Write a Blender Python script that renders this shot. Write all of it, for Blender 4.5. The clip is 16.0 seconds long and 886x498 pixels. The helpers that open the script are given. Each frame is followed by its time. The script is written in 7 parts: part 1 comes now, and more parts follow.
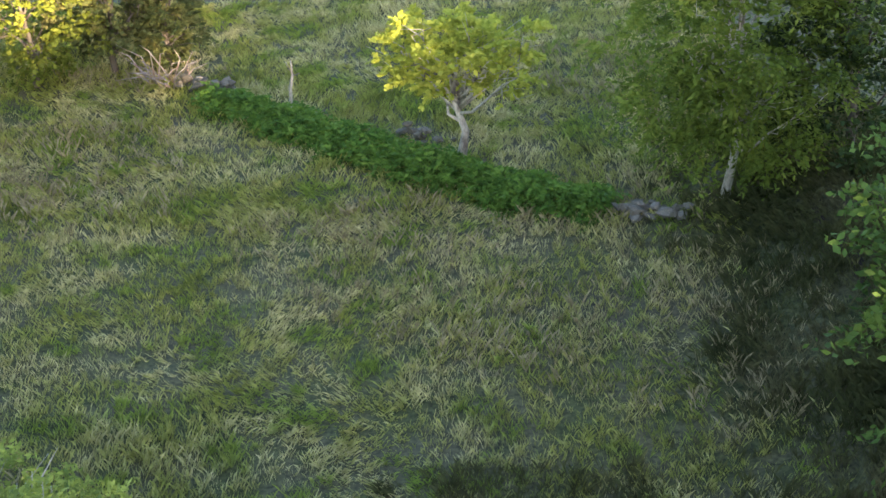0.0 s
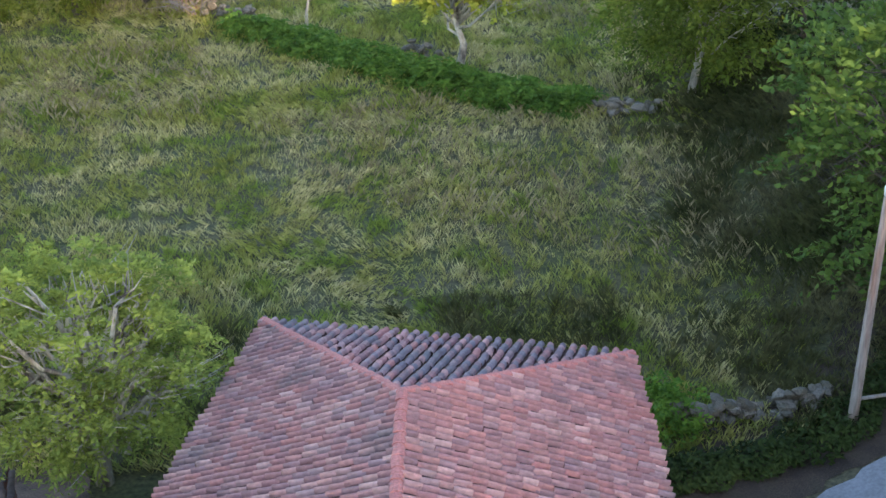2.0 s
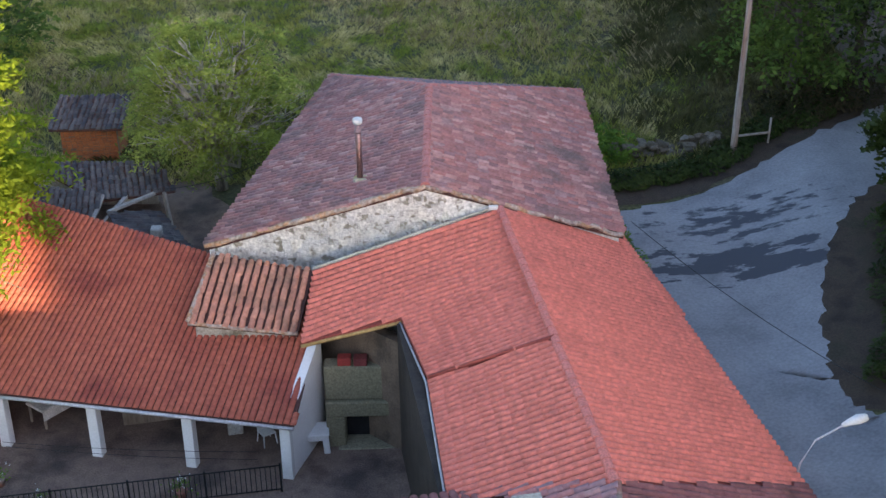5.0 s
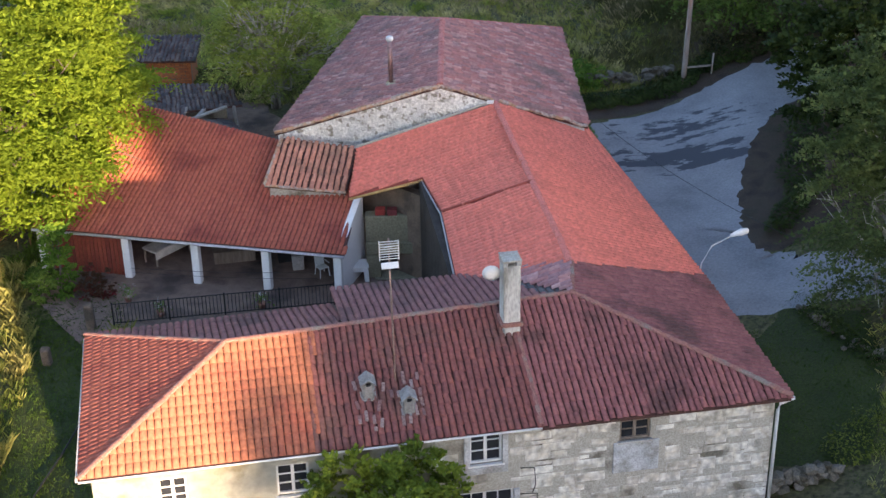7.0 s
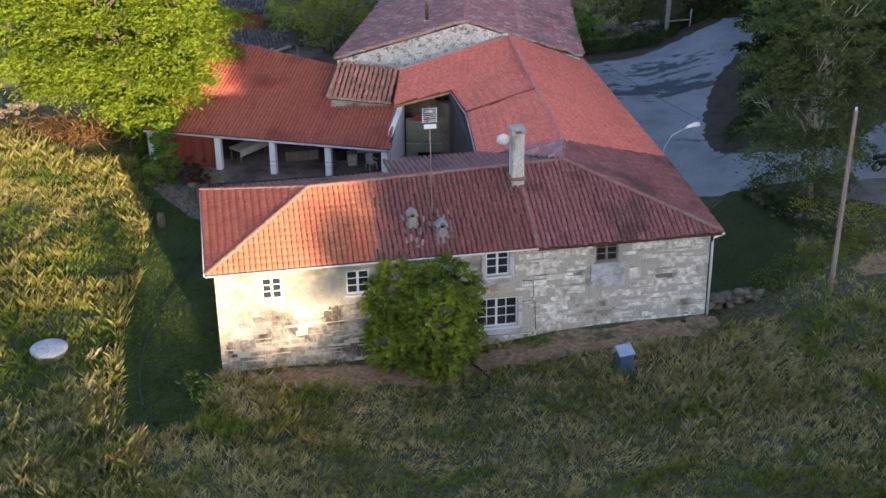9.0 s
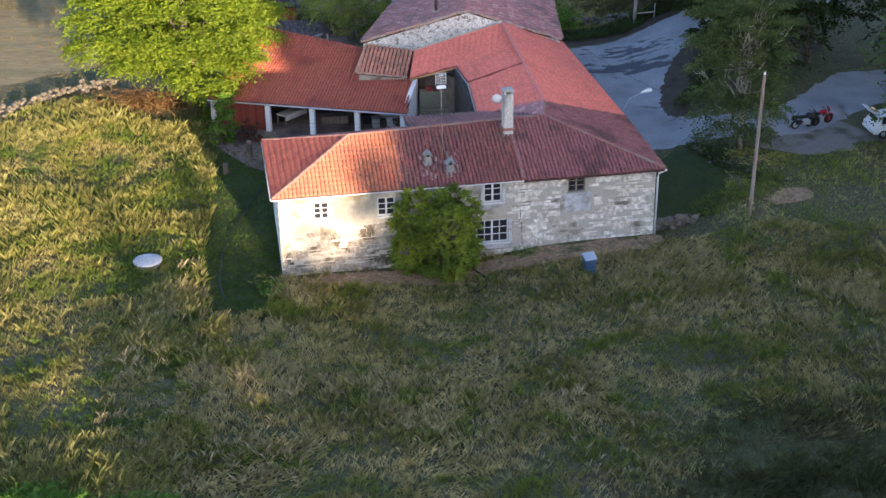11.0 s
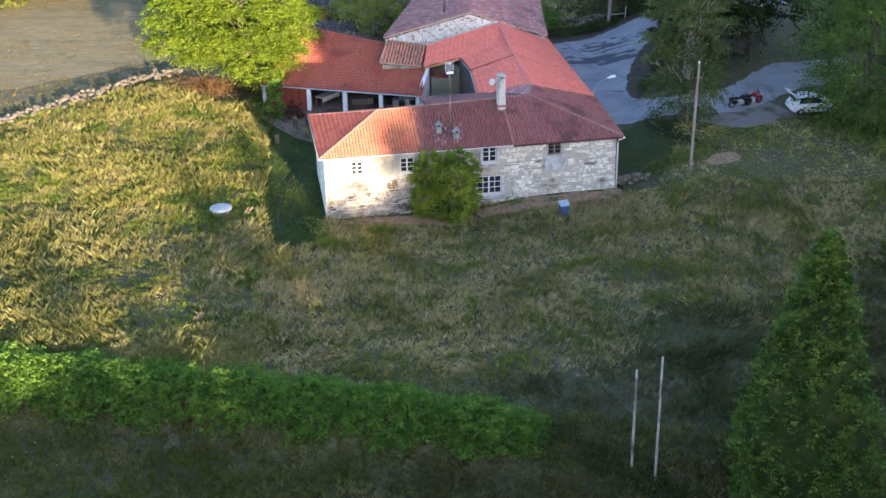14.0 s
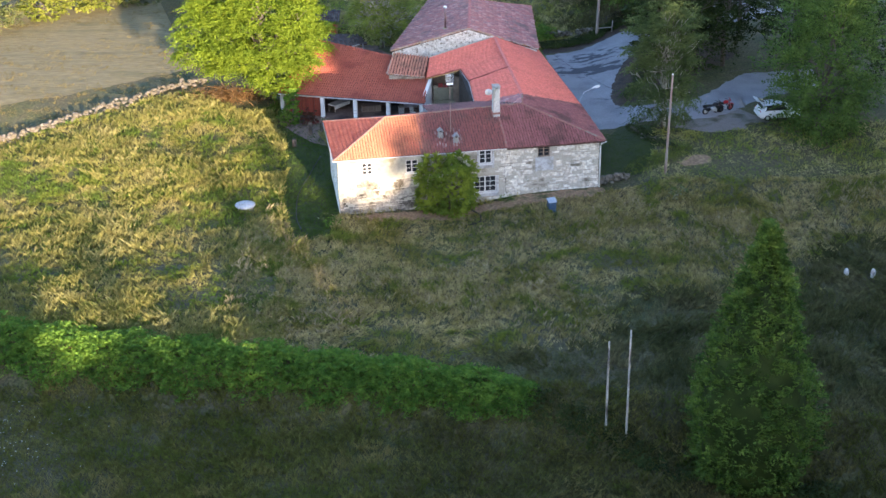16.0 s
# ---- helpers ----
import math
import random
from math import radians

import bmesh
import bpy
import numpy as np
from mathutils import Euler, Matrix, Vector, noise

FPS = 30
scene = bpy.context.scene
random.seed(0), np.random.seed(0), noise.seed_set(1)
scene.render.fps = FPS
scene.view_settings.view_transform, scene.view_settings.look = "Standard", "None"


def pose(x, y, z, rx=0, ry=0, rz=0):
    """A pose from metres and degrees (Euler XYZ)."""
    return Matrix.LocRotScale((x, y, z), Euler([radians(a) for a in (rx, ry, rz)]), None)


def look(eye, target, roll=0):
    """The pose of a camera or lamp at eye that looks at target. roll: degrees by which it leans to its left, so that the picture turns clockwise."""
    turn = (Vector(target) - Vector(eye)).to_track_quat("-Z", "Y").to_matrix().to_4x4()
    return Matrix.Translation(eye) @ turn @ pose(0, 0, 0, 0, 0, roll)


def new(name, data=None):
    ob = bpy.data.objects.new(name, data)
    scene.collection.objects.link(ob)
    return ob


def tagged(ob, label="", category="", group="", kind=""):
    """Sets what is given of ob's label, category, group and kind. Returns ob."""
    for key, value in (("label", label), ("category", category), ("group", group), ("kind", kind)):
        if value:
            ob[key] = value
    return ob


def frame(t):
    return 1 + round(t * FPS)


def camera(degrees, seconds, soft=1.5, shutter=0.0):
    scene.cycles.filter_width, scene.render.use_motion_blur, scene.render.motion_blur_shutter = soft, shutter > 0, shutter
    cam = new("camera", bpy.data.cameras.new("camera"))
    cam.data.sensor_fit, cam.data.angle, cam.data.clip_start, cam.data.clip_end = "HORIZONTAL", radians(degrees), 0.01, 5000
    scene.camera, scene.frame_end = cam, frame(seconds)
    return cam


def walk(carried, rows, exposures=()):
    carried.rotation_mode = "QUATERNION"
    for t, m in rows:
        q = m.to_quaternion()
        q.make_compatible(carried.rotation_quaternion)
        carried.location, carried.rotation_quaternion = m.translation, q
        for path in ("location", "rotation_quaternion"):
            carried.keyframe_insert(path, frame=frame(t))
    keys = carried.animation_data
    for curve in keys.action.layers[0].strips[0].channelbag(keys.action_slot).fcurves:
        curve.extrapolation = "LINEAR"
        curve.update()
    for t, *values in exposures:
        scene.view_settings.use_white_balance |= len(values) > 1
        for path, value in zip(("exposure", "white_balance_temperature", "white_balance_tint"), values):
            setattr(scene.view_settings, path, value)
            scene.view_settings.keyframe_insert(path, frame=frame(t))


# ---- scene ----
cam = camera(34.2, 16.0)
PATH = [
    (0, (0.133, 1.926, 25.769), (0.123, 3.715, 24.876), -1.7),
    (0.5, (0.109, 0.217, 25.698), (0.101, 2.006, 24.804), -1.6),
    (1, (0.042, -1.861, 25.489), (0.036, -0.072, 24.595), -1.5),
    (1.5, (0.037, -4.475, 25.315), (0.029, -2.688, 24.418), -1.6),
    (2, (-0.109, -7.442, 25.124), (-0.115, -5.656, 24.225), -1.5),
    (2.5, (-0.306, -10.676, 24.928), (-0.309, -8.89, 24.028), -1.3),
    (3, (-0.477, -13.934, 24.734), (-0.479, -12.149, 23.832), -1.2),
    (3.5, (-0.657, -17.596, 24.61), (-0.657, -15.812, 23.706), -1.2),
    (4, (-0.752, -21.389, 24.587), (-0.753, -19.606, 23.681), -1.1),
    (4.2, (-0.767, -23.005, 24.73), (-0.769, -21.222, 23.825), -1.3),
    (6.3, (-1.051, -40.068, 28.008), (-1.053, -38.292, 27.09), -1.0),
    (6.5, (-1.086, -41.884, 28.243), (-1.09, -40.105, 27.328), -1.0),
    (7, (-1.162, -45.908, 28.925), (-1.169, -44.129, 28.011), -1.1),
    (7.5, (-1.238, -50.177, 29.561), (-1.253, -48.397, 28.65), -1.0),
    (8, (-1.244, -54.578, 30.215), (-1.267, -52.797, 29.306), -1.0),
    (8.5, (-1.293, -59.087, 30.705), (-1.323, -57.303, 29.8), -0.9),
    (9, (-1.408, -63.436, 31.334), (-1.441, -61.652, 30.43), -0.8),
    (9.2, (-1.557, -65.284, 31.507), (-1.587, -63.497, 30.609), -0.7),
    (11.3, (-1.703, -84.666, 36.965), (-1.734, -82.878, 36.07), -0.9),
    (11.5, (-1.767, -86.279, 37.396), (-1.796, -84.49, 36.502), -0.8),
    (12, (-1.87, -90.444, 38.76), (-1.899, -88.657, 37.863), -0.9),
    (12.5, (-1.921, -94.568, 40.003), (-1.95, -92.781, 39.105), -0.8),
    (13, (-1.905, -98.191, 41.098), (-1.935, -96.405, 40.2), -0.8),
    (13.5, (-1.781, -101.607, 42.383), (-1.814, -99.821, 41.484), -0.9),
    (14, (-1.732, -104.553, 43.585), (-1.766, -102.767, 42.686), -0.9),
    (14.5, (-1.785, -107.44, 44.811), (-1.818, -105.654, 43.912), -0.9),
    (15, (-1.598, -110.086, 46.087), (-1.634, -108.3, 45.187), -0.9),
    (15.5, (-1.448, -112.93, 47.316), (-1.486, -111.144, 46.416), -1.0),
    (16, (-1.315, -115.844, 48.374), (-1.354, -114.057, 47.478), -1.0),
]
walk(cam, [(t, look(eye, target, roll)) for t, eye, target, roll in PATH],
     exposures=[(0, 3.37, 6700, 18), (2, 3.34, 6750, 18), (4, 2.87, 6800, 21), (6.5, 2.73, 6700, 22.5), (9, 2.48, 6500, 23), (12, 2.80, 6100, 24.5), (16, 3.03, 6080, 21.5)])

# ---- light ----
SUN_AZ, SUN_EL = 23.0, 8.5          # degrees towards +x from -y, and above the horizon
sun_dir = Vector((math.sin(radians(SUN_AZ)) * math.cos(radians(SUN_EL)), -math.cos(radians(SUN_AZ)) * math.cos(radians(SUN_EL)), math.sin(radians(SUN_EL))))
world = bpy.data.worlds.new("evening_sky")
scene.world = world
world.use_nodes = True
wn = world.node_tree.nodes
sky = wn.new("ShaderNodeTexSky")
sky.sky_type, sky.sun_disc = "NISHITA", False
sky.sun_elevation, sky.sun_rotation = radians(SUN_EL), radians(180 - SUN_AZ)
sky.air_density, sky.dust_density, sky.ozone_density = 1.0, 1.0, 2.0
world.node_tree.links.new(sky.outputs[0], wn["Background"].inputs[0])
wn["Background"].inputs[1].default_value = 0.10
sun_data = bpy.data.lights.new("sun", "SUN")
sun_data.energy, sun_data.angle, sun_data.color = 3.3, radians(0.8), (1.0, 0.79, 0.50)
sun = new("sun", sun_data)
sun.matrix_basis = look(Vector((0, 0, 60)) + sun_dir * 10, (0, 0, 60))


# ---- materials ----
def material(name, colours, scale=1.0, rough=0.8, bump=0.0, bump_scale=20.0, pick="noise", speckle=0.25, speckle_scale=18.0, vary=0.45,
             stain=None, stain_scale=0.6, stain_edge=(0.5, 0.65), metal=0.0, through_light=0.0, stretch=(1, 1, 1), spec=0.3):
    """Principled surface: colours spread over a ramp by noise, by object or by island; fine speckle; stains with a shape of their own; bump."""
    m = bpy.data.materials.new(name)
    m.use_nodes = True
    n, l = m.node_tree.nodes, m.node_tree.links
    b = n["Principled BSDF"]
    b.inputs["Roughness"].default_value, b.inputs["Metallic"].default_value = rough, metal
    b.inputs["Specular IOR Level"].default_value = spec
    geo = n.new("ShaderNodeNewGeometry")
    mp = n.new("ShaderNodeMapping")
    mp.inputs["Scale"].default_value = stretch
    l.new(geo.outputs["Position"], mp.inputs[0])

    def noise_at(s, detail=4.0):
        t = n.new("ShaderNodeTexNoise")
        t.inputs["Scale"].default_value, t.inputs["Detail"].default_value = s, detail
        l.new(mp.outputs[0], t.inputs["Vector"])
        return t
    ramp = n.new("ShaderNodeValToRGB")
    els = ramp.color_ramp.elements
    lo, hi = (0.0, 1.0) if pick != "noise" else (0.3, 0.7)
    while len(els) < len(colours):
        els.new(0.5)
    for i, c in enumerate(colours):
        els[i].position = lo + (hi - lo) * i / max(1, len(colours) - 1)
        els[i].color = (*c, 1)
    if pick == "noise":
        l.new(noise_at(scale).outputs["Fac"], ramp.inputs[0])
    elif pick == "both":
        add = n.new("ShaderNodeMath")
        add.operation = "MULTIPLY_ADD"
        add.inputs[1].default_value = vary
        l.new(geo.outputs["Random Per Island"], add.inputs[0])
        sub = n.new("ShaderNodeMath")
        sub.operation = "MULTIPLY_ADD"
        sub.inputs[1].default_value, sub.inputs[2].default_value = 2.6, -0.805 - vary / 2
        l.new(noise_at(scale).outputs["Fac"], sub.inputs[0])
        l.new(sub.outputs[0], add.inputs[2])
        l.new(add.outputs[0], ramp.inputs[0])
    elif pick == "object":
        l.new(n.new("ShaderNodeObjectInfo").outputs["Random"], ramp.inputs[0])
    else:
        l.new(geo.outputs["Random Per Island"], ramp.inputs[0])
    col = ramp.outputs[0]

    def mixed(a, bcol, fac, mode="MIX"):
        x = n.new("ShaderNodeMix")
        x.data_type, x.blend_type = "RGBA", mode
        l.new(a, x.inputs[6])
        if isinstance(bcol, tuple):
            x.inputs[7].default_value = (*bcol, 1)
        else:
            l.new(bcol, x.inputs[7])
        if isinstance(fac, float):
            x.inputs[0].default_value = fac
        else:
            l.new(fac, x.inputs[0])
        return x.outputs[2]
    if stain:
        rr = n.new("ShaderNodeMapRange")
        rr.inputs[1].default_value, rr.inputs[2].default_value = stain_edge
        l.new(noise_at(stain_scale, 6.0).outputs["Fac"], rr.inputs[0])
        col = mixed(col, stain, rr.outputs[0])
    if speckle:
        sp = noise_at(speckle_scale, 5.0)
        r2 = n.new("ShaderNodeMapRange")
        r2.inputs[1].default_value, r2.inputs[2].default_value = 0.3, 0.7
        r2.inputs[3].default_value, r2.inputs[4].default_value = 1 - speckle, 1 + speckle
        l.new(sp.outputs["Fac"], r2.inputs[0])
        cc = n.new("ShaderNodeCombineColor")
        for i in range(3):
            l.new(r2.outputs[0], cc.inputs[i])
        col = mixed(col, cc.outputs[0], 1.0, "MULTIPLY")
    l.new(col, b.inputs["Base Color"])
    if bump:
        bp = n.new("ShaderNodeBump")
        bp.inputs["Strength"].default_value, bp.inputs["Distance"].default_value = bump, 0.05
        l.new(noise_at(bump_scale, 6.0).outputs["Fac"], bp.inputs["Height"])
        l.new(bp.outputs[0], b.inputs["Normal"])
    if through_light:
        tr = n.new("ShaderNodeBsdfTranslucent")
        l.new(col, tr.inputs[0])
        mx = n.new("ShaderNodeMixShader")
        mx.inputs[0].default_value = through_light
        l.new(b.outputs[0], mx.inputs[1])
        l.new(tr.outputs[0], mx.inputs[2])
        l.new(mx.outputs[0], n["Material Output"].inputs[0])
    return m


OLD_TILE = [(0.285, 0.165, 0.170), (0.430, 0.190, 0.175), (0.330, 0.195, 0.200), (0.480, 0.230, 0.205), (0.370, 0.175, 0.168), (0.580, 0.350, 0.315), (0.350, 0.215, 0.220), (0.450, 0.190, 0.172), (0.520, 0.285, 0.255), (0.305, 0.170, 0.175), (0.400, 0.185, 0.175)]
HIP_TILE = [(0.158, 0.122, 0.144), (0.449, 0.176, 0.166), (0.198, 0.154, 0.182), (0.264, 0.188, 0.210), (0.581, 0.276, 0.254), (0.172, 0.132, 0.160), (0.502, 0.198, 0.176)]
NEW_TILE = [(0.740, 0.205, 0.150), (0.770, 0.218, 0.160), (0.755, 0.210, 0.154), (0.790, 0.226, 0.168)]
HOUSE_TILE = [(0.300, 0.110, 0.066), (0.340, 0.130, 0.075), (0.320, 0.119, 0.069), (0.360, 0.136, 0.080)]
DARK_TILE = [(0.234, 0.088, 0.085), (0.290, 0.111, 0.103), (0.259, 0.100, 0.095), (0.320, 0.124, 0.114)]
PORCH_TILE = [(0.370, 0.099, 0.067), (0.410, 0.118, 0.076), (0.390, 0.106, 0.069)]
PATCH_TILE = [(0.48, 0.21, 0.145), (0.55, 0.26, 0.18), (0.43, 0.19, 0.14)]
GREY_TILE = [(0.06, 0.06, 0.07), (0.10, 0.095, 0.10), (0.14, 0.13, 0.13), (0.08, 0.06, 0.06)]


def tile_mats(name, colours, stain, edge=(0.52, 0.68)):
    kw = dict(rough=0.85, bump=0.25, bump_scale=40.0, stain=stain, stain_scale=0.55, stain_edge=edge, speckle=0.2, speckle_scale=7.0)
    return material(name, colours, pick="object", **kw), material(name + "_field", colours, pick="island", **kw)


T_OLD = tile_mats("weathered_barn_tile", OLD_TILE, (0.21, 0.15, 0.15), (0.55, 0.7))
T_HIP = tile_mats("lichened_hip_tile", HIP_TILE, (0.15, 0.13, 0.15))
T_NEW = tile_mats("new_red_tile", NEW_TILE, (0.68, 0.19, 0.14))
T_HOUSE = tile_mats("house_tile", HOUSE_TILE, (0.34, 0.095, 0.062), (0.58, 0.75))
# old mossy tile, its maroon also carrying the tree shadow on the roof
T_WORN_SHADE = tile_mats("mossy_shaded_tile", [(0.19, 0.072, 0.066), (0.23, 0.084, 0.074), (0.21, 0.078, 0.07), (0.26, 0.092, 0.076)], (0.14, 0.08, 0.066), (0.50, 0.75))
T_DARK = tile_mats("dark_house_tile", DARK_TILE, (0.13, 0.06, 0.055))
T_PORCH = tile_mats("porch_tile", PORCH_TILE, (0.27, 0.065, 0.05))
T_PATCH = tile_mats("lichened_tile", PATCH_TILE, (0.24, 0.14, 0.10))
T_GREY = tile_mats("grey_shed_tile", GREY_TILE, (0.05, 0.045, 0.05))
M_NEWDECK = material("red_underlay", [(0.27, 0.062, 0.046), (0.33, 0.075, 0.055)], 2.0)
M_RENDER = material("pale_render", [(0.46, 0.45, 0.42), (0.58, 0.57, 0.54)], 1.5, bump=0.3, stain=(0.25, 0.24, 0.21), stain_scale=1.6, stretch=(1, 1, 0.3))
M_DECK = material("roof_underlay", [(0.07, 0.035, 0.03), (0.11, 0.05, 0.04)], 2.0)
M_RIDGE = material("ridge_mortar", [(0.25, 0.105, 0.085), (0.32, 0.145, 0.11), (0.26, 0.12, 0.10)], 3.0, bump=0.3, stain=(0.25, 0.2, 0.16), stain_scale=1.2)
M_LIMEWALL = material("white_limewash", [(0.43, 0.42, 0.34), (0.56, 0.555, 0.485), (0.49, 0.48, 0.40)], 0.7, bump=0.8, bump_scale=4.0, stain=(0.36, 0.325, 0.235), stain_scale=0.9, stain_edge=(0.54, 0.66), speckle=0.12, speckle_scale=4.0)
M_LIME = material("limewashed_stone", [(0.60, 0.59, 0.55), (0.76, 0.75, 0.71), (0.68, 0.67, 0.63)], 0.9, bump=0.8, bump_scale=6.0, stain=(0.30, 0.28, 0.23), stain_scale=3.4, stain_edge=(0.54, 0.62), speckle=0.35, speckle_scale=9.0)
M_STONE = [material("granite_block", [(0.488, 0.445, 0.372), (0.610, 0.580, 0.512), (0.683, 0.659, 0.598), (0.512, 0.464, 0.378), (0.647, 0.616, 0.555), (0.451, 0.403, 0.329), (0.610, 0.573, 0.512)], 0.8, pick="noise", bump=0.9, bump_scale=7.0, stain=(0.281, 0.250, 0.201), stain_scale=0.75, stain_edge=(0.55, 0.68), speckle=0.38, speckle_scale=4.5) for p in ("object", "island")]
M_STONE_W = [material("limewashed_block", [(0.60, 0.58, 0.48), (0.70, 0.68, 0.57), (0.55, 0.52, 0.42), (0.66, 0.64, 0.55)], pick=p, bump=0.6, bump_scale=14.0, stain=(0.36, 0.31, 0.23), stain_scale=0.8, stain_edge=(0.57, 0.66), speckle=0.2) for p in ("object", "island")]
M_RUBBLE = material("rubble_stone", [(0.44, 0.43, 0.39), (0.62, 0.61, 0.58), (0.70, 0.69, 0.66), (0.66, 0.65, 0.62), (0.50, 0.48, 0.44), (0.68, 0.67, 0.64)], pick="island", bump=0.7, bump_scale=10.0, speckle=0.3, stain=(0.34, 0.32, 0.28), stain_scale=2.6, stain_edge=(0.55, 0.65))
M_MORTAR = material("lime_mortar", [(0.40, 0.38, 0.31), (0.55, 0.53, 0.46)], 1.5, bump=0.5, bump_scale=8.0)
M_JOINT = material("stone_joint", [(0.36, 0.33, 0.275), (0.48, 0.45, 0.39)], 0.9, bump=0.5, stain=(0.17, 0.15, 0.115), stain_scale=0.9, stain_edge=(0.54, 0.66))
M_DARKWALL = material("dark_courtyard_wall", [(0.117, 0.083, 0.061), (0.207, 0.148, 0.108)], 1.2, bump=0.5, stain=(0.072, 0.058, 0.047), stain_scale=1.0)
M_WHITE = material("white_paint", [(0.62, 0.62, 0.61), (0.72, 0.72, 0.71)], 1.0, rough=0.6, speckle=0.08)
M_DARK = material("dark_interior", [(0.012, 0.012, 0.014), (0.02, 0.02, 0.022)], 2.0)
M_ZINC = material("zinc_gutter", [(0.42, 0.43, 0.45), (0.55, 0.56, 0.58)], 3.0, rough=0.45, metal=0.4)
M_WOOD = material("weathered_wood", [(0.16, 0.12, 0.09), (0.26, 0.21, 0.17)], 3.0, bump=0.4, stretch=(1, 1, 0.15))
M_POLE = material("grey_pole_wood", [(0.22, 0.17, 0.14), (0.33, 0.29, 0.26), (0.27, 0.15, 0.11)], 2.0, bump=0.4, stretch=(1, 1, 0.12))
M_CONC = material("concrete", [(0.36, 0.35, 0.33), (0.48, 0.47, 0.45)], 1.5, bump=0.3, stain=(0.22, 0.2, 0.18), stain_scale=1.5)
M_METAL = material("stainless_metal", [(0.24, 0.13, 0.12), (0.34, 0.21, 0.20)], 3.0, rough=0.4, metal=0.6)
M_IRON = material("black_iron", [(0.012, 0.012, 0.013), (0.02, 0.02, 0.02)], 3.0, rough=0.5)
M_BARK = material("bark", [(0.07, 0.055, 0.045), (0.15, 0.13, 0.11)], 6.0, bump=0.7, stretch=(1, 1, 0.3))
M_PALEBARK = material("pale_bark", [(0.30, 0.27, 0.23), (0.50, 0.47, 0.41)], 5.0, bump=0.5, stain=(0.12, 0.1, 0.09), stain_scale=2.5, stretch=(1, 1, 0.4))


# ---- building helpers ----
def sm(a, b, x):
    t = np.clip((np.asarray(x, float) - a) / (b - a), 0, 1)
    return t * t * (3 - 2 * t)


def ground_z(x, y):
    """Height of the land: level round the house, a terrace down below the bracken bank, a rise towards the lane."""
    x, y = np.asarray(x, float), np.asarray(y, float)
    e = -31.0 - 0.22 * (x + 28)
    z = -2.4 * sm(e, e - 5, y)
    front = sm(0, -9, y)
    z = z + front * (-0.35 - 0.65 * sm(5, -3, x) * sm(-24, -14, y))
    z = z - 0.7 * sm(-13, -26, x) * sm(14, 2, y) * (1 - 0.4 * front)
    z = z + 1.2 * sm(9, 16, x) * sm(-18, -6, y)
    z = z + 0.5 * sm(25, 55, y) * sm(-12, 3, x) + 0.7 * sm(4, 11, x) * sm(38, 55, y)
    z = z - 0.45 * sm(-25, -17, x) * sm(1, -3, x) * sm(-7, -3, y) * sm(26, 20, y)
    return z


def gz(x, y):
    return float(ground_z(x, y))


def thing(name, x, y, z, label, category, group="", kind=""):
    e = new(name)
    e.empty_display_size = 0.2
    e.matrix_basis = Matrix.Translation((x, y, z))
    return tagged(e, label, category, group, kind)


def child(ob, parent):
    """Parts are written in world coordinates; the parent's own place is taken out again."""
    ob.parent = parent
    if parent.type == "EMPTY":
        ob.matrix_parent_inverse = parent.matrix_basis.inverted()
    return ob


def mesh_of(name, verts, faces, mat, smooth=False):
    me = bpy.data.meshes.new(name)
    me.from_pydata([tuple(v) for v in verts], [], faces)
    me.materials.append(mat)
    if smooth:
        me.polygons.foreach_set("use_smooth", [True] * len(me.polygons))
    me.update()
    return me


def raw(name, verts, faces, mat, parent=None, label="", smooth=False, kind=""):
    ob = new(name, mesh_of(name, verts, faces, mat, smooth))
    if parent:
        child(ob, parent)
    return tagged(ob, label, kind=kind)


def part(name, bm, mat, parent=None, label="", smooth=False):
    me = bpy.data.meshes.new(name)
    bm.to_mesh(me)
    bm.free()
    me.materials.append(mat)
    if smooth:
        me.polygons.foreach_set("use_smooth", [True] * len(me.polygons))
    ob = new(name, me)
    if parent:
        child(ob, parent)
    return tagged(ob, label)


def box_bm(size, m=None, bevel=0.0, segs=1, bm=None):
    bm = bm or bmesh.new()
    got = bmesh.ops.create_cube(bm, size=1.0, matrix=Matrix.Diagonal((*size, 1)))
    if bevel:
        es = list({e for v in got["verts"] for e in v.link_edges})
        r = bmesh.ops.bevel(bm, geom=es, offset=bevel, segments=segs, affect="EDGES")
        vs = list({v for f in r["faces"] for v in f.verts} | {v for v in got["verts"] if v.is_valid})
    else:
        vs = got["verts"]
    if m is not None:
        bmesh.ops.transform(bm, matrix=m, verts=vs)
    return bm


def box(name, size, m, mat, parent=None, label="", bevel=0.01):
    return part(name, box_bm(size, m, bevel), mat, parent, label)


def tube_data(points, radii, sides=6, verts=None, faces=None):
    verts = [] if verts is None else verts
    faces = [] if faces is None else faces
    start = len(verts)
    pts = [Vector(p) for p in points]
    for i, p in enumerate(pts):
        d = (pts[min(i + 1, len(pts) - 1)] - pts[max(i - 1, 0)]).normalized()
        a = d.orthogonal().normalized() if abs(d.z) > 0.95 else d.cross(Vector((0, 0, 1))).normalized()
        b = d.cross(a)
        for k in range(sides):
            t = 2 * math.pi * k / sides
            verts.append(p + (a * math.cos(t) + b * math.sin(t)) * radii[i])
    for i in range(len(pts) - 1):
        for k in range(sides):
            a0 = start + i * sides + k
            b0 = start + i * sides + (k + 1) % sides
            faces.append((a0, b0, b0 + sides, a0 + sides))
    faces.append(tuple(start + k for k in reversed(range(sides))))
    faces.append(tuple(start + (len(pts) - 1) * sides + k for k in range(sides)))
    return verts, faces


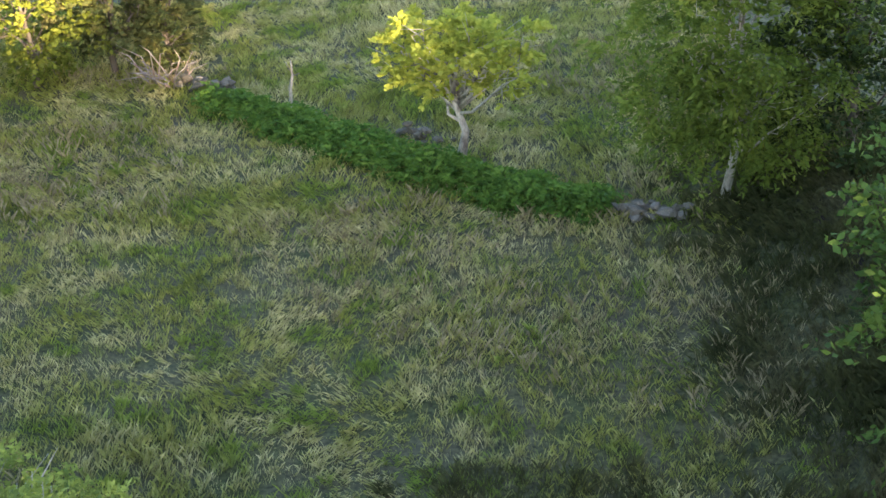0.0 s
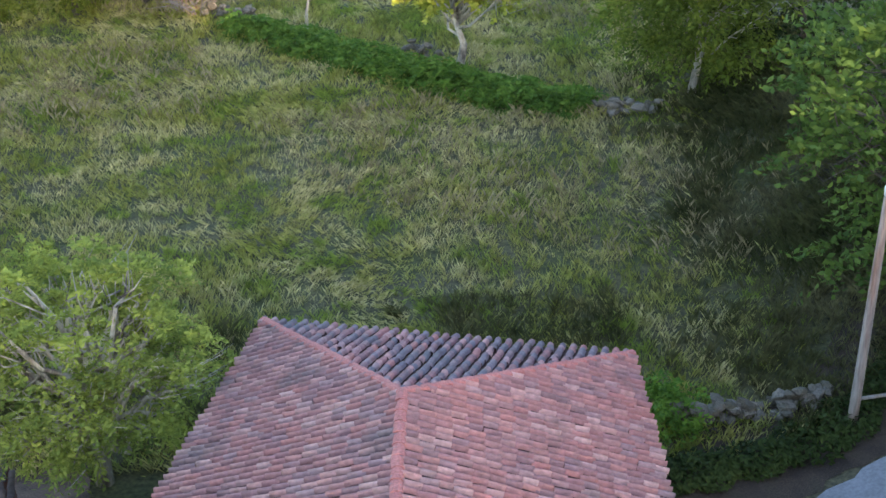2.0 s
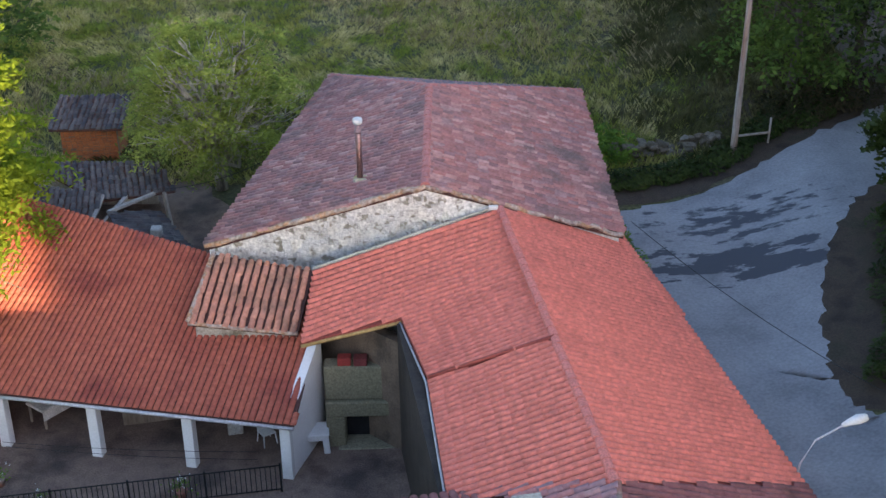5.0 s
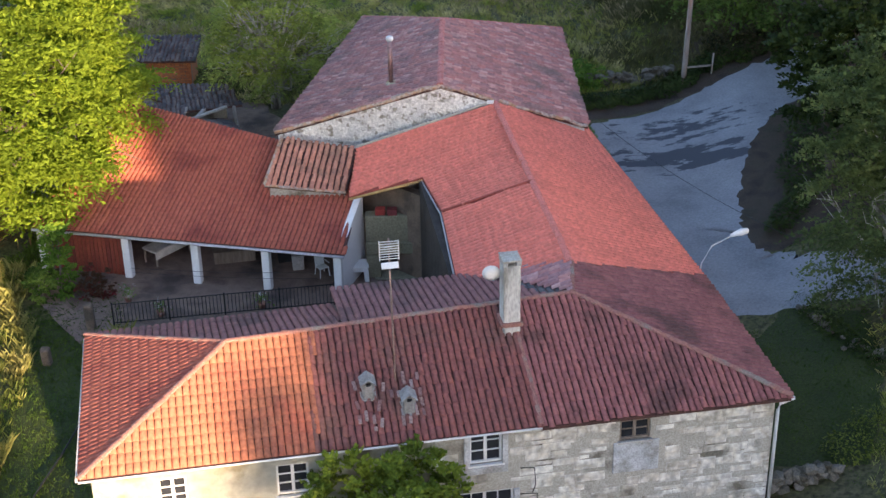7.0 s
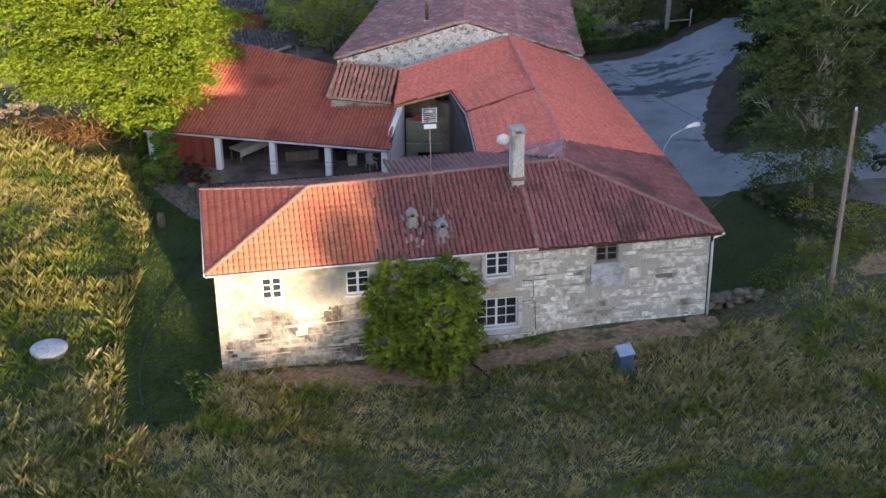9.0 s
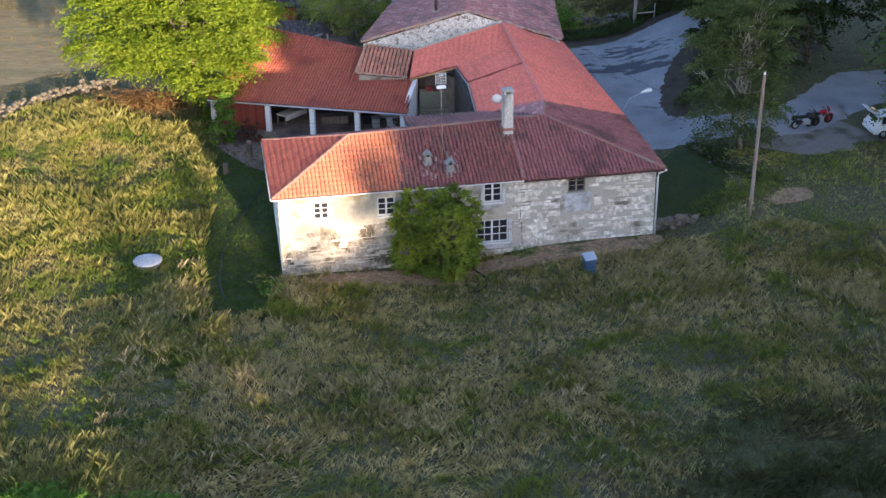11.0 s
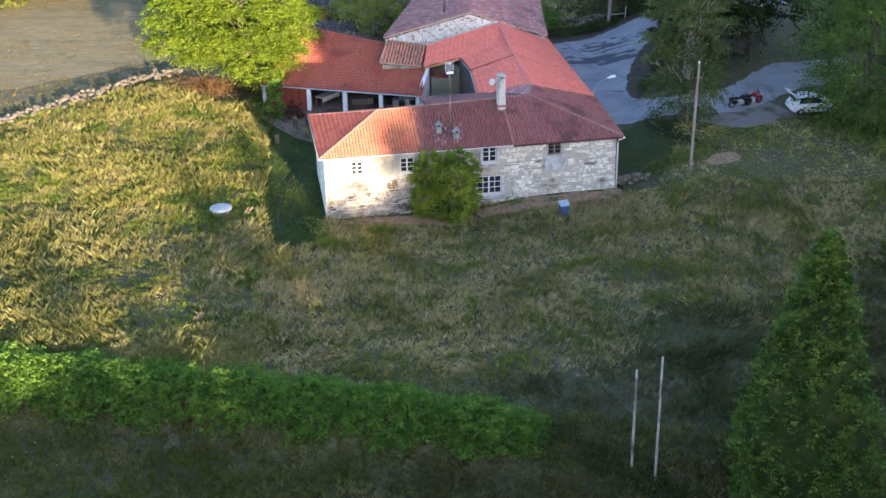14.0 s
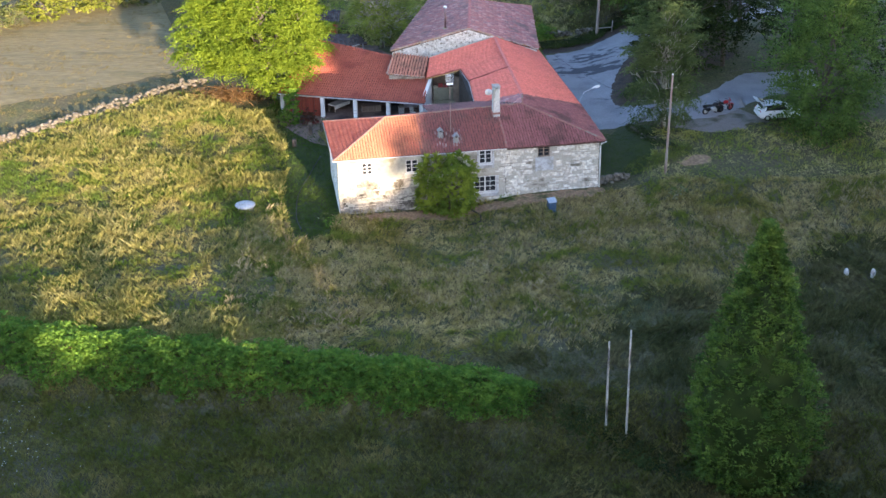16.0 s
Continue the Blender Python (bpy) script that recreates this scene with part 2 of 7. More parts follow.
def tube(name, points, radii, mat, parent=None, label="", sides=8):
    if isinstance(radii, (int, float)):
        radii = [radii] * len(points)
    v, f = tube_data(points, radii, sides)
    return raw(name, v, f, mat, parent, label, smooth=True)


def slab(name, poly, thick, mat, parent=None, label=""):
    """A flat slab under a polygon in space (thickness straight down)."""
    n = len(poly)
    v = [Vector(p) for p in poly] + [Vector(p) - Vector((0, 0, thick)) for p in poly]
    f = [tuple(range(n)), tuple(reversed(range(n, 2 * n)))] + [(i, i + n, (i + 1) % n + n, (i + 1) % n) for i in range(n)]
    bm = bmesh.new()
    vs = [bm.verts.new(p) for p in v]
    for q in f:
        bm.faces.new([vs[i] for i in q])
    bmesh.ops.recalc_face_normals(bm, faces=bm.faces)
    return part(name, bm, mat, parent, label)


def warp(poly, s, t):
    """A point on the ruled surface of a quad (eave from, eave to, top over eave to, top over eave from)."""
    a, b, c, d = [Vector(p) for p in poly]
    return a.lerp(b, s).lerp(d.lerp(c, s), t)


def deck(name, poly, thick, mat, parent=None, label=""):
    """Roof boarding under the tiles; a four-cornered one may be twisted."""
    if len(poly) != 4:
        return slab(name, poly, thick, mat, parent, label)
    n = 8
    v = [warp(poly, i / n, j / n) for j in range(n + 1) for i in range(n + 1)]
    k = len(v)
    v += [p - Vector((0, 0, thick)) for p in v]
    f = []
    for j in range(n):
        for i in range(n):
            q = (j * (n + 1) + i, j * (n + 1) + i + 1, (j + 1) * (n + 1) + i + 1, (j + 1) * (n + 1) + i)
            f += [q, tuple(x + k for x in reversed(q))]
    rim = [i for i in range(n + 1)] + [j * (n + 1) + n for j in range(1, n + 1)] + [n * (n + 1) + i for i in range(n - 1, -1, -1)] + [j * (n + 1) for j in range(n - 1, 0, -1)]
    f += [(a, a + k, b + k, b) for a, b in zip(rim, rim[1:] + rim[:1])]
    return raw(name, v, f, mat, parent, label)


# ---- roof tiles ----
def barrel(w, length, rise, lift, taper=0.88, segs=4):
    """One cover tile, lying along +y, a little lifted at its lower end."""
    v, f = [], []
    for j, (yy, zz, k) in enumerate(((0, lift, 1.0), (length, 0.0, taper))):
        for i in range(segs + 1):
            a = math.pi * i / segs
            v.append((-math.cos(a) * w / 2 * k, yy, zz + math.sin(a) * rise * k))
    n = segs + 1
    for i in range(segs):
        f.append((i, i + 1, n + i + 1, n + i))
    for i in range(1, segs):
        f.append((0, i + 1, i))
    return v, f


def span_at(poly, u):
    """Where the line at u cuts a polygon given in (u, v)."""
    hits = []
    for (u0, v0), (u1, v1) in zip(poly, poly[1:] + poly[:1]):
        if (u0 <= u < u1) or (u1 <= u < u0):
            hits.append(v0 + (v1 - v0) * (u - u0) / (u1 - u0))
    hits.sort()
    return [(hits[i], hits[i + 1]) for i in range(0, len(hits) - 1, 2)]


tile_shapes = {}


def tiled(roof, poly, eave_from, eave_to, mats, pitch=0.24, course=0.40, seed=1, singles=150, rough=0.0, rise=0.075, near=None, sag=0.0, wide=0.9, lift=0.02, taper=0.88, even=False, surface=None):
    """Lays cover tiles over a sloping polygon: rows run up from the eave. Some stay single objects, the rest are joined."""
    rng = np.random.default_rng(seed)
    a, b = Vector(eave_from), Vector(eave_to)
    pts = [Vector(p) for p in poly]
    nrm = Vector((0, 0, 0))
    for i in range(len(pts)):
        nrm += (pts[i] - a).cross(pts[(i + 1) % len(pts)] - a)
    nrm.normalize()
    if nrm.z < 0:
        nrm.negate()
    ux = (b - a)
    ux = (ux - nrm * ux.dot(nrm)).normalized()
    vy = nrm.cross(ux).normalized()
    flat = [((p - a).dot(ux), (p - a).dot(vy)) for p in pts]
    key = (pitch, course, rise, lift, taper, wide)
    if key not in tile_shapes:
        tile_shapes[key] = barrel(pitch * wide, course * 1.12, rise, lift, taper)
    tv, tf = tile_shapes[key]
    us = [p[0] for p in flat]
    rows = []
    u = min(us) + pitch / 2
    while u < max(us):
        for v0, v1 in span_at(flat, u):
            v0 -= 0.06 * rng.random() * (1 + rough) * (0.1 if even else 1)
            k = 0
            while v0 + k * course < v1 - 0.05:
                ln = min(1.0, (v1 - v0 - k * course) / (course * 1.12) + 0.05)
                rows.append((u, v0 + k * course, ln))
                k += 1
        u += pitch
    rows = np.array(rows)
    above = np.zeros(len(rows))
    if len(pts) == 4:
        # height of the twisted surface over the mean plane, by Newton on the bilinear map
        c4 = np.array([[(p - a).dot(ux), (p - a).dot(vy), (p - a).dot(nrm)] for p in pts])
        st = np.full((len(rows), 2), 0.5)
        for _ in range(12):
            S, T = st[:, :1], st[:, 1:]
            lo, hi = c4[0] + (c4[1] - c4[0]) * S, c4[3] + (c4[2] - c4[3]) * S
            P = lo + (hi - lo) * T
            dS = (c4[1] - c4[0]) * (1 - T) + (c4[2] - c4[3]) * T
            dT = hi - lo
            r = rows[:, :2] + (0, course * 0.5) - P[:, :2]
            det = dS[:, 0] * dT[:, 1] - dS[:, 1] * dT[:, 0] + 1e-9
            st = np.clip(st + np.stack([(r[:, 0] * dT[:, 1] - r[:, 1] * dT[:, 0]) / det, (dS[:, 0] * r[:, 1] - dS[:, 1] * r[:, 0]) / det], 1), -0.1, 1.1)
        above = P[:, 2]
        tip = np.stack([dS[:, 2], dT[:, 2]], 1)
        jac = np.stack([dS[:, :2], dT[:, :2]], 1)
        grad = np.linalg.solve(jac, tip[..., None])[..., 0]
    grads = np.zeros((len(rows), 2))
    if len(pts) == 4:
        grads = grad
    if surface:
        def over(q):
            w = np.array(a) + q[:, :1] * np.array(ux) + q[:, 1:2] * np.array(vy)
            h = np.zeros(len(q))
            for _ in range(3):
                w2 = w + h[:, None] * np.array(nrm)
                h = h + (surface(w2[:, 0], w2[:, 1]) - w2[:, 2]) * nrm.z
            return h
        mid = rows[:, :2] + (0, course * 0.5)
        above = over(mid)
        grads = np.stack([(over(mid + (0.1, 0)) - above) / 0.1, (over(mid + (0, 0.1)) - above) / 0.1], 1)
    j = rng.normal(0, 1, (len(rows), 5)) * np.array([0.006, 0.012, 0.012, 0.004, 0.01]) * (1 + 2.5 * rough) * (0.12 if even else 1)
    pick = set()
    if singles:
        d = rows[:, 1] if near is None else np.abs(rows[:, 0] - near)
        pick = set(np.argsort(d, kind="stable")[:singles].tolist())
    base = Matrix((ux, vy, nrm)).transposed().to_4x4()
    me = mesh_of("roof_tile", tv, tf, mats[0], smooth=True)
    lv, lf = [], []
    tva = np.array(tv)
    R = np.array(base.to_3x3())
    a_np = np.array(a)
    for i, (u, v, ln) in enumerate(rows):
        du, dv, tw, dz, tl = j[i]
        z = 0.028 + abs(dz) + above[i]
        gu, gv = grads[i]
        z -= gv * course * 0.5
        if sag:
            z -= sag * math.sin(math.pi * min(1, max(0, (u - min(us)) / (max(us) - min(us)))))
        if i in pick:
            ob = new("roof_tile", me)
            ob.parent = roof
            ob.matrix_basis = Matrix.Translation(a + ux * (u + du) + vy * (v + dv) + nrm * z) @ base @ Matrix.Rotation(math.atan(gv), 4, "X") @ Matrix.Rotation(-math.atan(gu), 4, "Y") @ Matrix.Rotation(tw * 2, 4, "Z") @ Matrix.Diagonal((1, ln, 1, 1))
        else:
            c, s = math.cos(tw * 2), math.sin(tw * 2)
            q = tva * (1, ln, 1)
            q = np.stack([q[:, 0] * c - q[:, 1] * s, q[:, 0] * s + q[:, 1] * c, q[:, 2] + tl * q[:, 1] * 0.3 + gv * q[:, 1] + gu * q[:, 0]], 1) + (u + du, v + dv, z)
            w = q @ R.T + a_np
            st = len(lv)
            lv.extend(w.tolist())
            lf.extend([tuple(st + t for t in face) for face in tf])
    if lv:
        raw("tile_field", lv, lf, mats[1], roof, smooth=True, kind="stuff")


def caps(name, line, mat, parent, w=0.22, seg=0.45, seed=3, lift=0.05):
    """A row of ridge tiles along a line, one object each."""
    rng = np.random.default_rng(seed)
    for p, q in zip(line[:-1], line[1:]):
        p, q = Vector(p), Vector(q)
        n = max(1, round((q - p).length / seg))
        ln = (q - p).length / n
        d = (q - p).normalized()
        side = d.cross(Vector((0, 0, 1))).normalized()
        up_ = side.cross(d)
        v, f = [], []
        for yy, kk, zz in ((0, 1.06, 0.012), (ln * 1.1, 0.94, 0)):
            for i in range(6):
                t = math.pi * i / 5
                v.append((-math.cos(t) * w / 2 * kk, yy, math.sin(t) * w * 0.36 * kk + lift + zz))
        f = [(i, i + 1, 7 + i, 6 + i) for i in range(5)] + [tuple(reversed(range(6)))]
        me = mesh_of(name, v, f, mat)
        base = Matrix((side, d, up_)).transposed().to_4x4()
        for k in range(n):
            ob = new(name, me)
            ob.parent = parent
            ob.matrix_basis = Matrix.Translation(p + (q - p) * (k / n)) @ base @ Matrix.Rotation(rng.normal(0, 0.03), 4, "Z") @ Matrix.Rotation(rng.normal(0, 0.03), 4, "Y")


# ---- plants ----
def leaf_mesh(name, centres, normals, size, mat, rng, ratio=0.55, spread=0.35, parent=None, label="", kind="", droop=0.0, along=None):
    """Many small folded leaves, one island each."""
    n = len(centres)
    nm = normals + rng.normal(0, spread, (n, 3))
    nm /= np.linalg.norm(nm, axis=1, keepdims=True) + 1e-9
    t = rng.normal(0, 1, (n, 3)) + np.array([0, 0, -droop]) if along is None else along + rng.normal(0, 0.25, (n, 3))
    t -= nm * (t * nm).sum(1, keepdims=True)
    t /= np.linalg.norm(t, axis=1, keepdims=True) + 1e-9
    s = np.cross(nm, t)
    L = size * rng.uniform(0.6, 1.35, (n, 1))
    W = L * ratio
    v = np.stack([centres - t * L / 2, centres + s * W / 2 - nm * W * 0.12, centres + t * L / 2, centres - s * W / 2 - nm * W * 0.12], 1).reshape(-1, 3)
    idx = np.arange(n)[:, None] * 4
    f = np.concatenate([idx + [0, 1, 2], idx + [0, 2, 3]], 1).reshape(-1)
    me = bpy.data.meshes.new(name)
    me.vertices.add(len(v))
    me.vertices.foreach_set("co", v.astype(np.float32).reshape(-1))
    nt = len(f) // 3
    me.loops.add(nt * 3)
    me.polygons.add(nt)
    me.loops.foreach_set("vertex_index", f.astype(np.int32))
    me.polygons.foreach_set("loop_start", np.arange(0, nt * 3, 3, dtype=np.int32))
    me.materials.append(mat)
    me.update(calc_edges=True)
    ob = new(name, me)
    if parent:
        child(ob, parent)
    return tagged(ob, label, kind=kind)


def unit(v):
    return v / (np.linalg.norm(v, axis=1, keepdims=True) + 1e-9)


def sprays(name, starts, ways, length, leaves, size, mat, rng, ratio=0.45, droop=0.25, fan=0.22, parent=None, label="", kind="", loose=0.75):
    """Leafy twigs: from each start a row of paired leaves along its way, bending down towards the tip."""
    n = len(starts)
    ways = unit(ways)
    side = unit(np.cross(ways, np.array([0.0, 0.0, 1.0]) + rng.normal(0, 0.15, (n, 3))))
    L = length * rng.uniform(0.6, 1.3, (n, 1))
    P, T, N = [], [], []
    for k in range(leaves):
        t = (k + rng.random((n, 1))) / leaves
        hand = -1.0 if k % 2 else 1.0
        sag = np.concatenate([np.zeros((n, 2)), -droop * L * t * t], 1)
        P.append(starts + ways * L * t + side * hand * L * fan * (1.1 - 0.7 * t) + sag)
        a = ways * 0.7 + side * hand * 0.8 + np.array([0.0, 0.0, -0.5 * droop])
        T.append(a)
        N.append(np.cross(ways, side))
    P, T, N = (np.concatenate(q) for q in (P, T, N))
    N = np.where(N[:, 2:3] < 0, -N, N)
    return leaf_mesh(name, P, N, size, mat, rng, ratio, loose, parent, label, kind, along=unit(T))


def leaf_mat(name, colours, through_light=0.35, scale=0.7, rough=0.65, vary=0.45):
    return material(name, colours, scale, rough=rough, vary=vary, pick="both", speckle=0.0, through_light=through_light, spec=0.12)


L_BRIGHT = leaf_mat("yellow_green_leaf", [(0.119, 0.180, 0.017), (0.190, 0.274, 0.027), (0.267, 0.350, 0.032)], 0.6)
L_OAK = leaf_mat("oak_leaf", [(0.055, 0.098, 0.024), (0.098, 0.161, 0.034), (0.166, 0.241, 0.051)])
L_BIRCH = leaf_mat("birch_leaf", [(0.057, 0.083, 0.030), (0.098, 0.135, 0.043), (0.159, 0.191, 0.065)])
L_PEAR = leaf_mat("fruit_tree_leaf", [(0.123, 0.174, 0.043), (0.232, 0.290, 0.065), (0.406, 0.464, 0.104)])
L_CONE = leaf_mat("cypress_spray", [(0.024, 0.052, 0.009), (0.062, 0.112, 0.018), (0.115, 0.180, 0.030), (0.185, 0.255, 0.045)], 0.15, 1.3, vary=0.5)
L_FERN = leaf_mat("bracken", [(0.053, 0.118, 0.018), (0.095, 0.190, 0.026), (0.173, 0.283, 0.040)], 0.3, 1.7)
L_ROW = leaf_mat("row_bracken", [(0.055, 0.115, 0.02), (0.095, 0.18, 0.028), (0.16, 0.26, 0.045)], 0.3, 1.7)
L_IVY = leaf_mat("shrub_leaf", [(0.081, 0.127, 0.019), (0.155, 0.213, 0.027), (0.290, 0.344, 0.041)], 0.25)
L_SCRUB = leaf_mat("scrub_leaf", [(0.068, 0.090, 0.030), (0.120, 0.135, 0.045), (0.195, 0.180, 0.068)], 0.3)
L_YELLOW = leaf_mat("sunlit_bush_leaf", [(0.086, 0.113, 0.017), (0.155, 0.182, 0.025), (0.241, 0.250, 0.044)], 0.3)
L_YOUNG = leaf_mat("young_tree_leaf", [(0.224, 0.262, 0.042), (0.365, 0.400, 0.062), (0.505, 0.510, 0.098)], 0.3)
L_WILLOW = leaf_mat("willow_leaf", [(0.075, 0.112, 0.017), (0.141, 0.195, 0.031), (0.231, 0.285, 0.051)], 0.35)
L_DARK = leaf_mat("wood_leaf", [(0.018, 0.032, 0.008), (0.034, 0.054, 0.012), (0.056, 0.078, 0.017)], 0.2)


def tree(name, x, y, height, radii, leaf, size, count, label, bark=None, seed=1, base=None, clumps=70, trunk_r=0.18, low=0.25, shape=1.0, lean=(0, 0), limbs=14, ratio=0.55, tight=0.16, droop=0.3, z0=None, branch_r=0.28, group="", fill=0.45, leaves=9, flat=0.55, upward=0.25):
    """A trunk with limbs and a crown of clumps of leaves. radii: the crown's half widths; low: where the crown begins, as a share of the height."""
    rng = np.random.default_rng(seed)
    z = (gz(x, y) if z0 is None else z0) - 0.05
    th = thing(name, x, y, z, label, "tree", group)
    rx, ry = radii
    zc, rz = z + height * (1 + low) / 2, height * (1 - low) / 2
    many = unit(rng.normal(0, 1, (clumps * 3, 3)))
    deep = rng.uniform(fill, 1.0, (clumps * 3, 1)) ** 0.6
    chosen, far = [0], np.full(clumps * 3, 1e9)
    for _ in range(clumps - 1):
        far = np.minimum(far, ((many * deep - many[chosen[-1]] * deep[chosen[-1]]) ** 2).sum(1))
        chosen.append(int(np.argmax(far * rng.uniform(0.5, 1.0, clumps * 3))))
    d, r = many[chosen], deep[chosen]
    lob = 1 + 0.22 * np.sin(3 * np.arctan2(d[:, 1], d[:, 0]) + seed) + 0.15 * np.sin(5 * d[:, 2] + 2 * seed)
    k = d * r * lob[:, None]
    taper = 1 - (1 - shape) * (k[:, 2:3] + 1) / 2
    cl = np.concatenate([k[:, :2] * (rx, ry) * taper, k[:, 2:3] * rz], 1) * 0.9 + (x + lean[0], y + lean[1], zc)
    top = Vector((x + lean[0], y + lean[1], z + height * 0.72))
    p0 = Vector((x, y, z - 0.1))
    tv, tf = [], []
    bend = Vector((rng.normal(0, 0.15), rng.normal(0, 0.15), 0))
    spine = [p0, p0.lerp(top, 0.3) + bend, p0.lerp(top, 0.6) - bend, top]
    tube_data(spine, [trunk_r * 1.25, trunk_r * 0.9, trunk_r * 0.6, trunk_r * 0.2], 8, tv, tf)
    trunk = raw("trunk", tv, tf, bark or M_BARK, th, smooth=True)
    order = rng.permutation(clumps)[:limbs]
    for i in order:
        bv, bf = [], []
        c = Vector(cl[i])
        f = min(0.95, max(0.22, (c.z - z) / height * 0.75))
        s = p0.lerp(top, f)
        span = (c - s).length
        crook = [Vector(rng.normal(0, 0.07 * span, 3)) for _ in range(3)]
        mid = s.lerp(c, 0.5) + crook[0] + Vector((0, 0, 0.05 * span))
        tube_data([s, s.lerp(c, 0.25) + crook[1], mid, s.lerp(c, 0.78) + crook[2], c], [trunk_r * 0.45, trunk_r * 0.36, trunk_r * branch_r, trunk_r * 0.15, trunk_r * 0.06], 5, bv, bf)
        for q in range(4):
            e = c + Vector(rng.normal(0, 0.13 * max(rx, 1), 3))
            knee = mid.lerp(e, 0.55) + Vector(rng.normal(0, 0.05 * span, 3))
            tube_data([mid.lerp(c, 0.2 * q), knee, e], [trunk_r * 0.16, trunk_r * 0.1, trunk_r * 0.03], 4, bv, bf)
        raw("limb", bv, bf, bark or M_BARK, th, smooth=True)
    n = count // leaves
    which = rng.integers(0, clumps, n)
    cr = 1.5 * tight * (rx + ry + rz) / 3 * rng.uniform(0.6, 1.5, clumps)[which][:, None]
    o = unit(rng.normal(0, 1, (n, 3))) * (1, 1, flat)
    out = unit(cl[which] - (x + lean[0], y + lean[1], zc - 0.3 * rz))
    start = cl[which] + o * cr * rng.uniform(0.05, 0.75, (n, 1))
    start[:, 2] = np.maximum(start[:, 2], z + 0.25)
    sprays("crown", start, o + out * 0.7 + np.array([0, 0, upward]), float(np.mean(cr)) * 0.75, leaves, size, leaf, rng, ratio, droop, 0.2, th)
    return th


# ---- land ----
M_EARTH = material("meadow_thatch", [(0.046, 0.056, 0.016), (0.070, 0.074, 0.024), (0.094, 0.084, 0.038), (0.056, 0.064, 0.018)], 0.35, bump=0.8, bump_scale=5.0, speckle=0.6, speckle_scale=6.0, stain=(0.085, 0.075, 0.04), stain_scale=0.12)
M_LAWN = material("mown_grass", [(0.022, 0.037, 0.008), (0.031, 0.046, 0.009), (0.040, 0.052, 0.013)], 0.5, bump=0.6, bump_scale=20.0, speckle=0.4, speckle_scale=12.0)
M_ROAD = material("worn_concrete_lane", [(0.194, 0.194, 0.206), (0.253, 0.253, 0.268), (0.292, 0.292, 0.307)], 0.45, rough=0.75, bump=0.2, speckle=0.16, speckle_scale=9.0)


def dark_patches(m):
    """Dark shapes that gather at the lane's bend, and thin streaks above it."""
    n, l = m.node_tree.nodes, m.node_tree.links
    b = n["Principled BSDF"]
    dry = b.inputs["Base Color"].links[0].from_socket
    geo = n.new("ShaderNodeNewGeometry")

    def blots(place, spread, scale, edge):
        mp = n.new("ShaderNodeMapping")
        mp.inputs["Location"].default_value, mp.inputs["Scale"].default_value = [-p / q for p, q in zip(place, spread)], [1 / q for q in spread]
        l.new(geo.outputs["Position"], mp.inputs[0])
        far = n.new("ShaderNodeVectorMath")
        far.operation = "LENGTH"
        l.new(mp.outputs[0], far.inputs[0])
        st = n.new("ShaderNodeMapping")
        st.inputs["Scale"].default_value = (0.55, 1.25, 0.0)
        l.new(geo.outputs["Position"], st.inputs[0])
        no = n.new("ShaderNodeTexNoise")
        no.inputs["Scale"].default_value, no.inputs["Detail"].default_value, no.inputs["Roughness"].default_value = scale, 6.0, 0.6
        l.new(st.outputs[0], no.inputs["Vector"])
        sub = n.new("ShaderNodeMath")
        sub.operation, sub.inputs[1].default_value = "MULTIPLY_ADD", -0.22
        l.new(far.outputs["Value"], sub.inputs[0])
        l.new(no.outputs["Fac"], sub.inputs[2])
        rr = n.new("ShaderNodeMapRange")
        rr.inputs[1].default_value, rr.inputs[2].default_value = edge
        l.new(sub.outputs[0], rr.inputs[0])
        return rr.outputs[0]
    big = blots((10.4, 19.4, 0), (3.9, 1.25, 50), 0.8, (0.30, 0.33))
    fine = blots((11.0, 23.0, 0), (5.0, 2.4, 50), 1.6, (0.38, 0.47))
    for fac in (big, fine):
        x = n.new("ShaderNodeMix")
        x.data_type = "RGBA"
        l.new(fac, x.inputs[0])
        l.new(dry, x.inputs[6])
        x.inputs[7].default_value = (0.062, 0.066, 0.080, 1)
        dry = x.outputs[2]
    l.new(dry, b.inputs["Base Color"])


dark_patches(M_ROAD)
M_GRAVEL = material("pale_gravel", [(0.160, 0.144, 0.128), (0.240, 0.216, 0.200)], 0.5, bump=0.5, speckle=0.35, stain=(0.072, 0.072, 0.040), stain_scale=0.5)
M_HAY = material("mown_hay_field", [(0.154, 0.129, 0.060), (0.194, 0.163, 0.083), (0.126, 0.114, 0.055)], 0.3, bump=0.7, bump_scale=2.5, stretch=(0.35, 2.2, 1), speckle=0.35, speckle_scale=2.5)
M_BARE = material("bare_earth", [(0.22, 0.135, 0.075), (0.34, 0.225, 0.14)], 0.9, bump=0.8, bump_scale=8.0, speckle=0.45, speckle_scale=5.0, stain=(0.09, 0.09, 0.035), stain_scale=0.9, stain_edge=(0.55, 0.7))
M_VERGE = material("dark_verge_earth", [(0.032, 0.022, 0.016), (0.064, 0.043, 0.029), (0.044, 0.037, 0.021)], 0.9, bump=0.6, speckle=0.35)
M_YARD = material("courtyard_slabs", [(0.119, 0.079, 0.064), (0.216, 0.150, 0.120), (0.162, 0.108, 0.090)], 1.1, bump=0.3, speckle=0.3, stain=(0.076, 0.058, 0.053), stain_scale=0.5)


def axis(edges):
    out = []
    for (a, b, n) in edges:
        out += list(np.linspace(a, b, n, endpoint=False))
    return np.array(out + [edges[-1][1]])


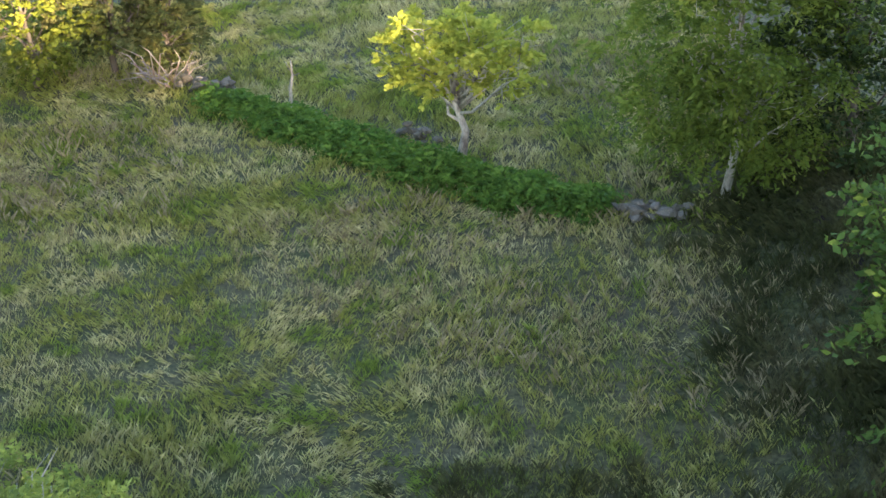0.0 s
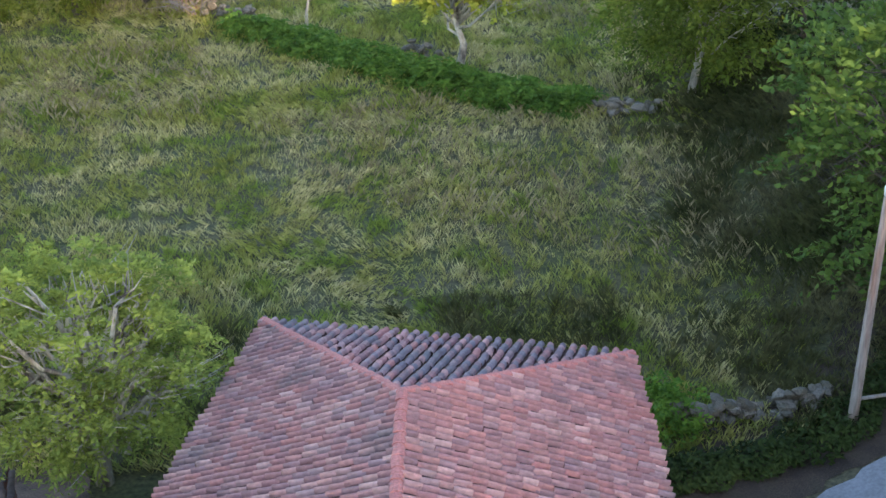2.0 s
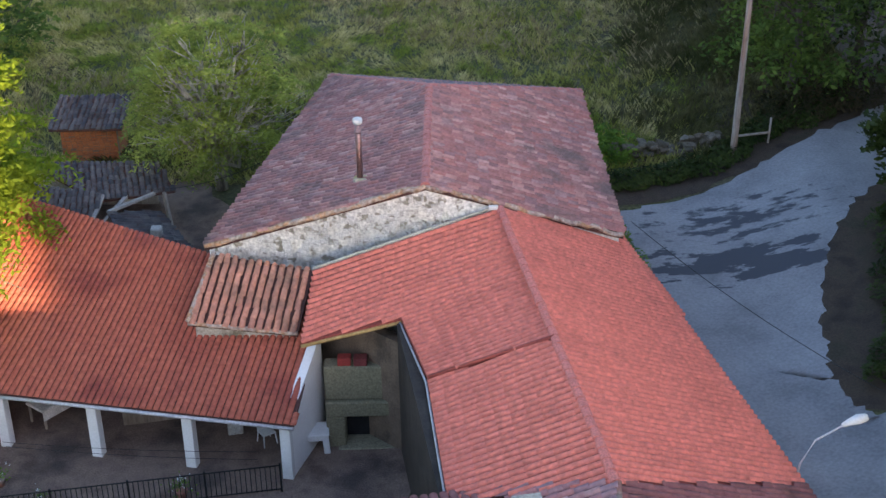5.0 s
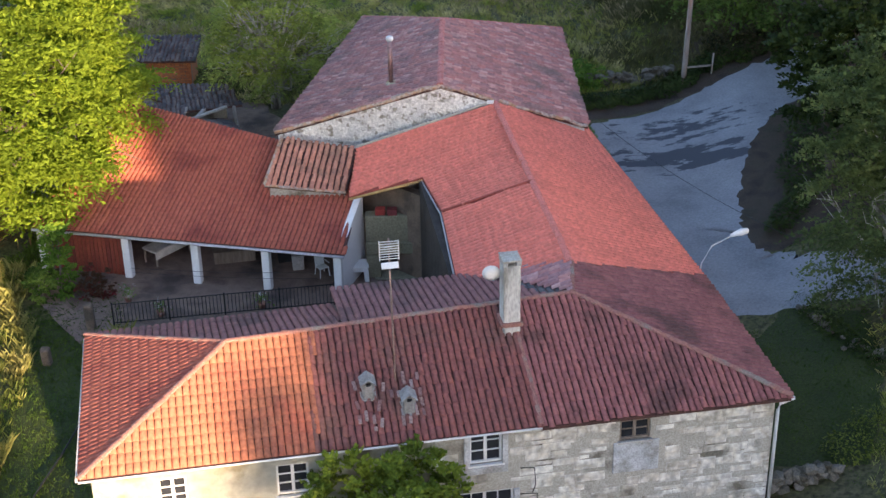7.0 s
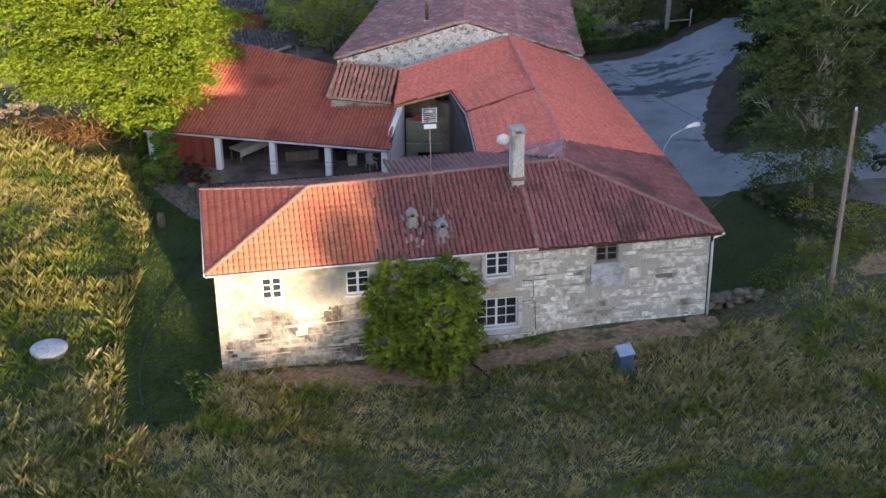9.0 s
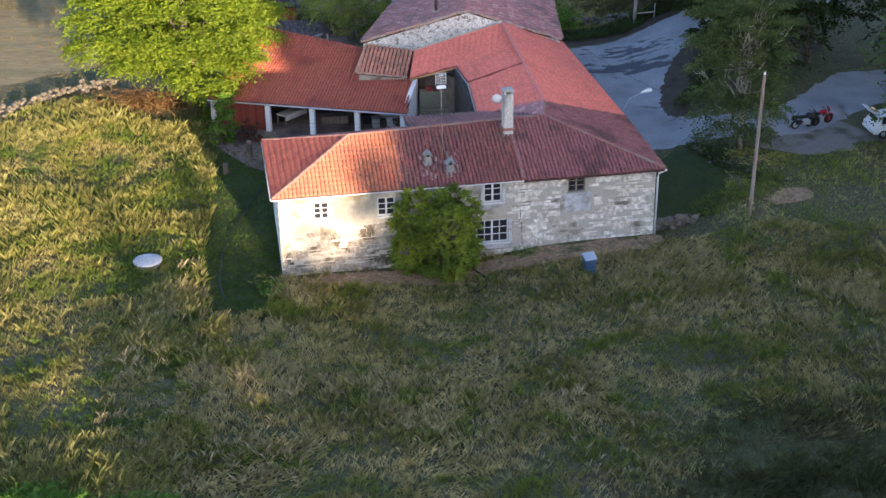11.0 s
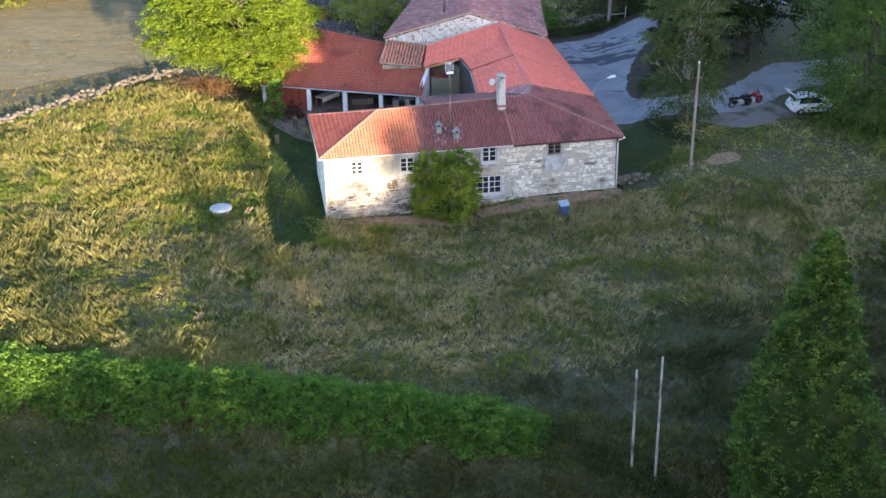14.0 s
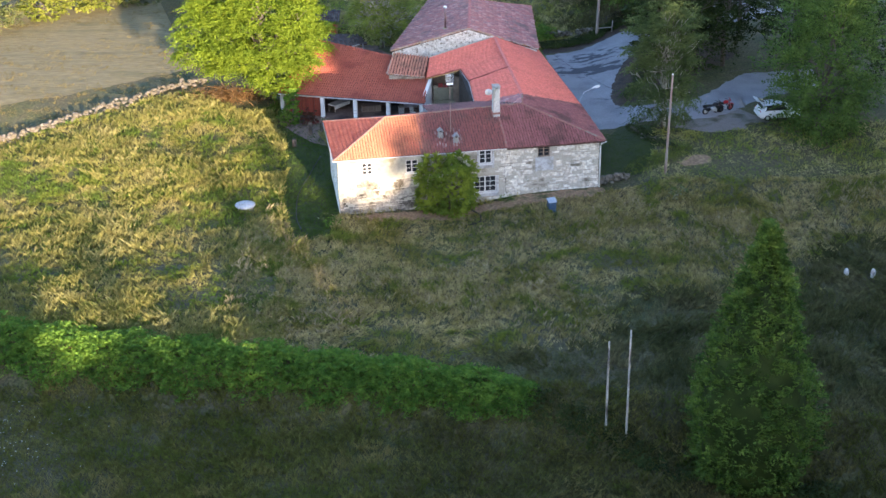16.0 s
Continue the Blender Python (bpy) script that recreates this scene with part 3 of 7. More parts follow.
def sheet(name, xs, ys, lift, mat, keep=None):
    X, Y = np.meshgrid(xs, ys)
    Zs = ground_z(X, Y) + lift
    Zs = Zs + np.where((np.abs(X) < 60) & (np.abs(Y) < 110), 0.02 * np.sin(X * 1.1 + Y * 0.37) * np.sin(Y * 0.83), 0)
    nx, ny = len(xs), len(ys)
    v = np.stack([X, Y, Zs], -1).reshape(-1, 3)
    f = [(j * nx + i, j * nx + i + 1, (j + 1) * nx + i + 1, (j + 1) * nx + i) for j in range(ny - 1) for i in range(nx - 1)]
    return raw(name, v, f, mat, smooth=True)


tagged(sheet("ground", axis([(-1500, -80, 8), (-80, 60, 190), (60, 1500, 8)]), axis([(-1500, -80, 8), (-80, 110, 260), (110, 1500, 8)]), 0.0, M_EARTH),
       "rough uneven meadow ground of grass and earth", "ground", kind="structure")


def ribbon(name, line, mat, lift, label, across=8, category="road", kind="structure", ragged=0.25, seed=1, step=0.4):
    """A strip on the land along (x, y, width) rows."""
    rng = np.random.default_rng(seed)
    p = np.array(line, float)
    s = np.concatenate([[0], np.cumsum(np.linalg.norm(np.diff(p[:, :2], axis=0), axis=1))])
    n = int(s[-1] / step) + 2
    t = np.linspace(0, s[-1], n)
    q = np.stack([np.interp(t, s, p[:, i]) for i in range(3)], 1)
    for _ in range(6):
        q[1:-1] = (q[:-2] + 2 * q[1:-1] + q[2:]) / 4
    d = np.gradient(q[:, :2], axis=0)
    d /= np.linalg.norm(d, axis=1, keepdims=True)
    nrm = np.stack([-d[:, 1], d[:, 0]], 1)
    a = np.linspace(-0.5, 0.5, across)
    jag = rng.normal(0, ragged, (n, 2)) * 1.5
    jag[1:-1] = (jag[:-2] + jag[1:-1] + jag[2:]) / 3
    w = q[:, 2:3] * a[None, :] + np.where(a < -0.49, jag[:, :1], 0) + np.where(a > 0.49, jag[:, 1:], 0)
    P = q[:, None, :2] + nrm[:, None, :] * w[..., None]
    Zs = ground_z(P[..., 0], P[..., 1]) + 0.02 * np.sin(P[..., 0] * 1.1 + P[..., 1] * 0.37) * np.sin(P[..., 1] * 0.83) + lift
    v = np.concatenate([P, Zs[..., None]], 2).reshape(-1, 3)
    f = [(j * across + i, j * across + i + 1, (j + 1) * across + i + 1, (j + 1) * across + i) for j in range(n - 1) for i in range(across - 1)]
    return tagged(raw(name, v, f, mat, smooth=True), label, category, kind=kind)


# the lane's two edges: (x, y) by the farm, (x, y) across
LANE_EDGES = [(30, 40.0, 33, 34.0), (24, 36.2, 26, 30.6), (16.9, 30.4, 19, 25.6), (13.2, 27.6, 15.8, 23.0), (9.2, 25.4, 13.9, 19.6), (6.2, 24.5, 12.8, 16.5), (5.0, 21.5, 12.2, 13.6), (5.0, 17.0, 11.8, 11.2), (5.4, 12.0, 11.9, 9.2),
              (6.4, 7.0, 12.6, 8.1), (8.0, 4.2, 14.4, 7.4), (11.0, 3.6, 16.5, 7.3), (14.0, 3.4, 18.4, 7.9), (17.5, 3.2, 20.2, 9.2), (21.0, 4.0, 22.3, 12.0), (25.5, 8.5, 24.5, 15.0), (32.0, 11.5, 31.5, 16.4)]
LANE = [((a + c) / 2, (b + d) / 2, math.hypot(c - a, d - b)) for a, b, c, d in LANE_EDGES]


def lane(across=14, step=0.4):
    rng = np.random.default_rng(31)
    p = np.array(LANE_EDGES, float)
    s = np.concatenate([[0], np.cumsum(np.hypot(*np.diff((p[:, :2] + p[:, 2:]) / 2, axis=0).T))])
    t = np.linspace(0, s[-1], int(s[-1] / step))
    q = np.stack([np.interp(t, s, p[:, i]) for i in range(4)], 1)
    for _ in range(10):
        q[1:-1] = (q[:-2] + 2 * q[1:-1] + q[2:]) / 4
    q = q + rng.normal(0, 0.09, q.shape)
    f = np.linspace(0, 1, across)[None, :, None]
    P = q[:, None, :2] * (1 - f) + q[:, None, 2:] * f
    Zs = ground_z(P[..., 0], P[..., 1]) + 0.02 * np.sin(P[..., 0] * 1.1 + P[..., 1] * 0.37) * np.sin(P[..., 1] * 0.83) + 0.03
    v = np.concatenate([P, Zs[..., None]], 2).reshape(-1, 3)
    faces = [(j * across + i, (j + 1) * across + i, (j + 1) * across + i + 1, j * across + i + 1) for j in range(len(t) - 1) for i in range(across - 1)]
    tagged(raw("road", v, [tuple(reversed(k)) for k in faces], M_ROAD, smooth=True), "pale grey lane with dark patches", "road", kind="structure")


lane()
ribbon("gravel_pull_in", [(16.5, 2.2, 2), (20, 2.6, 4.6), (23.5, 5, 5)], M_GRAVEL, 0.02, "patchy pale gravel beside the lane", ragged=0.4, category="gravel")
ribbon("lawn", [(10.5, -6, 5), (12, 0, 5.4), (13.5, 3, 3)], M_LAWN, 0.015, "short dark green lawn beside the house", category="lawn")
ribbon("side_lawn", [(-13.9, -15.0, 4.4), (-14.7, -8, 5.6), (-15.2, -1, 5.0), (-16.8, 6, 3.6)], M_LAWN, 0.015, "short green grass with a trodden track along the house", category="lawn")
ribbon("bare_strip", [(-10.6, -11.9, 0.8), (-7.0, -11.54, 1.8), (-3.0, -11.14, 2.4), (-0.1, -10.4, 1.7), (3.81, -9.6, 1.8), (7.73, -8.8, 1.7), (9.7, -8.35, 0.7)], M_BARE, 0.03, "dry brown earth along the foot of the house wall", category="earth", ragged=0.35, across=14)
ribbon("bare_patch", [(16.2, -6.2, 0.8), (17.4, -5.3, 1.9), (18.6, -4.6, 0.9)], M_BARE, 0.05, "worn brown earth patch by the lane corner", category="earth", ragged=0.3)
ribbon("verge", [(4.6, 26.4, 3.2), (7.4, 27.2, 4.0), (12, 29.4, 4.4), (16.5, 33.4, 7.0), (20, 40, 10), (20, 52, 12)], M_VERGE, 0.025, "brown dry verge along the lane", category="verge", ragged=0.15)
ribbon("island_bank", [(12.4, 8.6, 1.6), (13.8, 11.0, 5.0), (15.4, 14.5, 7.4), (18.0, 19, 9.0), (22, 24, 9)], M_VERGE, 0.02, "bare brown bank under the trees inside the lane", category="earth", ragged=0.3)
ribbon("shed_yard", [(-19.5, 27.5, 7), (-15.5, 27, 8), (-11.5, 22.5, 7), (-9.6, 16, 3)], M_YARD, 0.05, "dark earth yard round the sheds", category="yard")
ribbon("hay_field", [(-75, 22, 44), (-60, 26, 40), (-45, 29, 31), (-33, 33, 24)], M_HAY, 0.03, "mown hay field with pale dry swathes", category="field", across=30, ragged=0.2)
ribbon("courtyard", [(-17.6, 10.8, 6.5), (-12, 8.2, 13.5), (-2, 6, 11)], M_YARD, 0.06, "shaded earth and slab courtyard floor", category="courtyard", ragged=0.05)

# ---- farmhouse ----
HO, HU, HV = Vector((-12.07, -11.52, 0)), Vector((0.9848, 0.1736, 0)), Vector((-0.1736, 0.9848, 0))


def hp(u, v, z):
    return HO + HU * u + HV * v + Vector((0, 0, z))


HM = Matrix(((HU.x, HV.x, 0, HO.x), (HU.y, HV.y, 0, HO.y), (0, 0, 1, 0), (0, 0, 0, 1)))
EAVE, RIDGE = 3.85, 5.62
SEAM = 13.9
house = thing("farmhouse", *hp(11, 4, -1), "long stone farmhouse with a hipped red tile roof", "house")
FOOT = -1.6


def wall_run(name, p, q, z0, z1, thick, mat, parent, holes=(), label=""):
    """A wall from p to q with real openings; holes: (s0, s1, z0, z1) along it."""
    p, q = Vector((p[0], p[1], 0)), Vector((q[0], q[1], 0))
    d = (q - p).normalized()
    L = (q - p).length
    m = Matrix(((d.x, -d.y, 0, p.x), (d.y, d.x, 0, p.y), (0, 0, 1, 0), (0, 0, 0, 1)))
    xs = sorted({0, L, *[h[0] for h in holes], *[h[1] for h in holes]})
    bm = bmesh.new()
    for a, b in zip(xs[:-1], xs[1:]):
        cut = sorted([(h[2], h[3]) for h in holes if h[0] <= a + 1e-6 and h[1] >= b - 1e-6])
        z = z0
        for c0, c1 in cut + [(z1, z1)]:
            if c0 > z + 1e-4:
                box_bm((b - a, thick, c0 - z), m @ Matrix.Translation(((a + b) / 2, thick / 2, (z + c0) / 2)), bm=bm)
            z = max(z, c1)
    return part(name, bm, mat, parent, label)


# windows: along the front, sill and head heights, width, kind
WINDOWS = [(2.2, 3.06, 2.30, 3.34, "upper"), (5.73, 6.72, 2.22, 3.34, "upper"), (11.69, 12.72, 2.50, 3.74, "upper"), (16.5, 17.5, 2.72, 3.76, "old"), (11.25, 13.1, 0.0, 1.42, "wide")]
WALL_V = 0.3
holes = [(a - 0.3, b - 0.3, c, d) for a, b, c, d, k in WINDOWS]
wall_run("front_wall", hp(0.3, WALL_V, 0), hp(21.6, WALL_V, 0), FOOT, EAVE - 0.02, 0.6, M_JOINT, house, holes, "granite masonry, limewashed towards one end")
wall_run("side_wall", hp(0.3, 8.3, 0), hp(0.3, WALL_V, 0), FOOT, EAVE - 0.05, 0.55, M_LIME, house)
wall_run("side_wall", hp(21.6, WALL_V + 0.6, 0), (8.0, 0.2), FOOT, EAVE - 0.05, 0.5, M_MORTAR, house)
wall_run("back_wall", hp(14.3, 7.9, 0), hp(0.3, 7.9, 0), FOOT, EAVE, 0.5, M_WHITE, house)
M_GLASS = material("window_glass", [(0.02, 0.022, 0.028), (0.03, 0.033, 0.04)], 1.5, rough=0.08, speckle=0.0, spec=0.6)


def window(a, b, c, d, kind_, idx):
    """A casement with frame, mullion, bars, panes and a dark room behind."""
    w, hgt = b - a, d - c
    paint = M_WOOD if kind_ == "old" else M_WHITE
    m = HM @ Matrix.Translation(((a + b) / 2, WALL_V, (c + d) / 2))
    fr = 0.07
    bm = bmesh.new()
    for sx in (-1, 1):
        box_bm((fr, 0.1, hgt), m @ Matrix.Translation((sx * (w / 2 - fr / 2), 0.10, 0)), 0.008, bm=bm)
    for sz in (-1, 1):
        box_bm((w - 2 * fr, 0.1, fr), m @ Matrix.Translation((0, 0.10, sz * (hgt / 2 - fr / 2))), 0.008, bm=bm)
    win = part("window", bm, paint, house, "old grey wooden casement" if kind_ == "old" else "white painted wooden casement")
    cols, rows = (4, 3) if kind_ == "wide" else (2, 3)
    for i in range(1, cols):
        x = -w / 2 + fr + (w - 2 * fr) * i / cols
        t = 0.10 if i == cols // 2 else 0.035
        box("mullion", (t, 0.07, hgt - 2 * fr), m @ Matrix.Translation((x, 0.10, 0)), paint, win, bevel=0.005)
    for j in range(1, rows):
        z = -hgt / 2 + fr + (hgt - 2 * fr) * j / rows
        box("glazing_bar", (w - 2 * fr, 0.05, 0.035), m @ Matrix.Translation((0, 0.11, z)), paint, win, bevel=0.005)
    for i in range(cols):
        for j in range(rows):
            x = -w / 2 + fr + (w - 2 * fr) * (i + 0.5) / cols
            z = -hgt / 2 + fr + (hgt - 2 * fr) * (j + 0.5) / rows
            box("pane", ((w - 2 * fr) / cols, 0.012, (hgt - 2 * fr) / rows), m @ Matrix.Translation((x, 0.13, z)), M_GLASS, win, bevel=0)
    box("window_sill", (w + 0.14, 0.16, 0.07), m @ Matrix.Translation((0, -0.03, -hgt / 2 - 0.035)), M_CONC if kind_ == "old" else M_WHITE, win)


for i, wdw in enumerate(WINDOWS):
    window(*wdw, i)

# roof of the house
RL, RR = hp(4.6, 4.0, RIDGE), hp(16.1, 4.85, RIDGE)
RS = RL.lerp(RR, (SEAM - 4.6) / 11.5)
FLc, FRc, BLc = hp(0, 0, EAVE), hp(22.0, 0, EAVE), hp(-0.1, 8.3, EAVE + 0.1)
BSTEP, BEND = hp(8.4, 8.6, EAVE + 0.12), hp(13.6, 8.6, 4.62)
roof = deck("roof", [FLc, hp(SEAM, 0, EAVE), RS, RL], 0.10, M_DECK, house, "hipped roof of red barrel tiles, coloured darker for wear and tree shade")
deck("roof", [BLc, FLc, RL], 0.10, M_DECK, roof)
deck("roof", [hp(SEAM, -0.02, EAVE - 0.06), hp(22, 0, EAVE - 0.06), RR, RS], 0.10, M_DECK, roof)
RSTEP = RL.lerp(RR, (8.4 - 4.6) / 11.5)
deck("roof", [BSTEP, BLc, RL, RSTEP], 0.10, M_DECK, roof)
deck("roof", [BEND, hp(8.4, 8.6, 4.62), RSTEP, RL.lerp(RR, 0.93)], 0.10, M_DECK, roof)
# tile colour changes here, at the worn tiles and the shadow's edge
SPLIT = 6.9
RX = RL.lerp(RR, (SPLIT + 0.35 - 4.6) / 11.5)
EX = hp(SPLIT, 0, EAVE)
tiled(roof, [FLc, EX + HU * 0.14, RX + HU * 0.14, RL], FLc, EX, T_HOUSE, seed=11, singles=120, even=True, wide=0.95, pitch=0.225, course=0.36)
tiled(roof, [EX, hp(SEAM, 0, EAVE), RS, RX], EX, hp(SEAM, 0, EAVE), T_WORN_SHADE, seed=16, singles=120, near=3.0, rough=0.1, pitch=0.22)
tiled(roof, [hp(SEAM, -0.02, EAVE - 0.04), hp(22, 0, EAVE - 0.04), RR, RS], hp(SEAM, 0, EAVE - 0.04), hp(22, 0, EAVE - 0.04), T_DARK, seed=12, singles=90, near=2.0, rough=0.1, pitch=0.215)
tiled(roof, [BLc, FLc, RL], BLc, FLc, T_PORCH, seed=13, singles=40, even=True, wide=0.95, pitch=0.225, course=0.34)
tiled(roof, [BSTEP, BLc, RL, RSTEP], BSTEP, BLc, T_DARK, seed=14, singles=0)
tiled(roof, [BEND, hp(8.4, 8.6, 4.62), RSTEP, RL.lerp(RR, 0.93)], BEND, hp(8.4, 8.6, 4.62), T_DARK, seed=15, singles=0)
caps("ridge", [RL, RR], M_RIDGE, roof)
caps("ridge", [FLc, RL], M_RIDGE, roof)
caps("ridge", [BLc, RL], M_RIDGE, roof)
caps("ridge", [FRc, RR], M_RIDGE, roof)
caps("ridge", [hp(SEAM, 0, EAVE + 0.02), RS], M_RIDGE, roof, w=0.16)

# ---- wing ----
wing = thing("wing", 2, 4, 0, "long wing with a new bright red tile roof", "house")
W1, W2, W3 = Vector((3.05, -2.0, 5.72)), Vector((2.25, 5.0, 5.72)), Vector((0.98, 12.5, 5.95))
E1, E2 = Vector((8.15, 0.3, 3.86)), Vector((5.1, 15.2, 3.86))
N1, N2, N3 = Vector((-0.85, -1.0, 4.55)), Vector((-1.35, 4.6, 4.50)), Vector((-2.15, 8.3, 4.35))
NF, NB = Vector((-5.25, 8.5, 3.5)), Vector((-5.05, 11.6, 4.3))
up = Vector((0, 0, 0.12))
W2 = W1.lerp(W3, 0.45)
wroof = deck("roof", [FRc, E1, W1, RR], 0.1, M_DECK, wing, "new red tile roof")
deck("roof", [E1, E2, W3, W1], 0.1, M_NEWDECK, wroof)
deck("roof", [N2, N1, W1, W2], 0.1, M_NEWDECK, wroof)
NX = N3 + up * 0.6
NT, WT = N2 + up, W2 + up * 0.4
FACETS = [(NB, NF, NX), (NB, NX, W3), (NX, NT, WT), (NX, WT, W3)]


def wing_slope(x, y):
    """The courtyard side of the wing's roof, slightly twisted towards the porch."""
    return 6.0246 + 0.4334 * x - 0.3064 * y - 0.0165 * x * y + 0.0226 * y * y


def curved_deck(tri, thick, n=8):
    v, f, at = [], [], {}
    for i in range(n + 1):
        for j in range(n + 1 - i):
            q = tri[0] + (tri[1] - tri[0]) * (i / n) + (tri[2] - tri[0]) * (j / n)
            at[i, j] = len(v)
            v += [(q.x, q.y, wing_slope(q.x, q.y)), (q.x, q.y, wing_slope(q.x, q.y) - thick)]
    for i in range(n):
        for j in range(n - i):
            cells = [(at[i, j], at[i + 1, j], at[i, j + 1])]
            if i + j < n - 1:
                cells.append((at[i + 1, j], at[i + 1, j + 1], at[i, j + 1]))
            for c in cells:
                f += [c, tuple(k + 1 for k in reversed(c))]
    rim = [at[i, 0] for i in range(n)] + [at[n - k, k] for k in range(n)] + [at[0, n - k] for k in range(n)]
    f += [(p, p + 1, q + 1, q) for p, q in zip(rim, rim[1:] + rim[:1])]
    raw("roof", v, f, M_NEWDECK, wroof)


for q in FACETS:
    curved_deck(q, 0.1)
tiled(wroof, [FRc, E1, W1, RR], FRc, E1, T_DARK, seed=21, singles=60)
NEW_LAY = dict(pitch=0.25, rise=0.085, lift=0.004, taper=0.99, wide=0.76, even=True)
tiled(wroof, [E1, E2, W3, W1], E1, E2, T_NEW, seed=22, singles=70, **NEW_LAY)
tiled(wroof, [N2, N1, W1, W2], N2, N1, T_NEW, seed=23, singles=70, **NEW_LAY)
tiled(wroof, [NB, NF, NX, NT, WT, W3], NB, NB + (W1 - W3), T_NEW, seed=24, singles=100, surface=wing_slope, **NEW_LAY)
# weathered valley between the house, the chimney and the wing
for q in ([BEND, RR, RL.lerp(RR, 0.93)], [BEND, W1, RR], [N1, W1, BEND]):
    deck("roof", [v + Vector((0, 0, 0.02)) for v in q], 0.08, M_DECK, wroof)
tiled(wroof, [BEND, RR, RL.lerp(RR, 0.93)], BEND + HU * 2, BEND, T_GREY, seed=27, singles=0)
tiled(wroof, [BEND, W1, RR], BEND + Vector((0, -2, 0)), BEND, T_OLD, seed=28, singles=0)
tube("step_edge", [NT + Vector((0, -0.03, 0.03)), WT + Vector((0, -0.03, 0.05))], 0.06, M_NEWDECK, wroof)
caps("ridge", [RR, W1], M_RIDGE, wroof)
caps("ridge", [W1, W2, W3], material("new_ridge_tile", [(0.60, 0.18, 0.14), (0.66, 0.205, 0.16)], 2.0), wroof, w=0.26)
wall_run("courtyard_wall", (-0.6, -0.9), (-1.9, 8.2), FOOT, 4.3, 0.4, material("near_black_wall", [(0.035, 0.028, 0.024), (0.065, 0.052, 0.044)], 1.2, bump=0.5), wing)
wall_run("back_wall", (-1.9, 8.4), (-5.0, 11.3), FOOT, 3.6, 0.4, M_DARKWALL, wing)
wall_run("lane_wall", (7.9, 0.3), (4.95, 13.4), FOOT, 3.8, 0.5, M_MORTAR, wing)

# ---- barn ----
barn = thing("barn", -1.5, 20, 0, "old stone barn with a weathered pink and grey tile roof", "barn")
BFL, BBL, BBR, BFR = Vector((-8.75, 13.2, 4.45)), Vector((-5.5, 29.1, 4.5)), Vector((4.95, 26.9, 4.4)), Vector((5.15, 13.5, 4.4))
BR0, BR1 = Vector((-1.38, 12.35, 6.87)), Vector((-1.26, 21.3, 6.87))
broof = deck("roof", [BBL, BFL, BR0, BR1], 0.12, M_DECK, barn, "weathered barrel tile roof in mixed pinks and greys")
deck("roof", [BFR, BBR, BR1, BR0], 0.12, M_DECK, broof)
deck("roof", [BBR, BBL, BR1], 0.12, M_DECK, broof)
tiled(broof, [BBL, BFL, BR0, BR1], BBL, BFL, T_OLD, seed=31, singles=150, rough=0.3, pitch=0.265, course=0.40, rise=0.125, wide=0.64, lift=0.02, taper=0.92)
tiled(broof, [BFR, BBR, BR1, BR0], BFR, BBR, T_OLD, seed=32, singles=150, rough=0.3, pitch=0.265, course=0.40, rise=0.125, wide=0.64, lift=0.02, taper=0.92)
tiled(broof, [BBR, BBL, BR1], BBR, BBL, T_HIP, seed=33, singles=90, rough=0.7, pitch=0.30, course=0.44, rise=0.12, wide=0.7)
M_REDRIDGE = material("pink_mortar_ridge", [(0.44, 0.15, 0.13), (0.52, 0.20, 0.17)], 2.0, bump=0.3)
caps("ridge", [BR0, BR1], M_REDRIDGE, broof, w=0.30)
caps("ridge", [BBL, BR1], M_REDRIDGE, broof, w=0.26)
caps("ridge", [BBR, BR1], M_REDRIDGE, broof, w=0.26)


def gable(name, p, q, apex, z0, thick, mat, parent, label=""):
    n = (Vector((q[0], q[1], 0)) - Vector((p[0], p[1], 0))).normalized()
    back = Vector((-n.y, n.x, 0)) * thick
    front = [Vector((p[0], p[1], z0)), Vector((q[0], q[1], z0)), Vector(q), Vector(apex), Vector(p)]
    v = front + [f + back for f in front]
    f = [(0, 1, 2, 3, 4), (9, 8, 7, 6, 5)] + [(i, i + 5, (i + 1) % 5 + 5, (i + 1) % 5) for i in range(5)]
    return raw(name, v, f, mat, parent, label)


gable("gable_wall", (-8.6, 13.24, 4.33), (5.0, 13.54, 4.28), (-1.38, 12.42, 6.76), FOOT, 0.5, M_LIME, barn, "rubble stone gable with worn white limewash")
M_LICHEN = material("lichened_verge_mortar", [(0.46, 0.38, 0.31), (0.40, 0.22, 0.12), (0.42, 0.35, 0.30), (0.30, 0.19, 0.15)], 2.2, bump=0.8, bump_scale=9.0, speckle=0.4, speckle_scale=9.0)
rv = np.random.default_rng(19)
for p, q in ((BFL, BR0), (BFR, BR0)):
    n = 26
    line = [p.lerp(q, k / n) + Vector((0, 0.02 + rv.normal(0, 0.02), 0.03 + rv.normal(0, 0.025))) for k in range(n + 1)]
    tube("verge_mortar", line, [0.075 + abs(rv.normal(0, 0.02)) for _ in line], M_LICHEN, broof, "uneven mortar verge with orange lichen", sides=7)
wall_run("side_wall", (-5.4, 28.8), (-8.45, 13.6), FOOT, 4.35, 0.5, M_LIME, barn)
wall_run("side_wall", (4.9, 13.6), (4.75, 26.7), FOOT, 4.3, 0.5, M_LIME, barn)
wall_run("back_wall", (4.75, 26.7), (-5.3, 28.9), FOOT, 4.3, 0.5, M_LIME, barn)

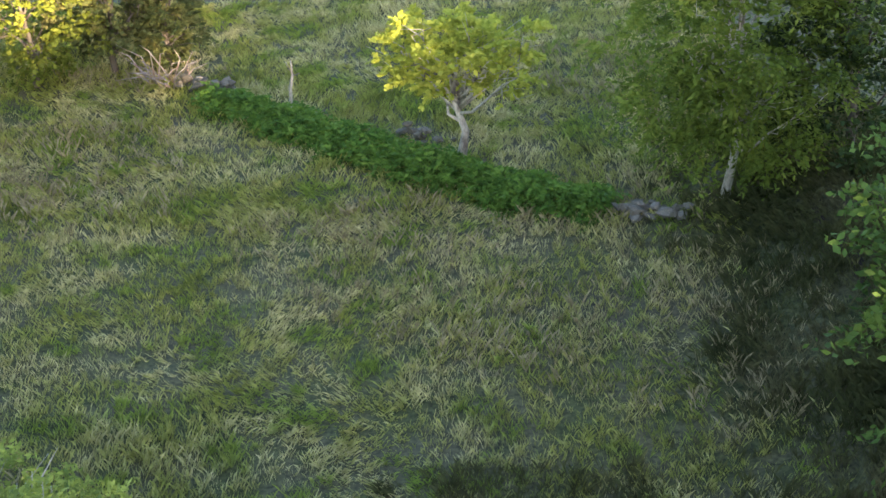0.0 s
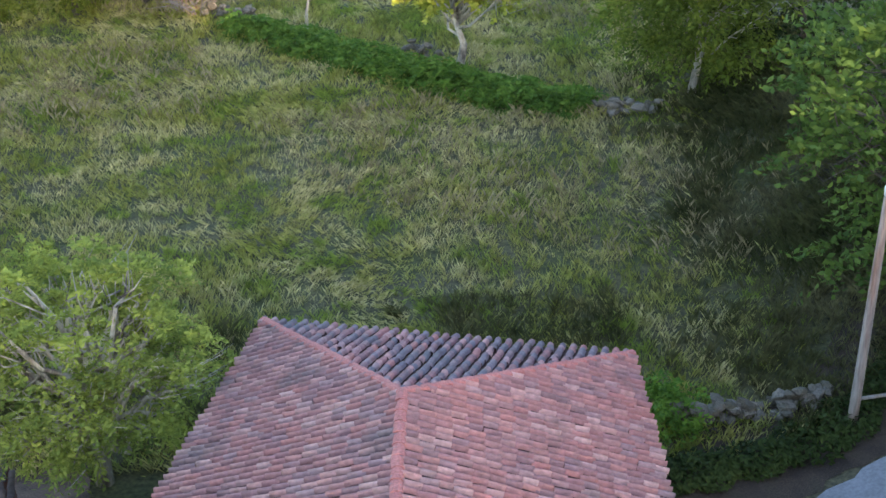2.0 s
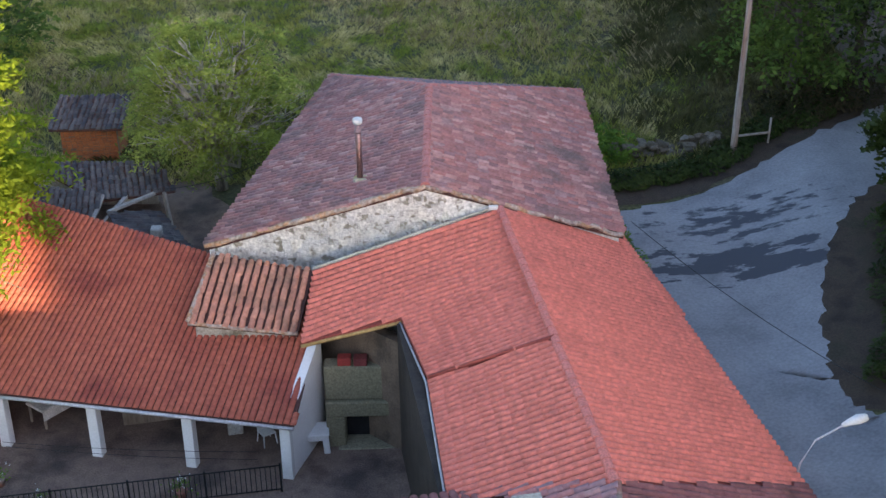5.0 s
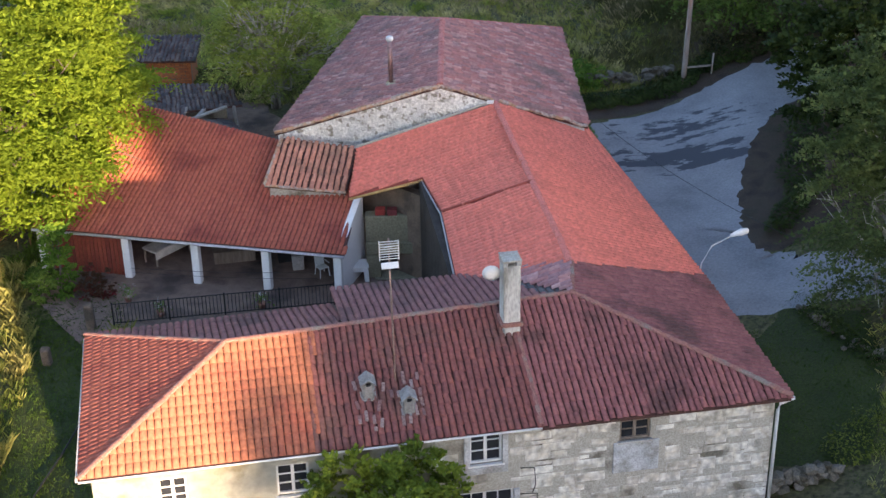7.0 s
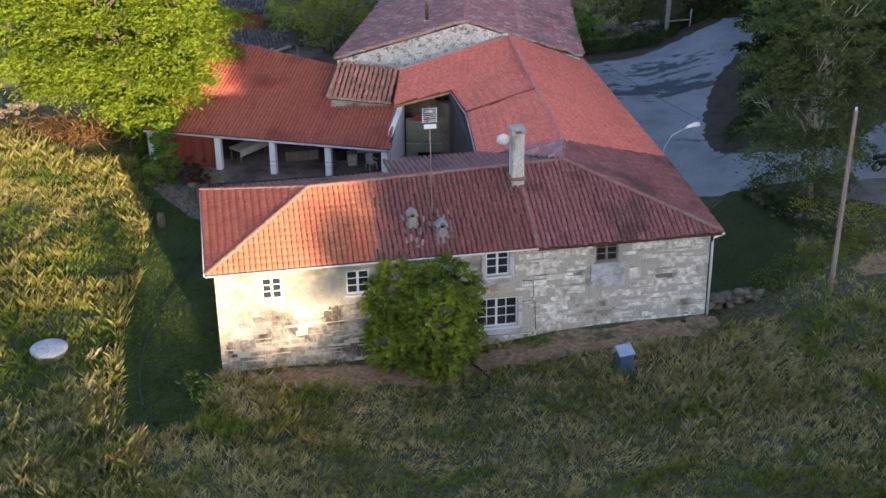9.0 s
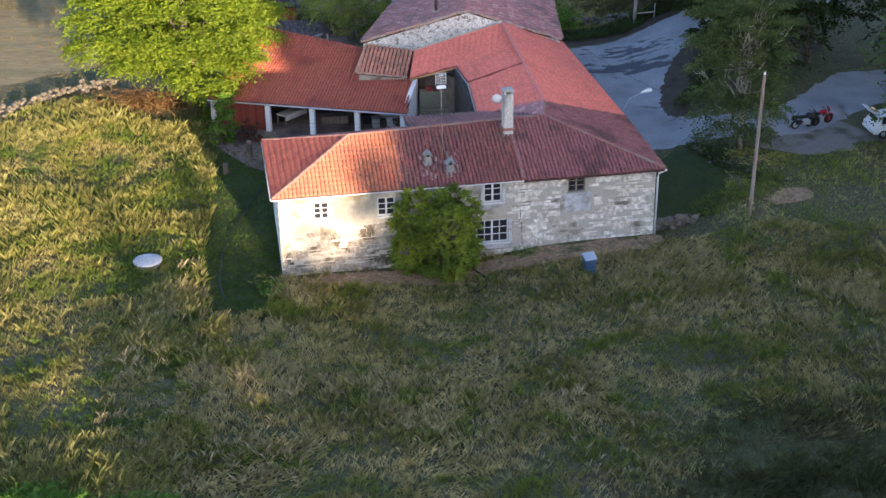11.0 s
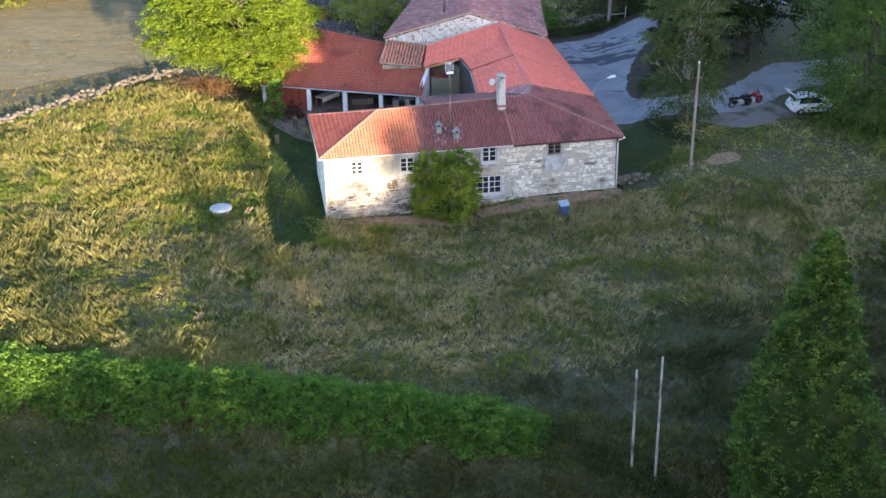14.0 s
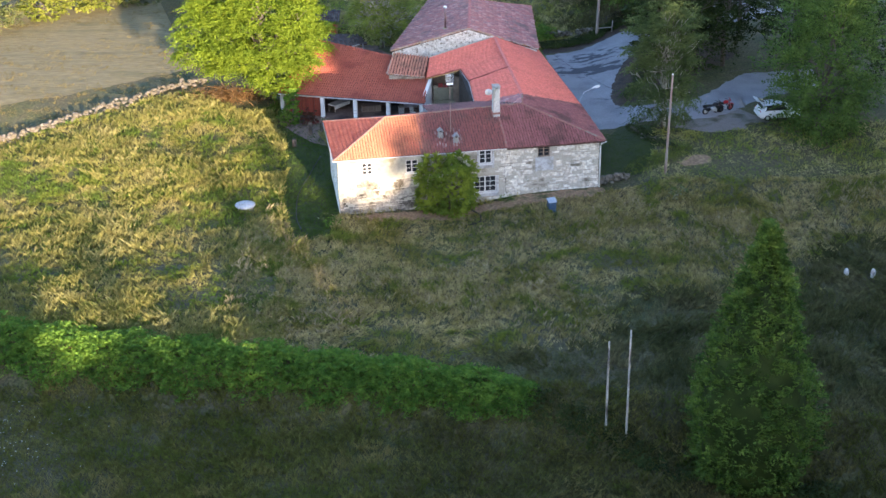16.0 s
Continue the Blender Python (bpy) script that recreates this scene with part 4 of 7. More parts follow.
# ---- porch ----
porch = thing("porch", -12, 10, -0.5, "open-fronted porch with white pillars and a red tile roof", "porch")
PFL, PFR = Vector((-19.1, 9.85, 1.66)), Vector((-5.45, 6.75, 1.66))
PBL, PBR = Vector((-16.6, 18.9, 3.9)), Vector((-4.6, 11.6, 3.6))
proof = deck("roof", [PFL, PFR, PBR, PBL], 0.1, M_DECK, porch, "red tile lean-to roof")
tiled(proof, [PFL, PFR, PBR, PBL], PFL, PFR, T_PORCH, seed=41, singles=280, pitch=0.22, rise=0.07, lift=0.010, taper=0.96, even=True, wide=0.89)
for u in (0.02, 0.30, 0.525, 0.75, 0.975):
    c = PFL.lerp(PFR, u) + Vector((0.06, 0.25, 0))
    box("pillar", (0.34, 0.34, 2.2), Matrix.Translation((c.x, c.y, 0.5)) @ Matrix.Rotation(-0.22, 4, "Z"), M_WHITE if u > 0.1 else M_CONC, porch, bevel=0.02)
tube("gutter", [PFL + Vector((0, -0.08, -0.06)), PFR + Vector((0, -0.08, -0.06))], 0.06, M_ZINC, porch)
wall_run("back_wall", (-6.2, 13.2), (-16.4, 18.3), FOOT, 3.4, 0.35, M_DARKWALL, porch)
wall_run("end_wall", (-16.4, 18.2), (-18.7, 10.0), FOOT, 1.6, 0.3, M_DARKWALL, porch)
pe = [Vector((-5.6, 6.95, FOOT)), Vector((-4.75, 9.6, FOOT)), Vector((-4.75, 9.6, 3.15)), Vector((-5.6, 6.95, 1.6))]
raw("end_wall", pe + [v + Vector((-0.28, 0.08, 0)) for v in pe], [(0, 1, 2, 3), (7, 6, 5, 4), (0, 4, 5, 1), (1, 5, 6, 2), (2, 6, 7, 3), (3, 7, 4, 0)], material("fresh_white_plaster", [(0.78, 0.78, 0.78), (0.84, 0.84, 0.84)], 1.0, speckle=0.06), porch, "white plastered end wall")

# lichened old roof patch over the porch corner
Q = [Vector((-8.95, 10.15, 3.35)), Vector((-5.45, 9.6, 3.2)), Vector((-5.05, 11.6, 4.35)), Vector((-8.35, 12.6, 4.5))]
old = thing("lean_to_roof", -7, 11, 2.5, "small old lean-to roof of lichened tiles", "roof")
olds = deck("roof", Q, 0.12, M_DECK, old)
tiled(olds, Q, Q[0], Q[1], T_PATCH, seed=51, singles=140, pitch=0.27, rise=0.10, rough=0.12, wide=0.78)
tube("eave_mortar", [Q[0].lerp(Q[1], k / 9) + Vector((0, -0.02, -0.02 + 0.03 * (k % 2))) for k in range(10)], 0.07, M_LICHEN, old, "pale mortar along the tile ends")
tube("verge_mortar", [Q[0].lerp(Q[3], k / 8) + Vector((0, 0, 0.06)) for k in range(9)], 0.09, M_LICHEN, old, "lichened mortar verge")
wall_run("wall", (-8.8, 10.5), (-5.5, 9.95), 1.4, 3.1, 0.3, M_JOINT, old)

# ---- trees ----
tree("chestnut_tree", -20.9, 13.6, 14.4, (7.2, 5.8), L_BRIGHT, 0.28, 112000, "large broad tree with bright yellow-green sunlit leaves", seed=5, clumps=300, trunk_r=0.4, low=0.10, fill=0.55, tight=0.115, ratio=0.38, droop=0.5, flat=0.4)
tree("birch_tree", 15.5, 1.8, 12.4, (3.8, 3.4), L_BIRCH, 0.19, 36000, "birch with pale trunk and thick grey-green leaves", M_PALEBARK, seed=6, low=0.06, shape=0.7, trunk_r=0.22, clumps=170, limbs=24, fill=0.3, droop=0.6, ratio=0.5, tight=0.13)
tree("oak_tree", 28.9, 0.4, 17.0, (4.3, 4.2), L_OAK, 0.25, 36000, "large dark green tree with a full crown down to the ground", seed=7, low=-0.28, clumps=230, trunk_r=0.4)
tree("fruit_tree", -10.4, 27.6, 7.6, (3.7, 3.4), L_PEAR, 0.2, 24000, "old fruit tree with lichened pale branches", M_PALEBARK, seed=8, low=0.16, shape=1.1, trunk_r=0.24, limbs=60, clumps=95, branch_r=0.32, fill=0.5, droop=0.7, ratio=0.4, tight=0.15)
tree("young_tree", 0.7, 61.4, 7.2, (3.7, 2.8), L_YOUNG, 0.30, 6500, "small tree with a bare pale trunk and yellow top", M_PALEBARK, seed=9, low=0.42, trunk_r=0.2, clumps=60, fill=0.3)
tree("willow_tree", 11.2, 54.6, 13, (4.9, 3.6), L_WILLOW, 0.3, 26000, "tall dense tree with hanging branches and a pale trunk", M_PALEBARK, seed=10, low=0.03, trunk_r=0.17, clumps=150, droop=0.9, ratio=0.4, lean=(0.6, 0.8), upward=-0.1)
tree("scrub_tree", 16.5, 56.0, 11, (4.0, 3.6), L_DARK, 0.26, 9000, "dark tree over brown undergrowth", seed=12, low=0.02)
for i, (x, y, hgt, r, leaf) in enumerate([(-21.5, 74.0, 9.5, 3.8, L_YELLOW), (-26.5, 72.0, 10, 4.2, L_YELLOW), (-17.6, 75.8, 7.5, 3.0, L_SCRUB), (-15.0, 77.0, 5.5, 2.4, L_SCRUB), (-22.5, 82, 11, 4.5, L_PEAR)]):
    tree("field_edge_tree", x, y, hgt, (r, r * 0.9), leaf, 0.3, 6500, "bushy tree at the field's edge" if leaf != L_YELLOW else "bushy field-edge tree with yellow-green leaves", seed=40 + i, low=0.03, clumps=80, group="field edge trees")
for i, (x, y, hgt, r) in enumerate([(15.6, 34.2, 13, 5.0), (18.5, 42, 13, 4.6), (23.5, 34, 13, 4.6), (16.4, 13.6, 9.5, 3.0), (23.2, 17.5, 13, 4.2), (26.5, 27.5, 15, 5.2), (34.5, 14, 16, 5.5), (37, 4, 15, 5), (31, 21, 15, 4.6), (21.5, 25, 12, 4), (29.5, 13.5, 14, 4.2), (24.8, 30, 14, 4.5), (19.5, 15.5, 10, 3.2), (38, -8, 14, 5), (18.4, 47, 14, 4.4), (19.5, 37.5, 14, 5)]):
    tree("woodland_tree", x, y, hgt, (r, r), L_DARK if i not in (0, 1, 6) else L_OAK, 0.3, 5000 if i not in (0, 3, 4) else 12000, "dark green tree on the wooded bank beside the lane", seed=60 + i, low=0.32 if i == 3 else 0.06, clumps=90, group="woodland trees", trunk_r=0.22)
for i, (x, y, hgt, r, leaf) in enumerate([(-24, 41, 10, 4.0, L_OAK), (-29, 46, 11, 4.6, L_OAK), (-36, 48, 10, 5, L_OAK)]):
    tree("orchard_tree", x, y, hgt, (r, r), leaf, 0.32, 5500, "dark leafy tree behind the sheds", seed=80 + i, low=0.05, clumps=80, group="orchard trees")
for i, (x, y, hgt, r, leaf) in enumerate([(-53, 35, 3.5, 3.4, L_SCRUB), (-48.5, 38.5, 3.2, 3.2, L_YELLOW), (-44, 41.5, 3.4, 3.2, L_YELLOW), (-40, 44, 3.8, 3.2, L_SCRUB), (-57, 40, 5, 4, L_OAK), (-50, 45, 5, 4.5, L_YELLOW), (-45, 48, 6, 4.5, L_OAK)]):
    tree("hedge_bush", x, y, hgt, (r, r * 0.8), leaf, 0.26, 4500, "sprawling hedgerow bush above the hay field", seed=100 + i, low=0.0, clumps=60, trunk_r=0.08, group="hedgerow bushes")


def cypress(x, y, hgt, r, seed=1, count=17000):
    """A dense cone of upswept sprays round a straight trunk."""
    rng = np.random.default_rng(seed)
    z = gz(x, y) - 0.05
    th = thing("conifer", x, y, z, "dense green conical cypress standing in the rough meadow", "tree")
    tube("trunk", [(x, y, z - 0.1), (x, y, z + hgt * 0.92)], [0.26, 0.03], M_BARK, th)
    n = 700
    hz = np.sort(rng.uniform(0.02, 0.985, n)) ** 1.15
    prof = np.interp(hz, [0, 0.08, 0.2, 0.36, 0.55, 0.75, 0.9, 1], [0.74, 0.9, 1.0, 0.93, 0.70, 0.40, 0.17, 0.0])
    a = np.arange(n) * 2.39996 + rng.normal(0, 0.2, n)
    rad = r * prof * rng.uniform(0.80, 1.06, n) * (1 + 0.07 * np.sin(3 * a + hz * 9))
    w = rng.integers(0, n, count // 9)
    reach = (0.16 + 0.30 * prof)[w][:, None]
    out = np.stack([np.cos(a), np.sin(a), np.zeros(n)], 1)
    start = np.stack([x + np.cos(a) * rad, y + np.sin(a) * rad, z + hz * hgt], 1)[w] - out[w] * reach
    start = start + rng.normal(0, 0.55, (len(w), 3)) * reach * (1, 1, 0.7)
    start[:, 2] = np.maximum(start[:, 2], z + 0.1)
    sprays("crown", start, out[w] * 0.8 + rng.normal(0, 0.35, (len(w), 3)) + np.array([0, 0, 0.7]), 0.55, 9, 0.19, L_CONE, rng, 0.5, 0.35, 0.17, th, loose=0.5)
    # solid dark core, so gaps between sprays read as deep shade
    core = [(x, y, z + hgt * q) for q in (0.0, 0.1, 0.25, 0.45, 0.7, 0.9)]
    tube("inner_foliage", core, [r * 0.6, r * 0.74, r * 0.80, r * 0.64, r * 0.34, r * 0.06], L_DARK, th, "dark core standing for the shade inside the crown", sides=12)


cypress(15.1, -44.6, 16.9, 4.0, 11, 62000)


# unseen wood, added to cast the long shadows that lie over the farm
def wood_height(x):
    # treetop heights fitted to where the shade has to end
    return float(np.interp(x, [-40, -6, 1.2, 2.4, 5.4, 6.6, 12.5, 16, 18, 19, 21, 24, 28, 33.5, 37.2, 38.6, 40, 43, 49, 60, 72, 78, 110], [15.5, 15.5, 15.5, 9.4, 9.4, 12.8, 12.6, 12.6, 13.4, 15.2, 15.7, 16.1, 16.2, 16.2, 16.8, 22.5, 31, 33, 34, 35.5, 34.5, 40, 43]))


rw = np.random.default_rng(77)
for i, x in enumerate([*np.arange(-44, -7, 2.6), *np.arange(-7, 52, 1.5), *np.arange(52, 112, 2.2)]):
    thin = -8 < x < 51
    y = -105 - (2.0 if thin else 3.5) * (i % 3) + rw.normal(0, 0.3)
    top = wood_height(x + 0.39 * (-105 - y)) - gz(x, y)
    tree("shade_caster_tree", float(x), float(y), top, (2.5, 2.4) if thin else (3.6, 3.4), L_DARK, 1.4 if x < 34 else 2.6, 1200 if x < 34 else 1000, "tall unseen tree added to cast shade over the farm", seed=200 + i, low=0.02, clumps=100, trunk_r=0.3, limbs=3, group="valley wood", fill=0.05, shape=0.95, tight=0.13, leaves=2, flat=0.9)


# ---- grass ----
def near_line(x, y, line):
    d = np.full(x.shape, 1e9)
    for (x0, y0, w0), (x1, y1, w1) in zip(line[:-1], line[1:]):
        vx, vy = x1 - x0, y1 - y0
        t = np.clip(((x - x0) * vx + (y - y0) * vy) / (vx * vx + vy * vy), 0, 1)
        d = np.minimum(d, np.hypot(x - x0 - t * vx, y - y0 - t * vy) - (w0 + (w1 - w0) * t) / 2)
    return d


PATHS = [LANE, [(16.5, 2.2, 2), (20, 2.6, 4.6), (23.5, 5, 5)], [(10.5, -6, 5), (12, 0, 5.4), (13.5, 3, 3)], [(-13.9, -14.4, 3.4), (-14.6, -8, 4.6), (-15.1, -1, 4.2), (-16.8, 6, 2.8)],
         [(-10.6, -11.9, 0.5), (-7.0, -11.6, 1.5), (-3.0, -11.3, 2.1), (-0.1, -10.6, 1.5), (3.81, -9.8, 1.7), (7.73, -9.0, 1.6), (9.7, -8.5, 0.6)], [(-12, -7, 9), (9, -3.5, 9)], [(-1, 14, 13), (-1, 27, 11)], [(4, -3, 10), (3, 12, 8)], [(-15.5, 8, 7.5), (-5, 8, 9)], [(-17, 16, 8), (-8, 12, 6)], [(-17, 24, 9), (-9, 20, 6)]]


def lattice(x, y, size, seed):
    """Smooth value noise from 0 to 1, one value to a square of that size."""
    table = np.random.default_rng(seed).random((64, 64))
    X, Y = x / size + 31.7, y / size + 17.3
    i, j = np.floor(X).astype(int), np.floor(Y).astype(int)
    f, g = X - i, Y - j
    f, g = f * f * (3 - 2 * f), g * g * (3 - 2 * g)
    a, b, c, d = table[i % 64, j % 64], table[(i + 1) % 64, j % 64], table[i % 64, (j + 1) % 64], table[(i + 1) % 64, (j + 1) % 64]
    return (a * (1 - f) + b * f) * (1 - g) + (c * (1 - f) + d * f) * g


def grass(name, x0, x1, y0, y1, per_m2, mat, label, tall=(0.22, 0.55), seed=1, width=0.017, keep=None, blades=9, free=False, tuft=0.5, lying=0.35):
    """Bunches of blades. tuft: how much they gather in tussocks; lying: the share of the ground where the wind has laid them."""
    rng = np.random.default_rng(seed)
    n = int((x1 - x0) * (y1 - y0) * per_m2)
    x, y = rng.uniform(x0, x1, n), rng.uniform(y0, y1, n)
    ok = np.ones(n, bool)
    for p in () if free else PATHS:
        ok &= near_line(x, y, p) > 0
    if keep is not None:
        ok &= keep(x, y)
    bunch = 0.55 * lattice(x, y, 0.5, 5) + 0.45 * lattice(x, y, 1.9, 6)
    ok &= rng.random(n) < 1 - tuft + tuft * np.clip((bunch - 0.3) * 2.6, 0, 1)
    x, y, bunch = x[ok], y[ok], bunch[ok]
    n = len(x)
    size = (1 - tuft + tuft * np.clip(bunch * 2.2, 0.35, 1.7)) * (0.75 + 0.5 * lattice(x, y, 6.0, 7)) * rng.uniform(0.8, 1.25, n)
    lie = 6.283 * lattice(x, y, 7.0, 8) + 1.5 * lattice(x, y, 2.2, 9)
    laid = np.clip((lattice(x, y, 3.5, 10) - (1 - lying)) * 5 + 0.5, 0, 1)
    zg = ground_z(x, y) - 0.06
    hgt = rng.uniform(*tall, (n, blades)) * size[:, None]
    la = np.where(rng.random((n, blades)) < 0.25 + 0.6 * laid[:, None], lie[:, None] + rng.normal(0, 0.9, (n, blades)), rng.uniform(0, 6.283, (n, blades)))
    out = (rng.uniform(0.1, 0.75, (n, blades)) + 0.35 * laid[:, None]) * hgt
    hgt = hgt * (1 - 0.25 * laid[:, None])
    dx, dy = np.cos(la) * out, np.sin(la) * out
    sx, sy = -np.sin(la) * width * (0.6 + hgt), np.cos(la) * width * (0.6 + hgt)
    off = rng.normal(0, 0.07, (n, blades, 2))
    x, y, zg = x[:, None] + off[..., 0], y[:, None] + off[..., 1], np.repeat(zg[:, None], blades, 1)
    root = np.stack([x, y, zg], 2)
    tip = np.stack([x + dx, y + dy, zg + hgt], 2)
    sd = np.stack([sx, sy, np.zeros_like(sx)], 2)
    mid = np.stack([x + dx * 0.45, y + dy * 0.45, zg + hgt * 0.68], 2) + sd
    v = np.stack([root, mid, tip], 2).reshape(-1, 3).astype(np.float32)
    f = np.arange(n * blades * 3, dtype=np.int32)
    nt = n * blades
    me = bpy.data.meshes.new(name)
    me.vertices.add(len(v))
    me.vertices.foreach_set("co", v.reshape(-1))
    me.loops.add(nt * 3)
    me.polygons.add(nt)
    me.loops.foreach_set("vertex_index", f)
    me.polygons.foreach_set("loop_start", np.arange(0, nt * 3, 3, dtype=np.int32))
    me.materials.append(mat)
    me.update(calc_edges=True)
    return tagged(new(name, me), label, "grass", kind="stuff")


def grass_mat(name, colours, scale=0.22, patch=None, edge=(0.50, 0.62)):
    return material(name, colours, scale, pick="both", rough=0.8, speckle=0.4, speckle_scale=3.0, through_light=0.45, spec=0.1, vary=0.22, stain=patch, stain_scale=0.42, stain_edge=edge)


G_DRY = grass_mat("dry_meadow_grass", [(0.129, 0.140, 0.029), (0.224, 0.208, 0.059), (0.358, 0.292, 0.122), (0.482, 0.396, 0.190), (0.280, 0.240, 0.084)], 0.22, (0.168, 0.198, 0.037))
G_LEFT = grass_mat("sunny_meadow_grass", [(0.065, 0.119, 0.018), (0.140, 0.181, 0.030), (0.233, 0.221, 0.061), (0.321, 0.282, 0.114), (0.175, 0.205, 0.040)], 0.28, (0.095, 0.145, 0.027), (0.47, 0.61))
G_FAR = grass_mat("green_meadow_grass", [(0.184, 0.209, 0.047), (0.294, 0.304, 0.072), (0.396, 0.368, 0.127), (0.552, 0.479, 0.246), (0.350, 0.342, 0.093)], 0.25, (0.212, 0.273, 0.051))
G_SEED = grass_mat("pale_seed_head", [(0.257, 0.211, 0.109), (0.332, 0.273, 0.153), (0.408, 0.339, 0.204)], 0.3)
G_STRAW = grass_mat("yellow_straw", [(0.157, 0.167, 0.044), (0.236, 0.226, 0.070), (0.298, 0.276, 0.114)], 0.3)
G_LOW = grass_mat("lower_terrace_grass", [(0.090, 0.102, 0.022), (0.157, 0.158, 0.042), (0.251, 0.212, 0.084)], 0.25, (0.112, 0.136, 0.027))
G_LAWN = grass_mat("lawn_grass", [(0.043, 0.082, 0.014), (0.064, 0.110, 0.019), (0.085, 0.129, 0.025)], 0.5)
G_HAY = grass_mat("hay_stubble", [(0.127, 0.106, 0.040), (0.190, 0.153, 0.063), (0.238, 0.195, 0.090)], 0.15)


def bank_edge(x):
    return -31.0 - 0.22 * (x + 28)


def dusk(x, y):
    """Where the meadow turns to darker-coloured grass that stands in for shade round the cypress."""
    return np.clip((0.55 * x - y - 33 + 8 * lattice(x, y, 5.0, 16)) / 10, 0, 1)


# darker copy of the meadow grass, with the shade put into its colour
G_SHADE = grass_mat("shade_toned_grass", [(0.062, 0.070, 0.026), (0.105, 0.108, 0.042), (0.175, 0.155, 0.080)], 0.3)
grass("rank_meadow_grass", -6, 40, -50, -12, 22, G_SHADE, "lower meadow grass coloured dark to stand for shade", seed=25, blades=7, tall=(0.15, 0.6), width=0.012, keep=lambda x, y: dusk(x, y) > 0.4 + 0.4 * lattice(x, y, 0.25, 15))
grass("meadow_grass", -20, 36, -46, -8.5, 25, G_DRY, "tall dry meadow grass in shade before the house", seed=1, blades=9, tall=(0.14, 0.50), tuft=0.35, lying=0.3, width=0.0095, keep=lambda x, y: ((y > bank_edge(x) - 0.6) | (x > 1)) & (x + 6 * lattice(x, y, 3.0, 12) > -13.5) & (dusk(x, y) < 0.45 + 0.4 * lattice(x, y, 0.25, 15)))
grass("left_meadow_grass", -48, -12, -36, 15, 31, G_LEFT, "tall straw and green meadow grass", seed=2, keep=lambda x, y: (x + 6 * lattice(x, y, 3.0, 12) < -12.5) & (y > bank_edge(x) + 0.2) & ((y < 4.0 + (x + 43.7) * 0.74) | (x > -27)) & (near_line(x, y, [(-25.5, 14, 3), (-22, 12, 4)]) > 0), tall=(0.12, 0.40), blades=9, tuft=0.35, lying=0.0, width=0.0085)
grass("seed_heads", -19, 34, -38, -9.5, 4.0, G_SEED, "pale dry seed heads standing over the meadow", seed=21, blades=9, tuft=0.3, lying=0.0, tall=(0.3, 0.6), width=0.005, keep=lambda x, y: (dusk(x, y) < 0.6) & (y > bank_edge(x)) & (np.sin(x * 0.31 + 1.2 * np.sin(y * 0.23)) + np.sin(y * 0.4 + x * 0.13) > -0.3))
grass("straw_tufts", -48, -14, -34, 13, 9.0, G_STRAW, "yellow straw tufts over the sunny meadow", seed=22, blades=9, tall=(0.3, 0.62), width=0.0055, lying=0.0, tuft=0.4, keep=lambda x, y: (y > bank_edge(x)) & ((y < 4.0 + (x + 43.7) * 0.74) | (x > -27)) & (near_line(x, y, [(-25.5, 14, 3), (-22, 12, 4)]) > 0) & (np.sin(x * 0.35 + 1.2 * np.sin(y * 0.33)) + np.sin(y * 0.5 + x * 0.13) > -0.2))
grass("field_seed_heads", -22, 14, 34, 76, 4.0, G_SEED, "pale seed heads in drifts over the field", seed=23, blades=7, lying=0.0, tall=(0.3, 0.6), width=0.0055, keep=lambda x, y: (near_line(x, y, LANE) > 3) & (np.sin(x * 0.21 + 1.4 * np.sin(y * 0.16)) + np.sin(y * 0.27 + x * 0.11) > 0.1))
grass("lower_grass", -40, 26, -52, -34, 30, G_LOW, "dark rough grass on the lower terrace", seed=3, blades=6, lying=0.1, width=0.012, tuft=0.3, keep=lambda x, y: (y < bank_edge(x) - 1.8) | ((x > -1.5) & (y < bank_edge(x) + 0.3)))
grass("rank_field_grass", -18, 6, 29, 38, 24, G_SHADE, "dark brown grass behind the barn", seed=26, blades=7, tall=(0.2, 0.6), width=0.012, keep=lambda x, y: lattice(x, y, 2.4, 18) + 0.35 * lattice(x, y, 0.3, 19) > 0.62 + 0.05 * (y - 32))
grass("field_grass", -28, 15, 28, 88, 22, G_FAR, "thick green field grass with pale laid patches", seed=4, blades=8, tuft=0.3, lying=0.35, tall=(0.12, 0.46), width=0.010, keep=lambda x, y: (near_line(x, y, LANE) > 2.5) & ((x + 5 * lattice(x, y, 2.5, 13) < 8.5 + 7 * lattice(x, y, 0.22, 17)) | (y > 58)))
# shade at the wood's edge, given by darker grass colour
grass("rank_grass", 6, 19, 28, 62, 30, G_SHADE, "grass coloured dark for the shade under the edge of the trees", seed=24, blades=7, tall=(0.2, 0.6), width=0.012, keep=lambda x, y: (near_line(x, y, LANE) > 2.5) & (x + 5 * lattice(x, y, 2.5, 13) > 9.0 + 6.0 * lattice(x, y, 0.22, 14)))
grass("lawn_grass", -20, -11.5, -17, 8, 60, G_LAWN, "short green grass on the garden path", seed=6, tall=(0.06, 0.22), free=True, keep=lambda x, y: near_line(x, y, PATHS[3]) < 0.7, blades=5, tuft=0.1)
grass("yard_lawn_grass", 8, 17, -9, 5, 60, G_LAWN, "short dark lawn grass", seed=7, tall=(0.05, 0.14), free=True, keep=lambda x, y: near_line(x, y, PATHS[2]) < 0.2, blades=5, tuft=0.1)
